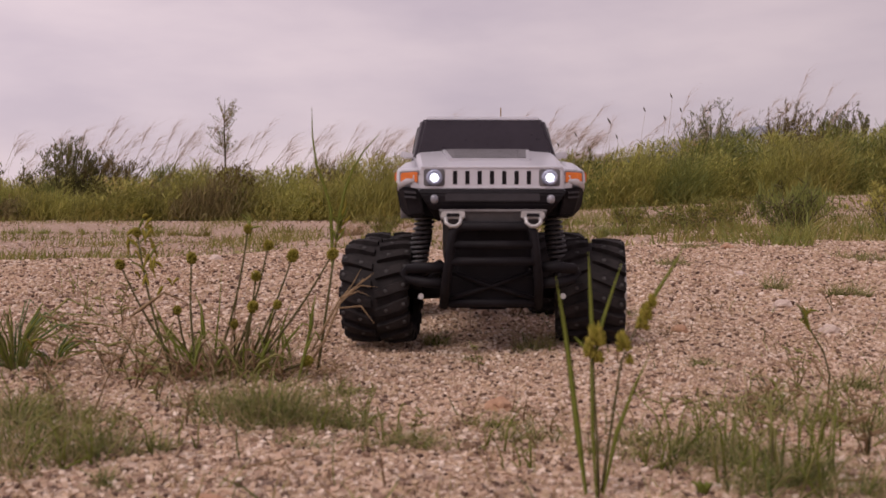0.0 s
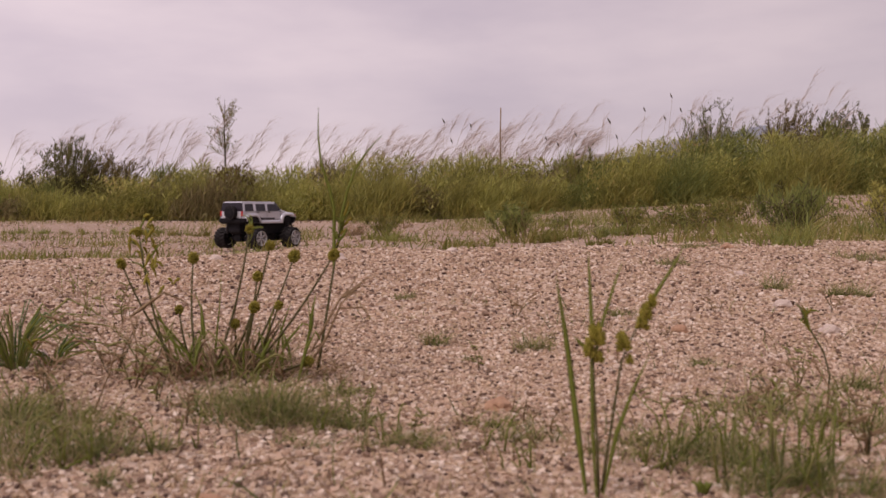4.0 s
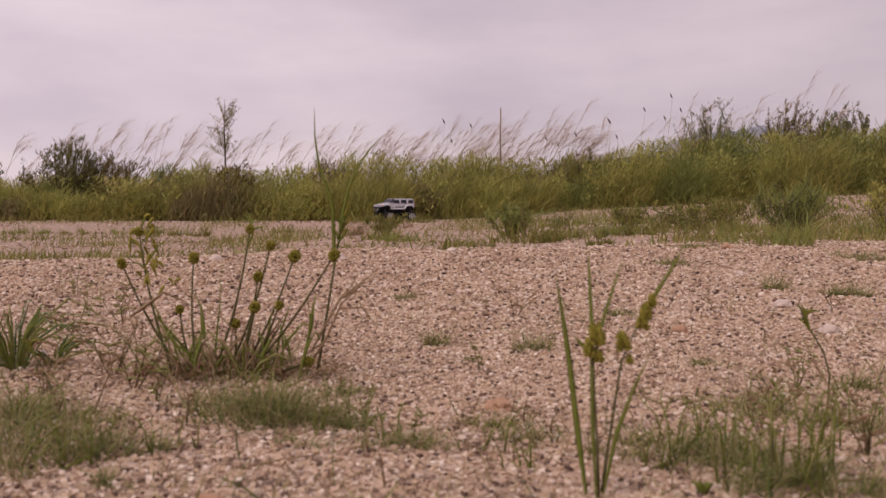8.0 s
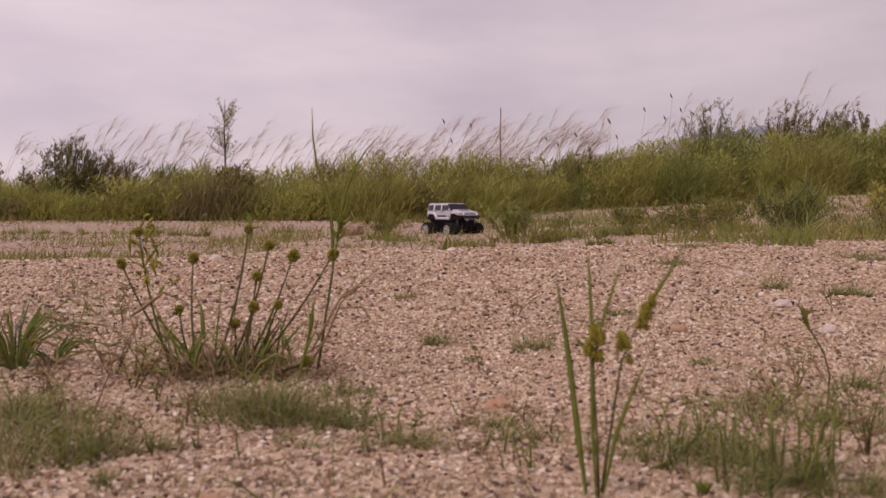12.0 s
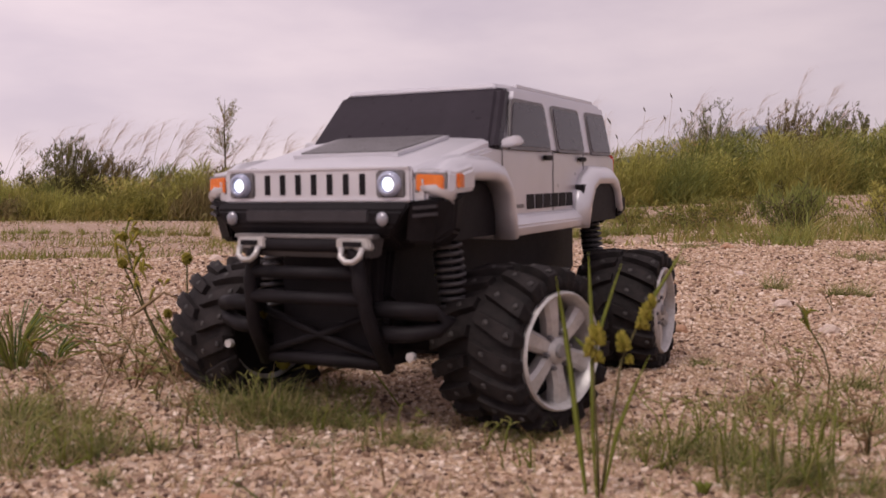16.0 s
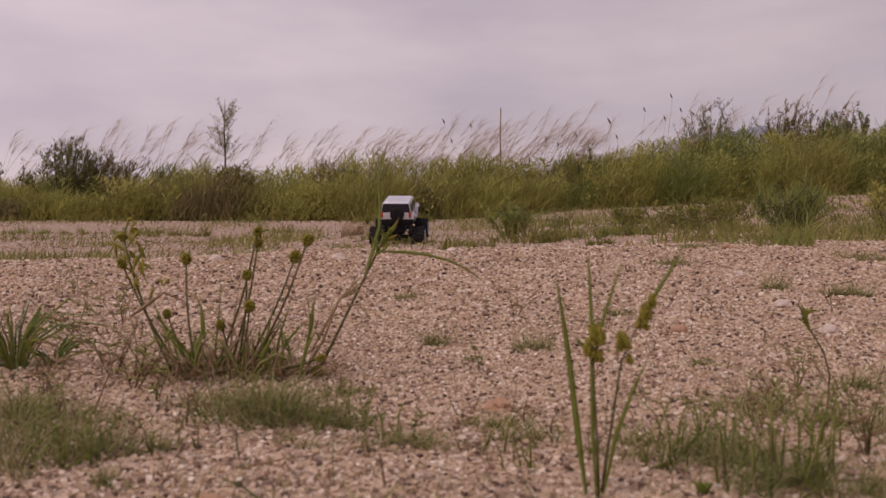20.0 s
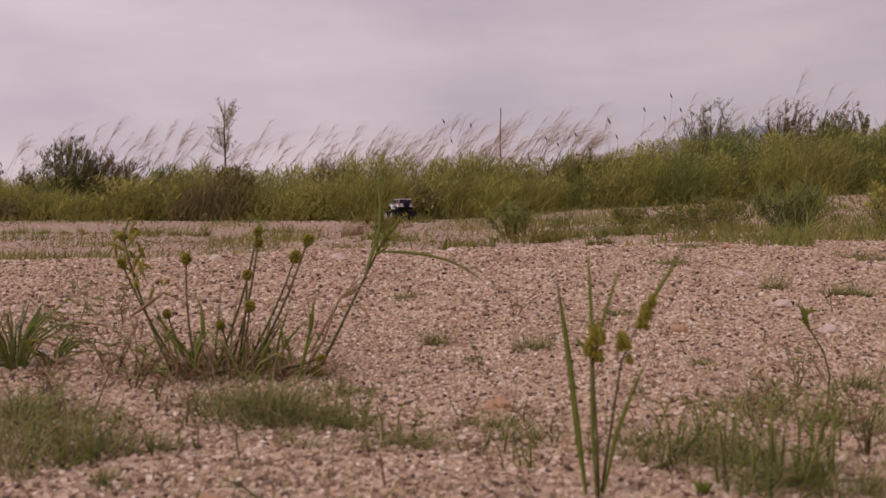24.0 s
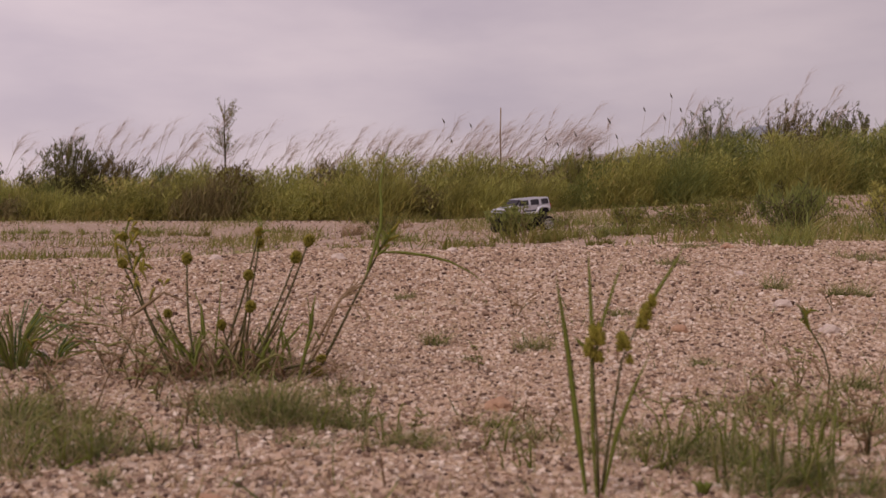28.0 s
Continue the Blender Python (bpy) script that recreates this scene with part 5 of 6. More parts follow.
def panel(corners, thick, bm=None):
    """A thin slab whose face has the given corners, thickened along its normal."""
    bm = bm or bmesh.new()
    c = [Vector(p) for p in corners]
    n = (c[1] - c[0]).cross(c[-1] - c[0]).normalized() * thick
    a = [bm.verts.new(p + n) for p in c]
    b = [bm.verts.new(p - n * 2) for p in c]
    k = len(c)
    bm.faces.new(a)
    bm.faces.new(list(reversed(b)))
    for i in range(k):
        bm.faces.new((a[i], b[i], b[(i + 1) % k], a[(i + 1) % k]))
    return bm


def rounded(poly, r, n=3):
    """Round the corners of a flat 2D outline."""
    out = []
    k = len(poly)
    for i in range(k):
        p = Vector(poly[i])
        a = (Vector(poly[i - 1]) - p)
        b = (Vector(poly[(i + 1) % k]) - p)
        ra, rb = min(r, a.length * 0.45), min(r, b.length * 0.45)
        s, e = p + a.normalized() * ra, p + b.normalized() * rb
        for j in range(n + 1):
            t = j / n
            out.append(tuple(s * (1 - t) ** 2 + p * 2 * t * (1 - t) + e * t * t))
    return out


def tyre_bm(R, W):
    """A rounded carcass; the tread lugs stand on it."""
    bm = bmesh.new()
    prof = [(-0.40, 0.66), (-0.49, 0.72), (-0.51, 0.80), (-0.45, 0.87), (-0.25, 0.905), (0.0, 0.91), (0.25, 0.905), (0.45, 0.87), (0.51, 0.80), (0.49, 0.72), (0.40, 0.66)]
    seg = 40
    rings = []
    for k in range(seg):
        a = 2 * math.pi * k / seg
        rings.append([bm.verts.new((px * W, pr * R * math.cos(a), pr * R * math.sin(a))) for px, pr in prof])
    for k in range(seg):
        r, q = rings[k], rings[(k + 1) % seg]
        for i in range(len(prof) - 1):
            bm.faces.new((r[i], r[i + 1], q[i + 1], q[i]))
    return bm


def lug_bm(R, W, lugs, side):
    """One slanted tread lug that reaches from the middle over the shoulder."""
    bm = bmesh.new()
    step = 2 * math.pi / lugs
    # stations across the tyre: place, top radius, foot radius, slant, half width
    sta = [(0.03, 0.985, 0.89, 0.0, 0.21), (0.20, 1.0, 0.89, 0.13, 0.25), (0.40, 0.985, 0.86, 0.30, 0.29), (0.525, 0.93, 0.80, 0.40, 0.30), (0.535, 0.80, 0.74, 0.42, 0.20)]
    rows = []
    for px, top, foot, slant, half in sta:
        row = []
        for rad, w in ((foot, 1.12), (top, 0.86), (top, -0.86), (foot, -1.12)):
            a = slant * step * 1.5 + half * w * step
            row.append(bm.verts.new((side * px * W * (0.985 if rad == foot else 1.0), rad * R * math.cos(a), rad * R * math.sin(a))))
        rows.append(row)
    for p, q in zip(rows, rows[1:]):
        for i in range(3):
            bm.faces.new((p[i], p[i + 1], q[i + 1], q[i]))
    bm.faces.new(rows[0])
    bm.faces.new(list(reversed(rows[-1])))
    return bm


def rim_bm(R, W, bm=None):
    """Six broad spokes in a deep lipped ring, on the +x face."""
    bm = bm or bmesh.new()
    prof = [(0.40, 0.70), (0.52, 0.705), (0.545, 0.68), (0.53, 0.655), (0.46, 0.625), (0.36, 0.605), (-0.3, 0.60), (-0.3, 0.66), (0.30, 0.66)]
    seg = 42
    rings = []
    for k in range(seg):
        a = 2 * math.pi * k / seg
        rings.append([bm.verts.new((px * W, pr * R * math.cos(a), pr * R * math.sin(a))) for px, pr in prof])
    n = len(prof)
    for k in range(seg):
        r, s = rings[k], rings[(k + 1) % seg]
        for i in range(n):
            bm.faces.new((r[i], r[(i + 1) % n], s[(i + 1) % n], s[i]))
    for k in range(6):
        m = Matrix.Rotation(2 * math.pi * k / 6, 4, "X")
        sec = [(0.445, 0.10, 0.055), (0.455, 0.20, 0.100), (0.470, 0.40, 0.108), (0.465, 0.64, 0.135)]
        rows = []
        for px, py, half in sec:
            rows.append([bm.verts.new(m @ Vector((a * W, py * R, b * half * R))) for a, b in ((px - 0.12, -1.0), (px - 0.035, -1.0), (px, -0.62), (px, 0.62), (px - 0.035, 1.0), (px - 0.12, 1.0))])
        for p, q in zip(rows, rows[1:]):
            for i in range(6):
                bm.faces.new((p[i], p[(i + 1) % 6], q[(i + 1) % 6], q[i]))
        bm.faces.new(rows[0])
        bm.faces.new(list(reversed(rows[-1])))
    return bm


WHEELS = []
WHEEL_R, WHEEL_W, TRACK, AXLE = 0.059, 0.072, 0.117, 0.142
AX = Matrix.Rotation(math.pi / 2, 4, "Y")


def make_wheel(parent, sx, y):
    hub = part("wheel", cyl_bm(0.0115, 0.0090, 0.012, Matrix.Translation((WHEEL_W * 0.40, 0, 0)) @ AX, 18), M_CHROME, parent, "", True)
    part("tyre", tyre_bm(WHEEL_R, WHEEL_W), M_RUBBER, hub, "chunky black off-road tyre", True)
    for side in (-1, 1):
        for k in range(17):
            turn = Matrix.Rotation(2 * math.pi / 17 * (k + (0.5 if side > 0 else 0.0)), 4, "X")
            if k == 0:
                lug = part("tread_lug", lug_bm(WHEEL_R, WHEEL_W, 17, side), M_RUBBER, hub)
            else:
                lug = new("tread_lug", lug.data)
                lug.parent = hub
            lug.matrix_basis = turn
    part("rim", rim_bm(WHEEL_R, WHEEL_W), M_CHROME, hub, "silver six-spoke rim")
    part("hub_cap", cyl_bm(0.0058, 0.0045, 0.005, Matrix.Translation((WHEEL_W * 0.49, 0, 0)) @ AX, 14), M_SKID, hub, "dull grey hub cap")
    for k in range(6):
        a = 2 * math.pi * (k + 0.5) / 6
        part("wheel_nut", cyl_bm(0.0019, 0.0016, 0.004, Matrix.Translation((WHEEL_W * 0.46, 0.0125 * math.cos(a), 0.0125 * math.sin(a))) @ AX, 6), M_GREYP, hub)
    # dusty highlights on the lug ends, painted as small paler spots
    st = bmesh.new()
    step = 2 * math.pi / 17
    for k in range(17):
        for side in (-1, 1):
            for px, slant, rr in ((0.20, 0.13, 0.992), (0.46, 0.35, 0.962)):
                a = step * (k + (0.5 if side > 0 else 0.0)) + slant * step * 1.5
                m = Matrix.Rotation(a, 4, "X") @ Matrix.Translation((side * px * WHEEL_W, rr * WHEEL_R, 0)) @ Matrix.Diagonal((1, 0.5, 1, 1))
                bmesh.ops.create_icosphere(st, subdivisions=1, radius=0.0026, matrix=m)
    tagged(part("tread_glint", st, M_GLINT, hub, "paler spots painting dusty highlights on the tread lugs"), kind="stuff")
    part("brake_drum", cyl_bm(0.036, 0.036, 0.03, Matrix.Translation((-0.004, 0, 0)) @ AX, 20), M_BLACK, hub)
    WHEELS.append((hub, sx * TRACK, y, sx))


def coil(x, y, z0, z1, r, turns, tilt):
    pts = []
    n = turns * 10
    for i in range(n + 1):
        a = 2 * math.pi * turns * i / n
        t = i / n
        pts.append((x + tilt * t + r * math.cos(a), y + r * math.sin(a), z0 + (z1 - z0) * t))
    return pts


def loft(sections, bevel=0.0015):
    """Rings of equal count joined in a row, capped at both ends."""
    bm = bmesh.new()
    rows = [[bm.verts.new(c) for c in s] for s in sections]
    n = len(rows[0])
    bm.faces.new(rows[0])
    bm.faces.new(list(reversed(rows[-1])))
    for p, q in zip(rows, rows[1:]):
        for i in range(n):
            bm.faces.new((p[i], q[i], q[(i + 1) % n], p[(i + 1) % n]))
    bmesh.ops.recalc_face_normals(bm, faces=bm.faces)
    if bevel:
        es = [e for e in bm.edges if len(e.link_faces) == 2 and e.calc_face_angle() > 0.45]
        bmesh.ops.bevel(bm, geom=es, offset=bevel, segments=2, affect="EDGES", clamp_overlap=True)
    return bm


def flare_bm(arch, s, x0, x1):
    """A rounded wheel-arch flare swept along the arch's (y, z) edge."""
    bm = bmesh.new()
    rows = []
    n = len(arch)
    for i, p in enumerate(arch):
        a, b = Vector(arch[max(i - 1, 0)]), Vector(arch[min(i + 1, n - 1)])
        d = (b - a).normalized()
        out = Vector((-d.y, d.x))
        if out.dot(Vector(p) - Vector((0.155 if arch[0][0] > 0 else -0.135, 0.12))) < 0:
            out = -out
        row = []
        for x, o in ((x0 - 0.004, 0.0165), (x0 + 0.4 * (x1 - x0), 0.0150), (x0 + 0.8 * (x1 - x0), 0.0110), (x1, 0.0055), (x1, -0.0005), (x1 - 0.004, -0.0016), (x0 - 0.004, -0.0016)):
            q = Vector(p) + out * o
            row.append(bm.verts.new((s * x, q.x, q.y)))
        rows.append(row)
    for p, q in zip(rows, rows[1:]):
        for i in range(len(p)):
            bm.faces.new((p[i], p[(i + 1) % len(p)], q[(i + 1) % len(p)], q[i]))
    bm.faces.new(rows[0])
    bm.faces.new(list(reversed(rows[-1])))
    return bm


def make_truck():
    T = new("toy_truck")
    HALF = 0.0845
    arch_f = [(0.101, SILL), (0.104, 0.160), (0.109, 0.1745), (0.119, 0.1835), (0.135, 0.1865), (0.170, 0.1865), (0.190, 0.1845), (0.204, 0.178), (0.2105, 0.170)]
    arch_r = [(-0.194, 0.152), (-0.190, 0.166), (-0.183, 0.176), (-0.170, 0.1815), (-0.118, 0.1815), (-0.104, 0.176), (-0.094, 0.163), (-0.084, SILL)]
    outline = arch_f + [(0.221, 0.170), (0.222, 0.188), (0.214, 0.1920), (0.164, 0.2010), (0.112, 0.2090), (0.104, BELT), (-0.210, BELT), (-0.214, 0.198), (-0.213, 0.158)] + arch_r
    B = part("body", prism(outline, -HALF, HALF, bevel=0.0022), M_PAINT, T, "silver-white plastic body shell")
    # bonnet: a crowned lid that drops to the grille
    rows = []
    for y, zc, hw in ((0.109, 0.2185, 0.0800), (0.135, 0.2132, 0.0795), (0.165, 0.2070, 0.0785), (0.193, 0.2013, 0.0770), (0.212, 0.1972, 0.0760), (0.2205, 0.1948, 0.0755), (0.2240, 0.1915, 0.0752)):
        top = [(hw * u, y, zc - 0.0030 * abs(u) ** 3) for u in (-1, -0.94, -0.7, -0.35, 0, 0.35, 0.7, 0.94, 1)]
        rows.append([(-hw, y, 0.190)] + [(x, yy, z - (0.0022 if abs(abs(x) - hw) < 1e-6 else 0)) for x, yy, z in top] + [(hw, y, 0.190)])
    part("bonnet", loft(rows, bevel=0), M_PAINT, B, "silver-white sloping bonnet")
    # cabin behind the windscreen, and the dark glass nose in front of it
    def cab(lo, hi, z0, z1, bevel):
        ring0 = [(x, y, z0) for x, y in lo] + [(-x, y, z0) for x, y in reversed(lo)]
        ring1 = [(x, y, z1) for x, y in hi] + [(-x, y, z1) for x, y in reversed(hi)]
        return loft([ring0, ring1], bevel=bevel)
    part("cabin", cab([(0.0850, 0.0900), (0.0850, -0.160), (0.0835, -0.2110)], [(0.0755, 0.0490), (0.0760, -0.150), (0.0745, -0.2040)], BELT - 0.001, ROOF - 0.001, 0.0035), M_PAINT, B, "silver-white cabin and roof")
    part("windscreen", cab([(0.0820, 0.1110), (0.0846, 0.1020), (0.0848, 0.0900)], [(0.0705, 0.0675), (0.0748, 0.0600), (0.0753, 0.0492)], BELT + 0.0005, ROOF - 0.0028, 0.003), M_GLASS, B, "dark smoked wrap-round windscreen")
    part("roof_panel", loft([[(x, y, ROOF - 0.0035) for x, y in ((-0.068, 0.0665), (0.068, 0.0665), (0.0725, 0.050), (0.0725, -0.195), (-0.0725, -0.195), (-0.0725, 0.050))],
                             [(x * 0.965, y * 0.985, ROOF + 0.0008) for x, y in ((-0.068, 0.0665), (0.068, 0.0665), (0.0725, 0.050), (0.0725, -0.195), (-0.0725, -0.195), (-0.0725, 0.050))]], bevel=0.001), M_PAINT, B, "silver-white roof skin")
    for s in (-1, 1):
        part("roof_rail", loft([[(s * 0.0705, 0.030, ROOF - 0.0005), (s * 0.0665, 0.030, ROOF - 0.0005), (s * 0.0665, 0.026, ROOF + 0.003), (s * 0.0705, 0.026, ROOF + 0.003)],
                                [(s * 0.0705, -0.188, ROOF - 0.0005), (s * 0.0665, -0.188, ROOF - 0.0005), (s * 0.0665, -0.184, ROOF + 0.003), (s * 0.0705, -0.184, ROOF + 0.003)]], bevel=0.0008), M_PAINT, B)
    for k in range(3):
        part("roof_rib", box_bm(-0.03 + 0.03 * k, -0.075, ROOF + 0.0012, 0.005, 0.17, 0.0025, 0.001), M_PAINT, B)
    def ws(x, t):
        return Vector((x, 0.111 + (0.0675 - 0.111) * t, BELT + 0.0005 + (ROOF - 0.0033 - BELT) * t))
    for s in (-1, 1):
        tubes_ob("wiper", [([ws(s * 0.012, 0.02) + Vector((0, 0.002, 0.001)), ws(s * 0.030, 0.09) + Vector((0, 0.002, 0.002)), ws(s * 0.062, 0.12) + Vector((0, 0.0015, 0.002))], 0.0009)], M_BLACK, B, 5)
    part("cowl", box_bm(0, 0.1115, 0.2135, 0.150, 0.008, 0.003, 0.001), M_BLACK, B, "black strip under the windscreen")
    def rw(x, t):
        return (x, -0.2115 + 0.0062 * t, BELT - 0.003 + (ROOF - 0.003 - BELT) * t)
    part("rear_window", panel([rw(0.080, 0.0), rw(-0.080, 0.0), rw(-0.071, 1.0), rw(0.071, 1.0)], 0.0018), M_GLASS, B, "dark smoked rear window")
    part("tailgate_panel", box_bm(0, -0.2145, 0.1905, 0.150, 0.005, 0.036, 0.002), M_PAINT, B, "silver-white tailgate panel")
    def side_x(z):
        return 0.0850 - 0.0094 * (z - BELT) / (ROOF - BELT)
    for s in (-1, 1):
        z0, z1 = 0.2115, 0.2470
        for y0, y1, y2, y3 in ((-0.012, 0.0785, 0.0570, -0.012), (-0.107, -0.036, -0.036, -0.107), (-0.196, -0.134, -0.134, -0.192)):
            poly = rounded([(y0, z0), (y1, z0), (y2, z1), (y3, z1)], 0.005)
            pts = [(s * side_x(z), y, z) for y, z in poly]
            frame_poly = rounded([(y0 - 0.003, z0 - 0.003), (y1 + 0.0035, z0 - 0.003), (y2 + 0.003, z1 + 0.003), (y3 - 0.003, z1 + 0.003)], 0.006)
            rim_pts = [(s * (side_x(z) - 0.0004), y, z) for y, z in frame_poly]
            if s > 0:
                pts, rim_pts = list(reversed(pts)), list(reversed(rim_pts))
            win = part("side_window", panel(pts, 0.0009), M_SIDEGLASS, B, "dark tinted side window")
            part("window_seal", panel(rim_pts, 0.0008), M_GREYP, B, "dark grey window seal")
        for y in (-0.004, -0.098):
            part("door_handle", box_bm(s * 0.0868, y, 0.2035, 0.004, 0.018, 0.0042, 0.001), M_BLACK, B, "black door handle")
        for y, zz, hh in ((0.094, 0.194, 0.032), (-0.022, 0.1770, 0.064), (-0.108, 0.192, 0.034)):
            part("door_seam", box_bm(s * (HALF + 0.0002), y, zz, 0.0008, 0.0010, hh), M_GREYP, B)
        mirror = part("mirror", loft([[(s * 0.083, 0.094, 0.2095), (s * 0.083, 0.086, 0.2095), (s * 0.083, 0.086, 0.2155), (s * 0.083, 0.094, 0.2155)],
                                      [(s * 0.0945, 0.093, 0.2110), (s * 0.0945, 0.085, 0.2110), (s * 0.0945, 0.085, 0.2190), (s * 0.0945, 0.093, 0.2190)],
                                      [(s * 0.0990, 0.090, 0.2120), (s * 0.0990, 0.084, 0.2120), (s * 0.0990, 0.084, 0.2165), (s * 0.0990, 0.090, 0.2165)]], bevel=0.0012), M_PAINT, B, "silver-white wing mirror")
        # sill: a rounded step that stands out under the doors
        part("sill_strip", loft([[(s * 0.0835, y, SILL + 0.001), (s * 0.0935, y, SILL + 0.002), (s * 0.0950, y, SILL + 0.009), (s * 0.0890, y, SILL + 0.0165), (s * 0.0835, y, SILL + 0.0185)] for y in (0.100, 0.04, -0.03, -0.083)], bevel=0.0012), M_PAINT, B, "silver-white sill step")
        # plain dark bars where the flank carries lettering
        for k in range(6):
            part("side_marking", box_bm(s * (HALF + 0.0003), -0.066 + 0.0200 * k, 0.1670, 0.001, 0.0162, 0.0122), M_BLACK, B, "dark bar on the flank")
        part("side_marking", box_bm(s * (HALF + 0.0003), 0.068, 0.1640, 0.001, 0.036, 0.0030), M_GREYP, B, "thin grey line on the flank")
        part("flare", flare_bm(arch_f, s, HALF, 0.0985), M_PAINT, B, "silver-white wheel-arch flare", True)
        part("flare", flare_bm(arch_r, s, HALF, 0.0985), M_PAINT, B, "silver-white wheel-arch flare", True)
        part("arch_liner", box_bm(s * 0.052, 0.157, 0.164, 0.062, 0.104, 0.041), M_BLACK, B)
        part("arch_liner", box_bm(s * 0.062, -0.138, 0.162, 0.062, 0.108, 0.036), M_BLACK, B)
        part("rear_corner_guard", loft([[(s * 0.072, -0.200, 0.142), (s * 0.072, -0.226, 0.146), (s * 0.072, -0.226, 0.168), (s * 0.072, -0.200, 0.172)],
                                        [(s * 0.0975, -0.190, 0.146), (s * 0.0975, -0.214, 0.150), (s * 0.0975, -0.214, 0.168), (s * 0.0975, -0.190, 0.171)]], bevel=0.003), M_BLACK, B, "black bumper corner")
        # lamp pods on the fenders
        pod0 = [(s * 0.0750, 0.175, 0.1775), (s * 0.0750, 0.2215, 0.1755), (s * 0.0750, 0.2215, 0.1925), (s * 0.0750, 0.175, 0.1990)]
        pod1 = [(s * 0.0960, 0.175, 0.1775), (s * 0.0960, 0.2165, 0.1755), (s * 0.0960, 0.2150, 0.1915), (s * 0.0960, 0.175, 0.1975)]
        pod2 = [(s * 0.1005, 0.180, 0.1785), (s * 0.1005, 0.2090, 0.1770), (s * 0.1005, 0.2070, 0.1890), (s * 0.1005, 0.180, 0.1935)]
        part("fender", loft([pod0, pod1, pod2], bevel=0.0018), M_PAINT, B, "silver-white fender corner")
        lens = loft([[(s * 0.0772, 0.2150, 0.1782), (s * 0.0772, 0.2228, 0.1782), (s * 0.0772, 0.2228, 0.1895), (s * 0.0772, 0.2150, 0.1895)],
                     [(s * 0.0950, 0.2110, 0.1785), (s * 0.0950, 0.2184, 0.1785), (s * 0.0950, 0.2180, 0.1885), (s * 0.0950, 0.2110, 0.1885)]], bevel=0.0008)
        part("turn_signal", lens, M_ORANGE, B, "orange turn signal lens")
        part("turn_signal_rim", loft([[(s * 0.0760, 0.2140, 0.1768), (s * 0.0760, 0.2222, 0.1768), (s * 0.0760, 0.2222, 0.1908), (s * 0.0760, 0.2140, 0.1908)],
                                      [(s * 0.0962, 0.2100, 0.1770), (s * 0.0962, 0.2172, 0.1770), (s * 0.0962, 0.2168, 0.1900), (s * 0.0962, 0.2100, 0.1900)]], bevel=0.0006), M_SKID, B, "dull silver lamp surround")
        part("side_marker", box_bm(s * 0.1000, 0.2035, 0.1845, 0.003, 0.009, 0.010, 0.001), M_ORANGE, B, "small orange side marker")
        hl = part("headlight", box_bm(s * 0.0600, 0.2236, 0.1832, 0.0220, 0.0048, 0.0178, 0.0012), M_GREYP, B, "square dark headlight housing")
        # a lens ring with the bulb sunk in its middle
        ring = bmesh.new()
        prof = [(0.0086, 0.2262), (0.0084, 0.2285), (0.0074, 0.2302), (0.0060, 0.2308), (0.0050, 0.2304), (0.0046, 0.2264)]
        cols = [[ring.verts.new((s * 0.0600 + r * math.cos(2 * math.pi * k / 24), yy, 0.1832 + r * math.sin(2 * math.pi * k / 24))) for r, yy in prof] for k in range(24)]
        for k in range(24):
            for i in range(len(prof) - 1):
                ring.faces.new((cols[k][i], cols[k][i + 1], cols[(k + 1) % 24][i + 1], cols[(k + 1) % 24][i]))
        part("headlamp_lens", ring, M_LENS, B, "round clear headlamp lens", True)
        part("headlamp_bulb", cyl_bm(0.0045, 0.0040, 0.0020, Matrix.Translation((s * 0.0600, 0.2268, 0.1832)) @ Matrix.Rotation(math.pi / 2, 4, "X"), 18), M_LAMP, B, "glowing white bulb")
        bm = bmesh.new()
        bmesh.ops.create_uvsphere(bm, u_segments=16, v_segments=8, radius=0.0044, matrix=Matrix.Translation((s * 0.0600, 0.2372, 0.1608)) @ Matrix.Diagonal((1, 0.6, 1.1, 1)))
        part("fog_lamp", bm, M_FOG, B, "small round grey fog lamp", True)
        # tow hooks: a pale block with a shackle below
        part("tow_hook_mount", loft([[(s * 0.0285, 0.232, 0.1395), (s * 0.0285, 0.2440, 0.1410), (s * 0.0285, 0.2440, 0.1485), (s * 0.0285, 0.232, 0.1490)],
                                     [(s * 0.0540, 0.232, 0.1395), (s * 0.0540, 0.2420, 0.1410), (s * 0.0525, 0.2420, 0.1485), (s * 0.0525, 0.232, 0.1490)]], bevel=0.0012), M_CHROME, B, "silver tow hook mount")
        part("tow_hook_slot", box_bm(s * 0.041, 0.2438, 0.1445, 0.0130, 0.002, 0.0034), M_BLACK, B)
        tubes_ob("tow_hook", [([(s * 0.041 - 0.0078, 0.244, 0.142), (s * 0.041 - 0.0072, 0.2465, 0.1365), (s * 0.041 - 0.003, 0.2475, 0.1332), (s * 0.041 + 0.003, 0.2475, 0.1332), (s * 0.041 + 0.0072, 0.2465, 0.1365), (s * 0.041 + 0.0078, 0.244, 0.142)], 0.0021)], M_CHROME, B, 7)
        part("tail_lamp", box_bm(s * 0.0770, -0.2150, 0.196, 0.013, 0.007, 0.027, 0.0015), M_RED, B, "red tail lamp")
        part("tail_lamp_reflector", box_bm(s * 0.0770, -0.2158, 0.1795, 0.012, 0.006, 0.006, 0.001), M_FOG, B, "pale reversing lamp")
    # grille with seven slots, framed by a raised edge
    part("grille", box_bm(0, 0.2222, 0.1830, 0.150, 0.0050, 0.0225, 0.0014), M_PAINT, B, "silver-white slotted grille")
    part("grille_edge", box_bm(0, 0.2238, 0.1937, 0.148, 0.0042, 0.0022, 0.0008), M_PAINT, B)
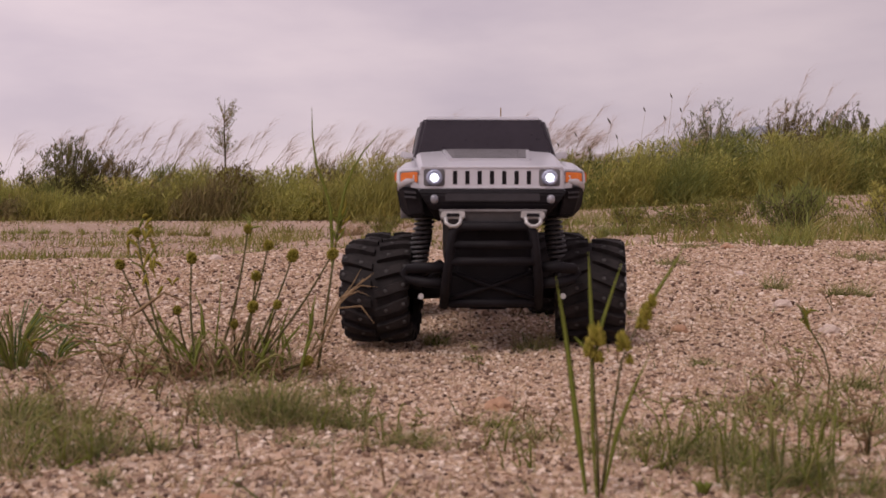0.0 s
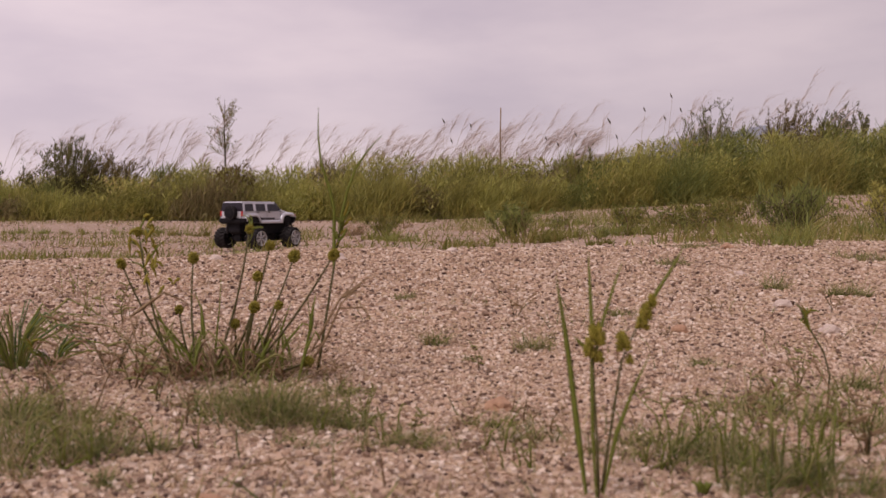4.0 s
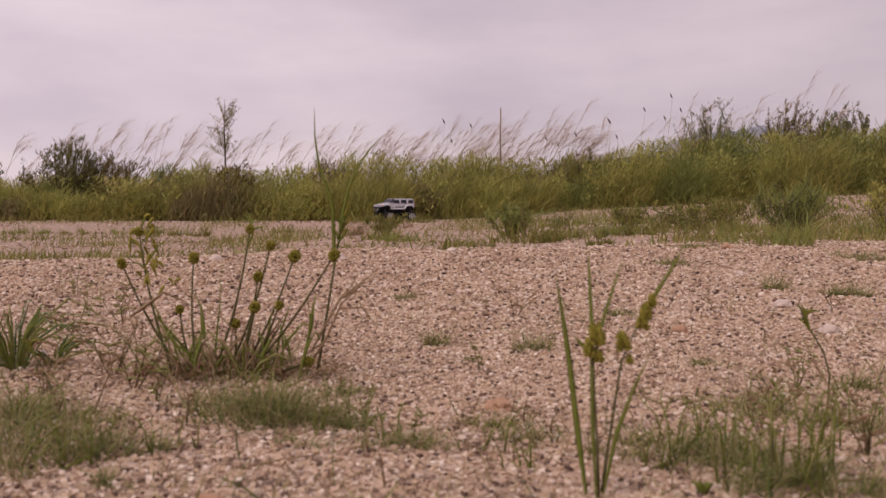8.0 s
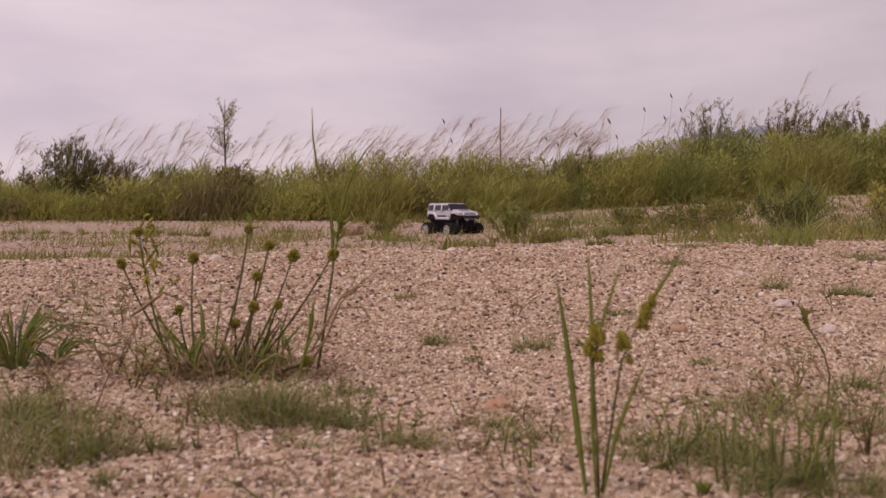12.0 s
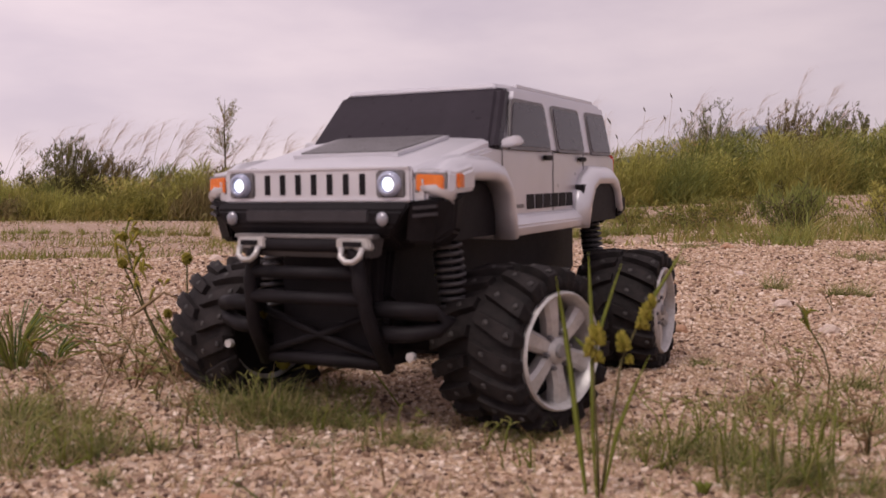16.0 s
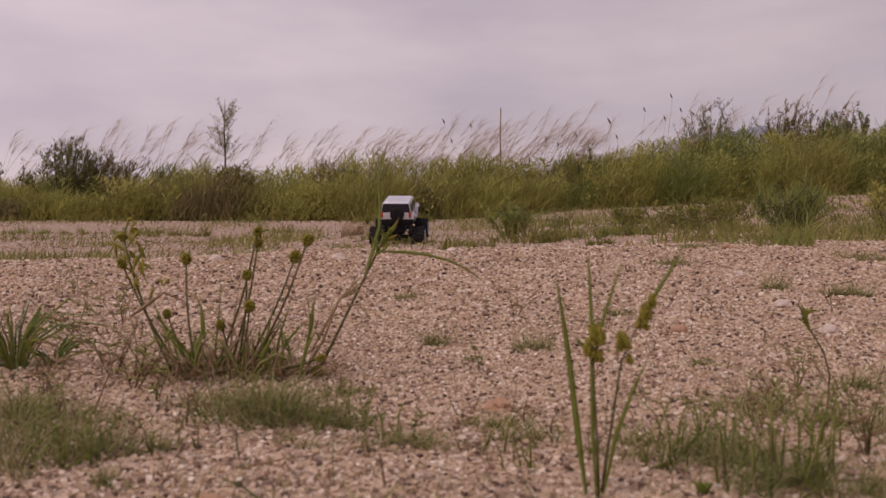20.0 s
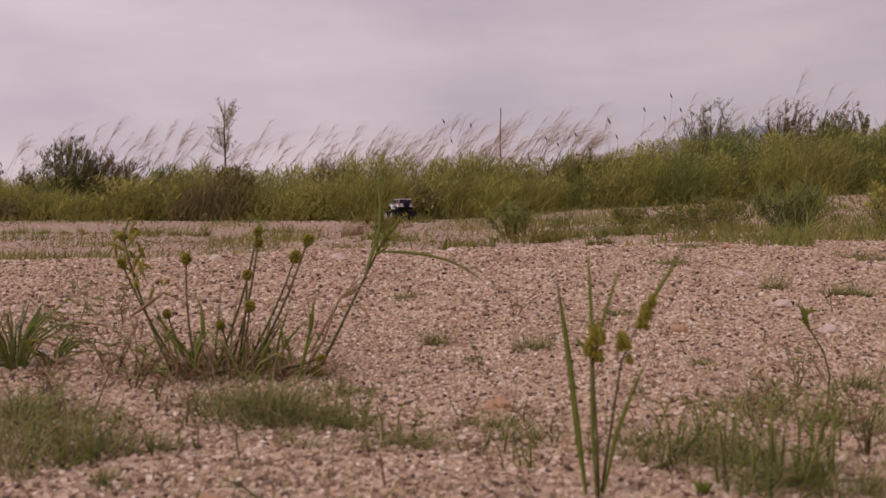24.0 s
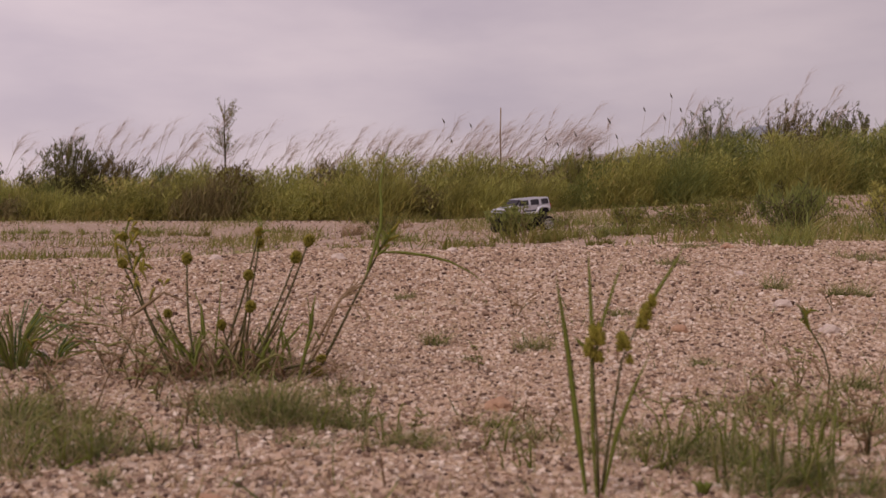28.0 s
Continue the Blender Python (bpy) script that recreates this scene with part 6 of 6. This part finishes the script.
    part("grille_edge", box_bm(0, 0.2240, 0.1728, 0.150, 0.0045, 0.0024, 0.0008), M_PAINT, B)
    for k in range(7):
        part("slot", box_bm((k - 3) * 0.0128, 0.2240, 0.1833, 0.0060, 0.0024, 0.0155, 0.0008), M_BLACK, B)
    # bonnet panel: a dark inlay with ribs, in a raised frame
    def hd(y):
        return float(np.interp(y, (0.109, 0.135, 0.165, 0.193), (0.2185, 0.2132, 0.2070, 0.2013)))
    def lid(x0, x1, y0, y1, up):
        return [(-x0, y0, hd(y0) + up), (x0, y0, hd(y0) + up), (x1, y1, hd(y1) + up), (-x1, y1, hd(y1) + up)][::-1]
    part("bonnet_frame", panel(lid(0.050, 0.044, 0.1150, 0.1850, 0.0004), 0.0008), M_PAINT, B)
    part("bonnet_panel", panel(lid(0.046, 0.040, 0.1170, 0.1800, 0.0013), 0.0008), M_GREYP, B, "dark grey bonnet panel")
    for k in range(6):
        y = 0.1235 + 0.0092 * k
        part("bonnet_rib", panel(lid(0.038, 0.037, y, y + 0.0022, 0.0021), 0.0005), M_GREYP, B)
    # bumpers
    side = [(0.0765, 0.19, 0.1712), (0.0765, 0.231, 0.1712), (0.0755, 0.2355, 0.1660), (0.069, 0.2345, 0.1560), (0.062, 0.230, 0.1490), (0.058, 0.205, 0.138), (0.058, 0.19, 0.138)]
    part("front_bumper", loft([side, [(-x, y, z) for x, y, z in side]]), M_BLACK, B, "black front bumper tapering downwards")
    part("bumper_slot", box_bm(0, 0.2352, 0.1625, 0.098, 0.0030, 0.0085, 0.001), M_PURPLE, B, "dark grey recess in the bumper")
    for s in (-1, 1):
        part("bumper_wing", loft([[(s * 0.0750, 0.2310, 0.1715), (s * 0.0750, 0.190, 0.1730), (s * 0.0700, 0.190, 0.1415), (s * 0.0700, 0.226, 0.1450)],
                                  [(s * 0.0930, 0.2200, 0.1735), (s * 0.0930, 0.193, 0.1760), (s * 0.0860, 0.193, 0.1405), (s * 0.0860, 0.216, 0.1430)],
                                  [(s * 0.1000, 0.2080, 0.1745), (s * 0.1000, 0.194, 0.1765), (s * 0.0965, 0.194, 0.1500), (s * 0.0965, 0.206, 0.1520)]], bevel=0.002), M_BLACK, B, "black bumper corner")
        for z in (0.1665, 0.1615):
            part("wing_vent", loft([[(s * 0.0790, 0.2285, z), (s * 0.0790, 0.2310, z), (s * 0.0790, 0.2310, z + 0.0022), (s * 0.0790, 0.2285, z + 0.0022)],
                                    [(s * 0.0915, 0.2195, z + 0.001), (s * 0.0915, 0.2222, z + 0.001), (s * 0.0915, 0.2222, z + 0.0032), (s * 0.0915, 0.2195, z + 0.0032)]], bevel=0), M_PURPLE, B)
    plate = [(0.056, 0.226, 0.1490), (0.056, 0.2395, 0.1490), (0.052, 0.2370, 0.1350), (0.052, 0.224, 0.1350)]
    part("skid_plate", loft([plate, [(-x, y, z) for x, y, z in plate]]), M_SKIDDARK, B, "dark grey skid plate")
    lip = [(0.0555, 0.232, 0.1478), (0.0555, 0.2415, 0.1478), (0.0555, 0.2415, 0.1505), (0.0555, 0.232, 0.1505)]
    part("skid_lip", loft([lip, [(-x, y, z) for x, y, z in lip]], bevel=0.0008), M_SKID, B, "dull silver lip of the skid plate")
    part("rear_bumper", loft([[(x, -0.205, 0.138), (x, -0.224, 0.142), (x, -0.2280, 0.150), (x, -0.2280, 0.166), (x, -0.205, 0.172)] for x in (-0.076, 0, 0.076)], bevel=0.002), M_BLACK, B, "black rear bumper")
    spare = part("spare_wheel", cyl_bm(0.038, 0.038, 0.024, Matrix.Translation((0.008, -0.2310, 0.2000)) @ Matrix.Rotation(math.pi / 2, 4, "X"), 28), M_RUBBER, B, "black spare wheel on the tailgate")
    part("cover", cyl_bm(0.029, 0.026, 0.004, Matrix.Translation((0.008, -0.2445, 0.2000)) @ Matrix.Rotation(math.pi / 2, 4, "X"), 28), M_BLACK, B)
    # chassis
    part("chassis", prism([(0.195, 0.145), (0.205, 0.095), (0.175, 0.080), (-0.175, 0.080), (-0.200, 0.095), (-0.195, 0.155), (0.10, 0.155)], -0.044, 0.044, bevel=0.003), M_BLACK, T, "black plastic chassis tub")
    part("gearbox", box_bm(0, 0.142, 0.062, 0.052, 0.06, 0.045, 0.006), M_BLACK, T)
    part("gearbox", box_bm(0, -0.142, 0.062, 0.052, 0.06, 0.045, 0.006), M_BLACK, T)
    for y in (AXLE, -AXLE):
        tubes_ob("axle", [([(-0.098, y, WHEEL_R), (-0.04, y, WHEEL_R + 0.002), (0.04, y, WHEEL_R + 0.002), (0.098, y, WHEEL_R)], 0.011)], M_BLACK, T, 12)
        for s in (-1, 1):
            tubes_ob("control_arm", [([(s * 0.085, y * 0.97, 0.052), (s * 0.05, y * 0.5, 0.078)], 0.005)], M_BLACK, T, 6)
            sh = tubes_ob("shock_absorber", [([(s * 0.080, y + math.copysign(0.028, y), 0.062), (s * 0.068, y + math.copysign(0.028, y), 0.120), (s * 0.066, y + math.copysign(0.028, y), 0.176)], [0.006, 0.006, 0.0045])], M_BLACK, T, 10)
            tubes_ob("spring", [(coil(s * 0.079, y + math.copysign(0.028, y), 0.082, 0.160, 0.0098, 15, -s * 0.012), 0.0018)], M_SKIDDARK, sh, 5)
    # tubular front guard: a hoop, cross bars, looped side bars and a braced foot
    tubes_ob("guard_hoop", [([(-0.050, 0.216, 0.048), (-0.048, 0.234, 0.075), (-0.044, 0.243, 0.105), (-0.041, 0.243, 0.127), (-0.035, 0.242, 0.133), (0.035, 0.242, 0.133), (0.041, 0.243, 0.127), (0.044, 0.243, 0.105), (0.048, 0.234, 0.075), (0.050, 0.216, 0.048)], 0.0052)], M_BLACK, T, 8)
    for z, w, y in ((0.114, 0.043, 0.243), (0.097, 0.045, 0.241), (0.052, 0.049, 0.217)):
        tubes_ob("guard_bar", [([(-w, y, z), (0, y + 0.001, z), (w, y, z)], 0.0046)], M_BLACK, T, 8)
    for s in (-1, 1):
        tubes_ob("guard_side_bar", [([(s * 0.046, 0.228, 0.090), (s * 0.072, 0.226, 0.090), (s * 0.086, 0.218, 0.088), (s * 0.091, 0.208, 0.083), (s * 0.086, 0.214, 0.077), (s * 0.070, 0.222, 0.074), (s * 0.047, 0.224, 0.073)], 0.0058)], M_BLACK, T, 9)
        tubes_ob("guard_brace", [([(s * 0.046, 0.220, 0.056), (0, 0.224, 0.070), (-s * 0.044, 0.226, 0.086)], 0.0028)], M_BLACK, T, 6)
        part("guard_bolt", cyl_bm(0.0030, 0.0030, 0.004, Matrix.Translation((s * 0.074, 0.229, 0.060)) @ Matrix.Rotation(math.pi / 2, 4, "X"), 10), M_CHROME, T, "small silver bolt")
    part("guard_foot", box_bm(0, 0.212, 0.064, 0.094, 0.008, 0.036, 0.003), M_BLACK, T)
    part("radiator_block", box_bm(0, 0.203, 0.098, 0.078, 0.024, 0.075, 0.004), M_BLACK, T)
    for y in (AXLE, -AXLE):
        for s in (1, -1):
            make_wheel(T, s, y)
    tagged(T, "silver-white toy off-road truck on oversized black tyres", "toy truck")
    return T, B


TRUCK, BODY = make_truck()

# seconds, x, y, way its nose points (0 towards the viewer, 90 to the right), nose up, lean to its right
DRIVE = [
    (0, 0.047, 1.215, 1.0, 0, 0), (0.2, 0.080, 1.57, 7, 0, 0), (0.5, 0.095, 1.93, 13, 0, 0),
    (0.7, 0.072, 2.32, 18, 0, 0), (1.0, 0.046, 2.88, 23, 0, 0), (1.2, -0.06, 3.12, 33, 0, 0),
    (1.5, -0.32, 3.52, 66, 0, 0), (1.7, -0.700, 3.9, 80, 0, 0, -0.018), (2.0, -1.192, 3.85, 99, 0, 0),
    (2.2, -1.45, 3.85, 100, 0, 0), (2.4, -1.76, 3.85, 100, 0, 0), (2.6, -1.95, 3.8, 99, 0, 0),
    (2.8, -2.03, 3.9, 104, 0, 0), (3.0, -2.02, 4.0, 130, 0, 0), (3.2, -1.88, 4.2, 158, 0, 0),
    (3.5, -1.65, 4.7, 158, 0, 0), (4.2, -0.75, 5.7, 145, 0, 0), (4.9, 0.45, 6.8, 142, 0, 0),
    (5.5, 1.21, 7.7, 190, 0, 0), (5.7, 1.156, 7.9, 190, 0, 0), (6.0, 1.01, 8.55, 199, 0, 0),
    (6.3, 0.757, 9.6, 230, 0, 0), (6.5, 0.44, 10.4, 252, 0, 0), (6.7, 0.11, 11.3, 264, 0, 0),
    (7.0, -0.44, 11.5, 300, -5, -5), (7.3, -0.82, 11.0, 300, 0, 0), (7.5, -0.86, 11.0, 308, 0, 0),
    (7.7, -0.8, 11.0, 300, 0, 0), (8.0, -0.55, 10.8, 304, 0, 0), (8.3, -0.1, 11, 270, 0, 0),
    (8.5, 0.3, 11.3, 272, 0, 0), (8.7, 0.77, 11, 285, 0, 0), (9.0, 1.10, 9.7, 349, 0, 0),
    (9.3, 1.19, 10.3, 296, 0, 0), (9.5, 1.09, 10.5, 285, 0, 0), (9.7, 0.89, 10.5, 292, 0, 0),
    (10.0, 0.37, 11.6, 284, 0, 0, -0.05), (10.3, -0.1, 10.3, 292, 0, 0), (10.5, -0.28, 10.2, 335, 0, 0),
    (10.7, -0.37, 10, 340, 0, 0), (11.0, -0.43, 9.3, 352, 0, 0), (11.3, -0.34, 8.0, 357, -9, 0),
    (11.5, -0.26, 8.1, 375, 0, 0), (11.7, -0.12, 7.2, 388, 8, 0), (12.0, 0.07, 7.2, 395, 0, 0, -0.035),
    (12.3, 0.45, 7.3, 398, -5, 0), (12.5, 0.49, 6.8, 356, 8, 0), (13.2, 0.25, 5.4, 350, 0, 0),
    (13.9, -0.1, 3.8, 350, 0, 0), (14.5, -0.295, 2.5, 353, 9, 0), (14.7, -0.36, 2.25, 362, 0, 0),
    (14.9, -0.355, 1.9, 360, 12, 0, 0.01), (15.0, -0.316, 1.72, 363, 1, 0), (15.1, -0.29, 1.57, 363, 0, 0),
    (15.2, -0.26, 1.42, 362, 6, -3), (15.3, -0.195, 1.27, 361, 22, -2, 0.02), (15.4, -0.2, 1.1, 360, 3, 4, 0.01),
    (15.5, -0.117, 0.945, 361, -1, 0, 0.02), (15.6, -0.11, 0.85, 362, -4, 0, -0.004), (15.7, -0.09, 0.8, 347, -2, 0, -0.006),
    (15.8, -0.062, 0.785, 340, 0, 0), (15.9, -0.035, 0.8, 333.5, 0, 0), (16.0, 0.013, 0.855, 334.0, 0, 0, -0.004),
    (16.2, 0.094, 0.95, 335, 0, 0), (16.5, 0.255, 1.2, 345, 0, 1.5, 0.018), (16.7, 0.35, 1.39, 345, -2, 0, 0.01),
    (17.0, 0.585, 1.851, 321, -0.5, -2, 0.010), (17.15, 0.75, 2.15, 337, -1, 0, 0.004), (17.3, 0.92, 2.45, 352, 0, 0),
    (17.5, 1.09, 2.71, 361, 0, 0), (17.7, 1.04, 2.98, 371, 0, 0), (18.0, 0.88, 3.33, 393, -4, 0),
    (18.3, 0.575, 3.95, 430, 0, 0, 0.012), (18.5, 0.230, 4.12, 455, 0, 0, 0.02), (18.7, -0.158, 4.1, 457, 0, 0, 0.015),
    (19.0, -0.41, 4.05, 503, 0, 0), (19.3, -0.335, 4.12, 514, 0, 0, 0.012), (19.5, -0.255, 4.3, 538, 0, 0, 0.022),
    (20.0, -0.248, 5.5, 537, 9, 0), (20.3, -0.15, 5.6, 525, -6, 0), (20.5, -0.09, 6.2, 520, 0, 0),
    (20.7, 0.02, 6.6, 500, 0, -12), (21.0, 0.118, 7.2, 504, 3, -6), (21.2, 0.29, 7.8, 520, 0, 0),
    (21.5, 0.5, 8.8, 540, 0, 0), (22.2, 0.45, 10.4, 560, 0, 0), (22.9, -0.1, 11.2, 600, 0, 0),
    (23.5, -0.46, 11, 592, 0, 0), (23.7, -0.5, 11.3, 575, 0, 0), (24.0, -0.50, 11.3, 557, 0, 0),
    (24.3, -0.39, 11.3, 605, 0, 0), (24.5, -0.17, 11, 628, 3, 0), (24.7, 0.14, 10.8, 640, -8, 0),
    (25.0, 0.775, 10.8, 655, 0, 0), (25.3, 1.32, 9.8, 643, -3, 0), (25.5, 1.65, 10, 660, -3, 0),
    (25.7, 1.82, 10, 662, 0, 0), (26.0, 1.76, 10, 690, 0, 0), (26.3, 1.6, 9.7, 685, 0, 0),
    (26.5, 1.7, 10.5, 709, 0, 0), (26.7, 1.58, 9.3, 732, 0, 0), (26.9, 1.63, 8.6, 742, -4, 0),
    (27.0, 1.63, 8.4, 716, -4, 0), (27.2, 1.7, 8.3, 724, 0, 0), (27.3, 1.67, 8.25, 712, 0, 0),
    (27.4, 1.54, 7.9, 685, 0, 0), (27.5, 1.38, 7.5, 668, -3, 0), (27.6, 1.17, 7.2, 664, -6, 0),
    (27.7, 0.985, 6.9, 663, -6, 0), (28.0, 0.615, 7.3, 659, -5, 0, -0.015),
]

# seconds, steering angle of the front wheels, positive to the left
STEER = [(0.0, -9), (0.3, -3), (0.55, -3), (0.8, -7), (1.05, -12), (1.5, 10), (2.2, 4), (2.8, 10), (3.6, 0), (5.0, 12), (6.4, 14), (7.4, -8), (8.4, 0), (9.0, -10), (10.3, 14), (11.2, 0), (11.6, 14), (12.2, -14), (13, 0),
         (15.4, 2), (15.52, 3), (15.7, -16), (15.9, -20), (16.3, -16), (16.6, -12), (17.0, -8), (17.3, 0), (17.6, 0), (18.0, 12), (18.8, 14), (19.6, 4), (20.6, -8), (21.2, 10), (23.5, 0), (24.4, 10), (25.5, 0), (26.4, 12), (27.4, -14), (28.0, -6)]
# seconds, rise of the body on its springs, nose up, lean to its right
BOB = [
    (0, 0, 0, 0), (0.7, 0, 0, 0), (1.0, 0.006, 0, -4), (1.3, 0.003, 0, -1), (1.7, 0.008, 1, 0), (2.2, 0.002, 0, 0),
    (3.0, 0, 0, 0), (14.8, 0, 0, 0), (15.0, -0.018, 3, 0), (15.2, -0.006, 1, 0),
    (15.4, -0.006, 1, 0), (15.5, -0.014, 3.5, 0), (15.6, -0.019, 3.5, 0), (15.7, -0.011, 0, 0),
    (15.85, -0.003, -3, 0), (16.0, -0.003, -1.8, 0), (16.15, -0.003, -1.2, 0), (16.5, -0.009, 2.5, 0), (17.0, 0, 0, 0), (18.0, 0.002, 0, 0),
    (18.3, 0.008, 1, 0), (18.5, 0.012, 1.5, 0), (18.8, 0.008, 1.5, 0), (19.2, 0, 0, 0),
    (28.0, 0, 0, 0),
]


def truck_pose(row):
    t, x, y, nose, up, leans = row[:6]
    lift = row[6] if len(row) > 6 else 0.0
    f = (math.sin(radians(nose)), -math.cos(radians(nose)))
    zs = [gz(x + f[0] * a * AXLE - f[1] * b * TRACK * -1, y + f[1] * a * AXLE + f[0] * b * TRACK * -1) for a in (-1, 1) for b in (-1, 1)]
    return pose(x, y, sum(zs) / 4 + 0.003 + lift, up, leans, 180 + nose)


def motions():
    walk(TRUCK, [(r[0], truck_pose(r)) for r in DRIVE])
    walk(BODY, [(t, pose(0, 0, dz, up, leans, 0)) for t, dz, up, leans in BOB])
    # wheels roll with the way travelled
    ts = np.array([r[0] for r in DRIVE])
    xs, ys, ns = (np.array([r[k] for r in DRIVE]) for k in (1, 2, 3))
    grid = np.arange(0, 28 * FPS + 1) / FPS
    gx, gy, gn = np.interp(grid, ts, xs), np.interp(grid, ts, ys), np.interp(grid, ts, ns)
    fx, fy = np.sin(np.radians(gn)), -np.cos(np.radians(gn))
    along = np.diff(gx) * fx[1:] + np.diff(gy) * fy[1:]
    turn = np.clip(np.degrees(along / WHEEL_R), -80, 80)
    spin = np.concatenate([[0], np.cumsum(turn)])
    yaw = np.interp(grid, [r[0] for r in STEER], [r[1] for r in STEER])
    for hub, x, y, sx in WHEELS:
        rows = []
        for k in range(0, len(grid)):
            steer = float(yaw[k]) if y > 0 else 0.0
            rows.append((grid[k], pose(x, y, WHEEL_R, -spin[k] * sx, 0, steer + (0 if sx > 0 else 180))))
        walk(hub, rows)
    # sedge stems, pushed over as the truck passes across them
    for st, base, da, dc in STEMS:
        press = (dc[0] * 0.7, -0.06, 0.016)
        up = 15.95 if da[0] + base[0] < -0.02 else 16.12 if da[0] + base[0] < 0.05 else 16.25
        walk(st, [(0.0, lean_to(*base, da)), (7.0, lean_to(*base, (da[0] + 0.002, da[1], da[2]))), (15.38, lean_to(*base, da)), (15.5, lean_to(*base, press)), (up - 0.2, lean_to(*base, press)),
                  (up, lean_to(*base, dc)), (22.0, lean_to(*base, (dc[0] - 0.001, dc[1], dc[2]))), (28.0, lean_to(*base, dc))])
    # the long bract of the tall stem is folded over to one side
    for ob, L in ARCH:
        a, c = lean_to(0, 0, L, (0.12, 0, 1)), lean_to(0, 0, L, (0.97, 0, 0.30))
        walk(ob, [(0.0, a), (15.4, a), (15.6, lean_to(0, 0, L, (0.7, 0, 0.7))), (16.0, c), (28.0, c)])
    # the tall bract is knocked back and springs up again
    for ob, L in BENT:
        a, c = lean_to(0, 0, L, (0, 0, 1)), lean_to(0, 0, L, (-0.01, 0.42, 0.9))
        walk(ob, [(0.0, a), (4.0, lean_to(0, 0, L, (0.02, 0, 1))), (9.0, lean_to(0, 0, L, (-0.015, 0, 1))), (15.4, a), (15.6, lean_to(0, 0, L, (0, 0.45, 0.9))), (16.0, c), (28.0, c)])
    # reeds sway
    for ob, m, ph, w in REEDS:
        rows = []
        for k in range(0, 29):
            a = 3.0 * math.sin(2.1 * w * k + ph) + 2.0 * math.sin(0.9 * k + 2 * ph)
            rows.append((float(k), m @ pose(0, 0, 0, 0.4 * a, a, 0)))
        walk(ob, rows)


motions()
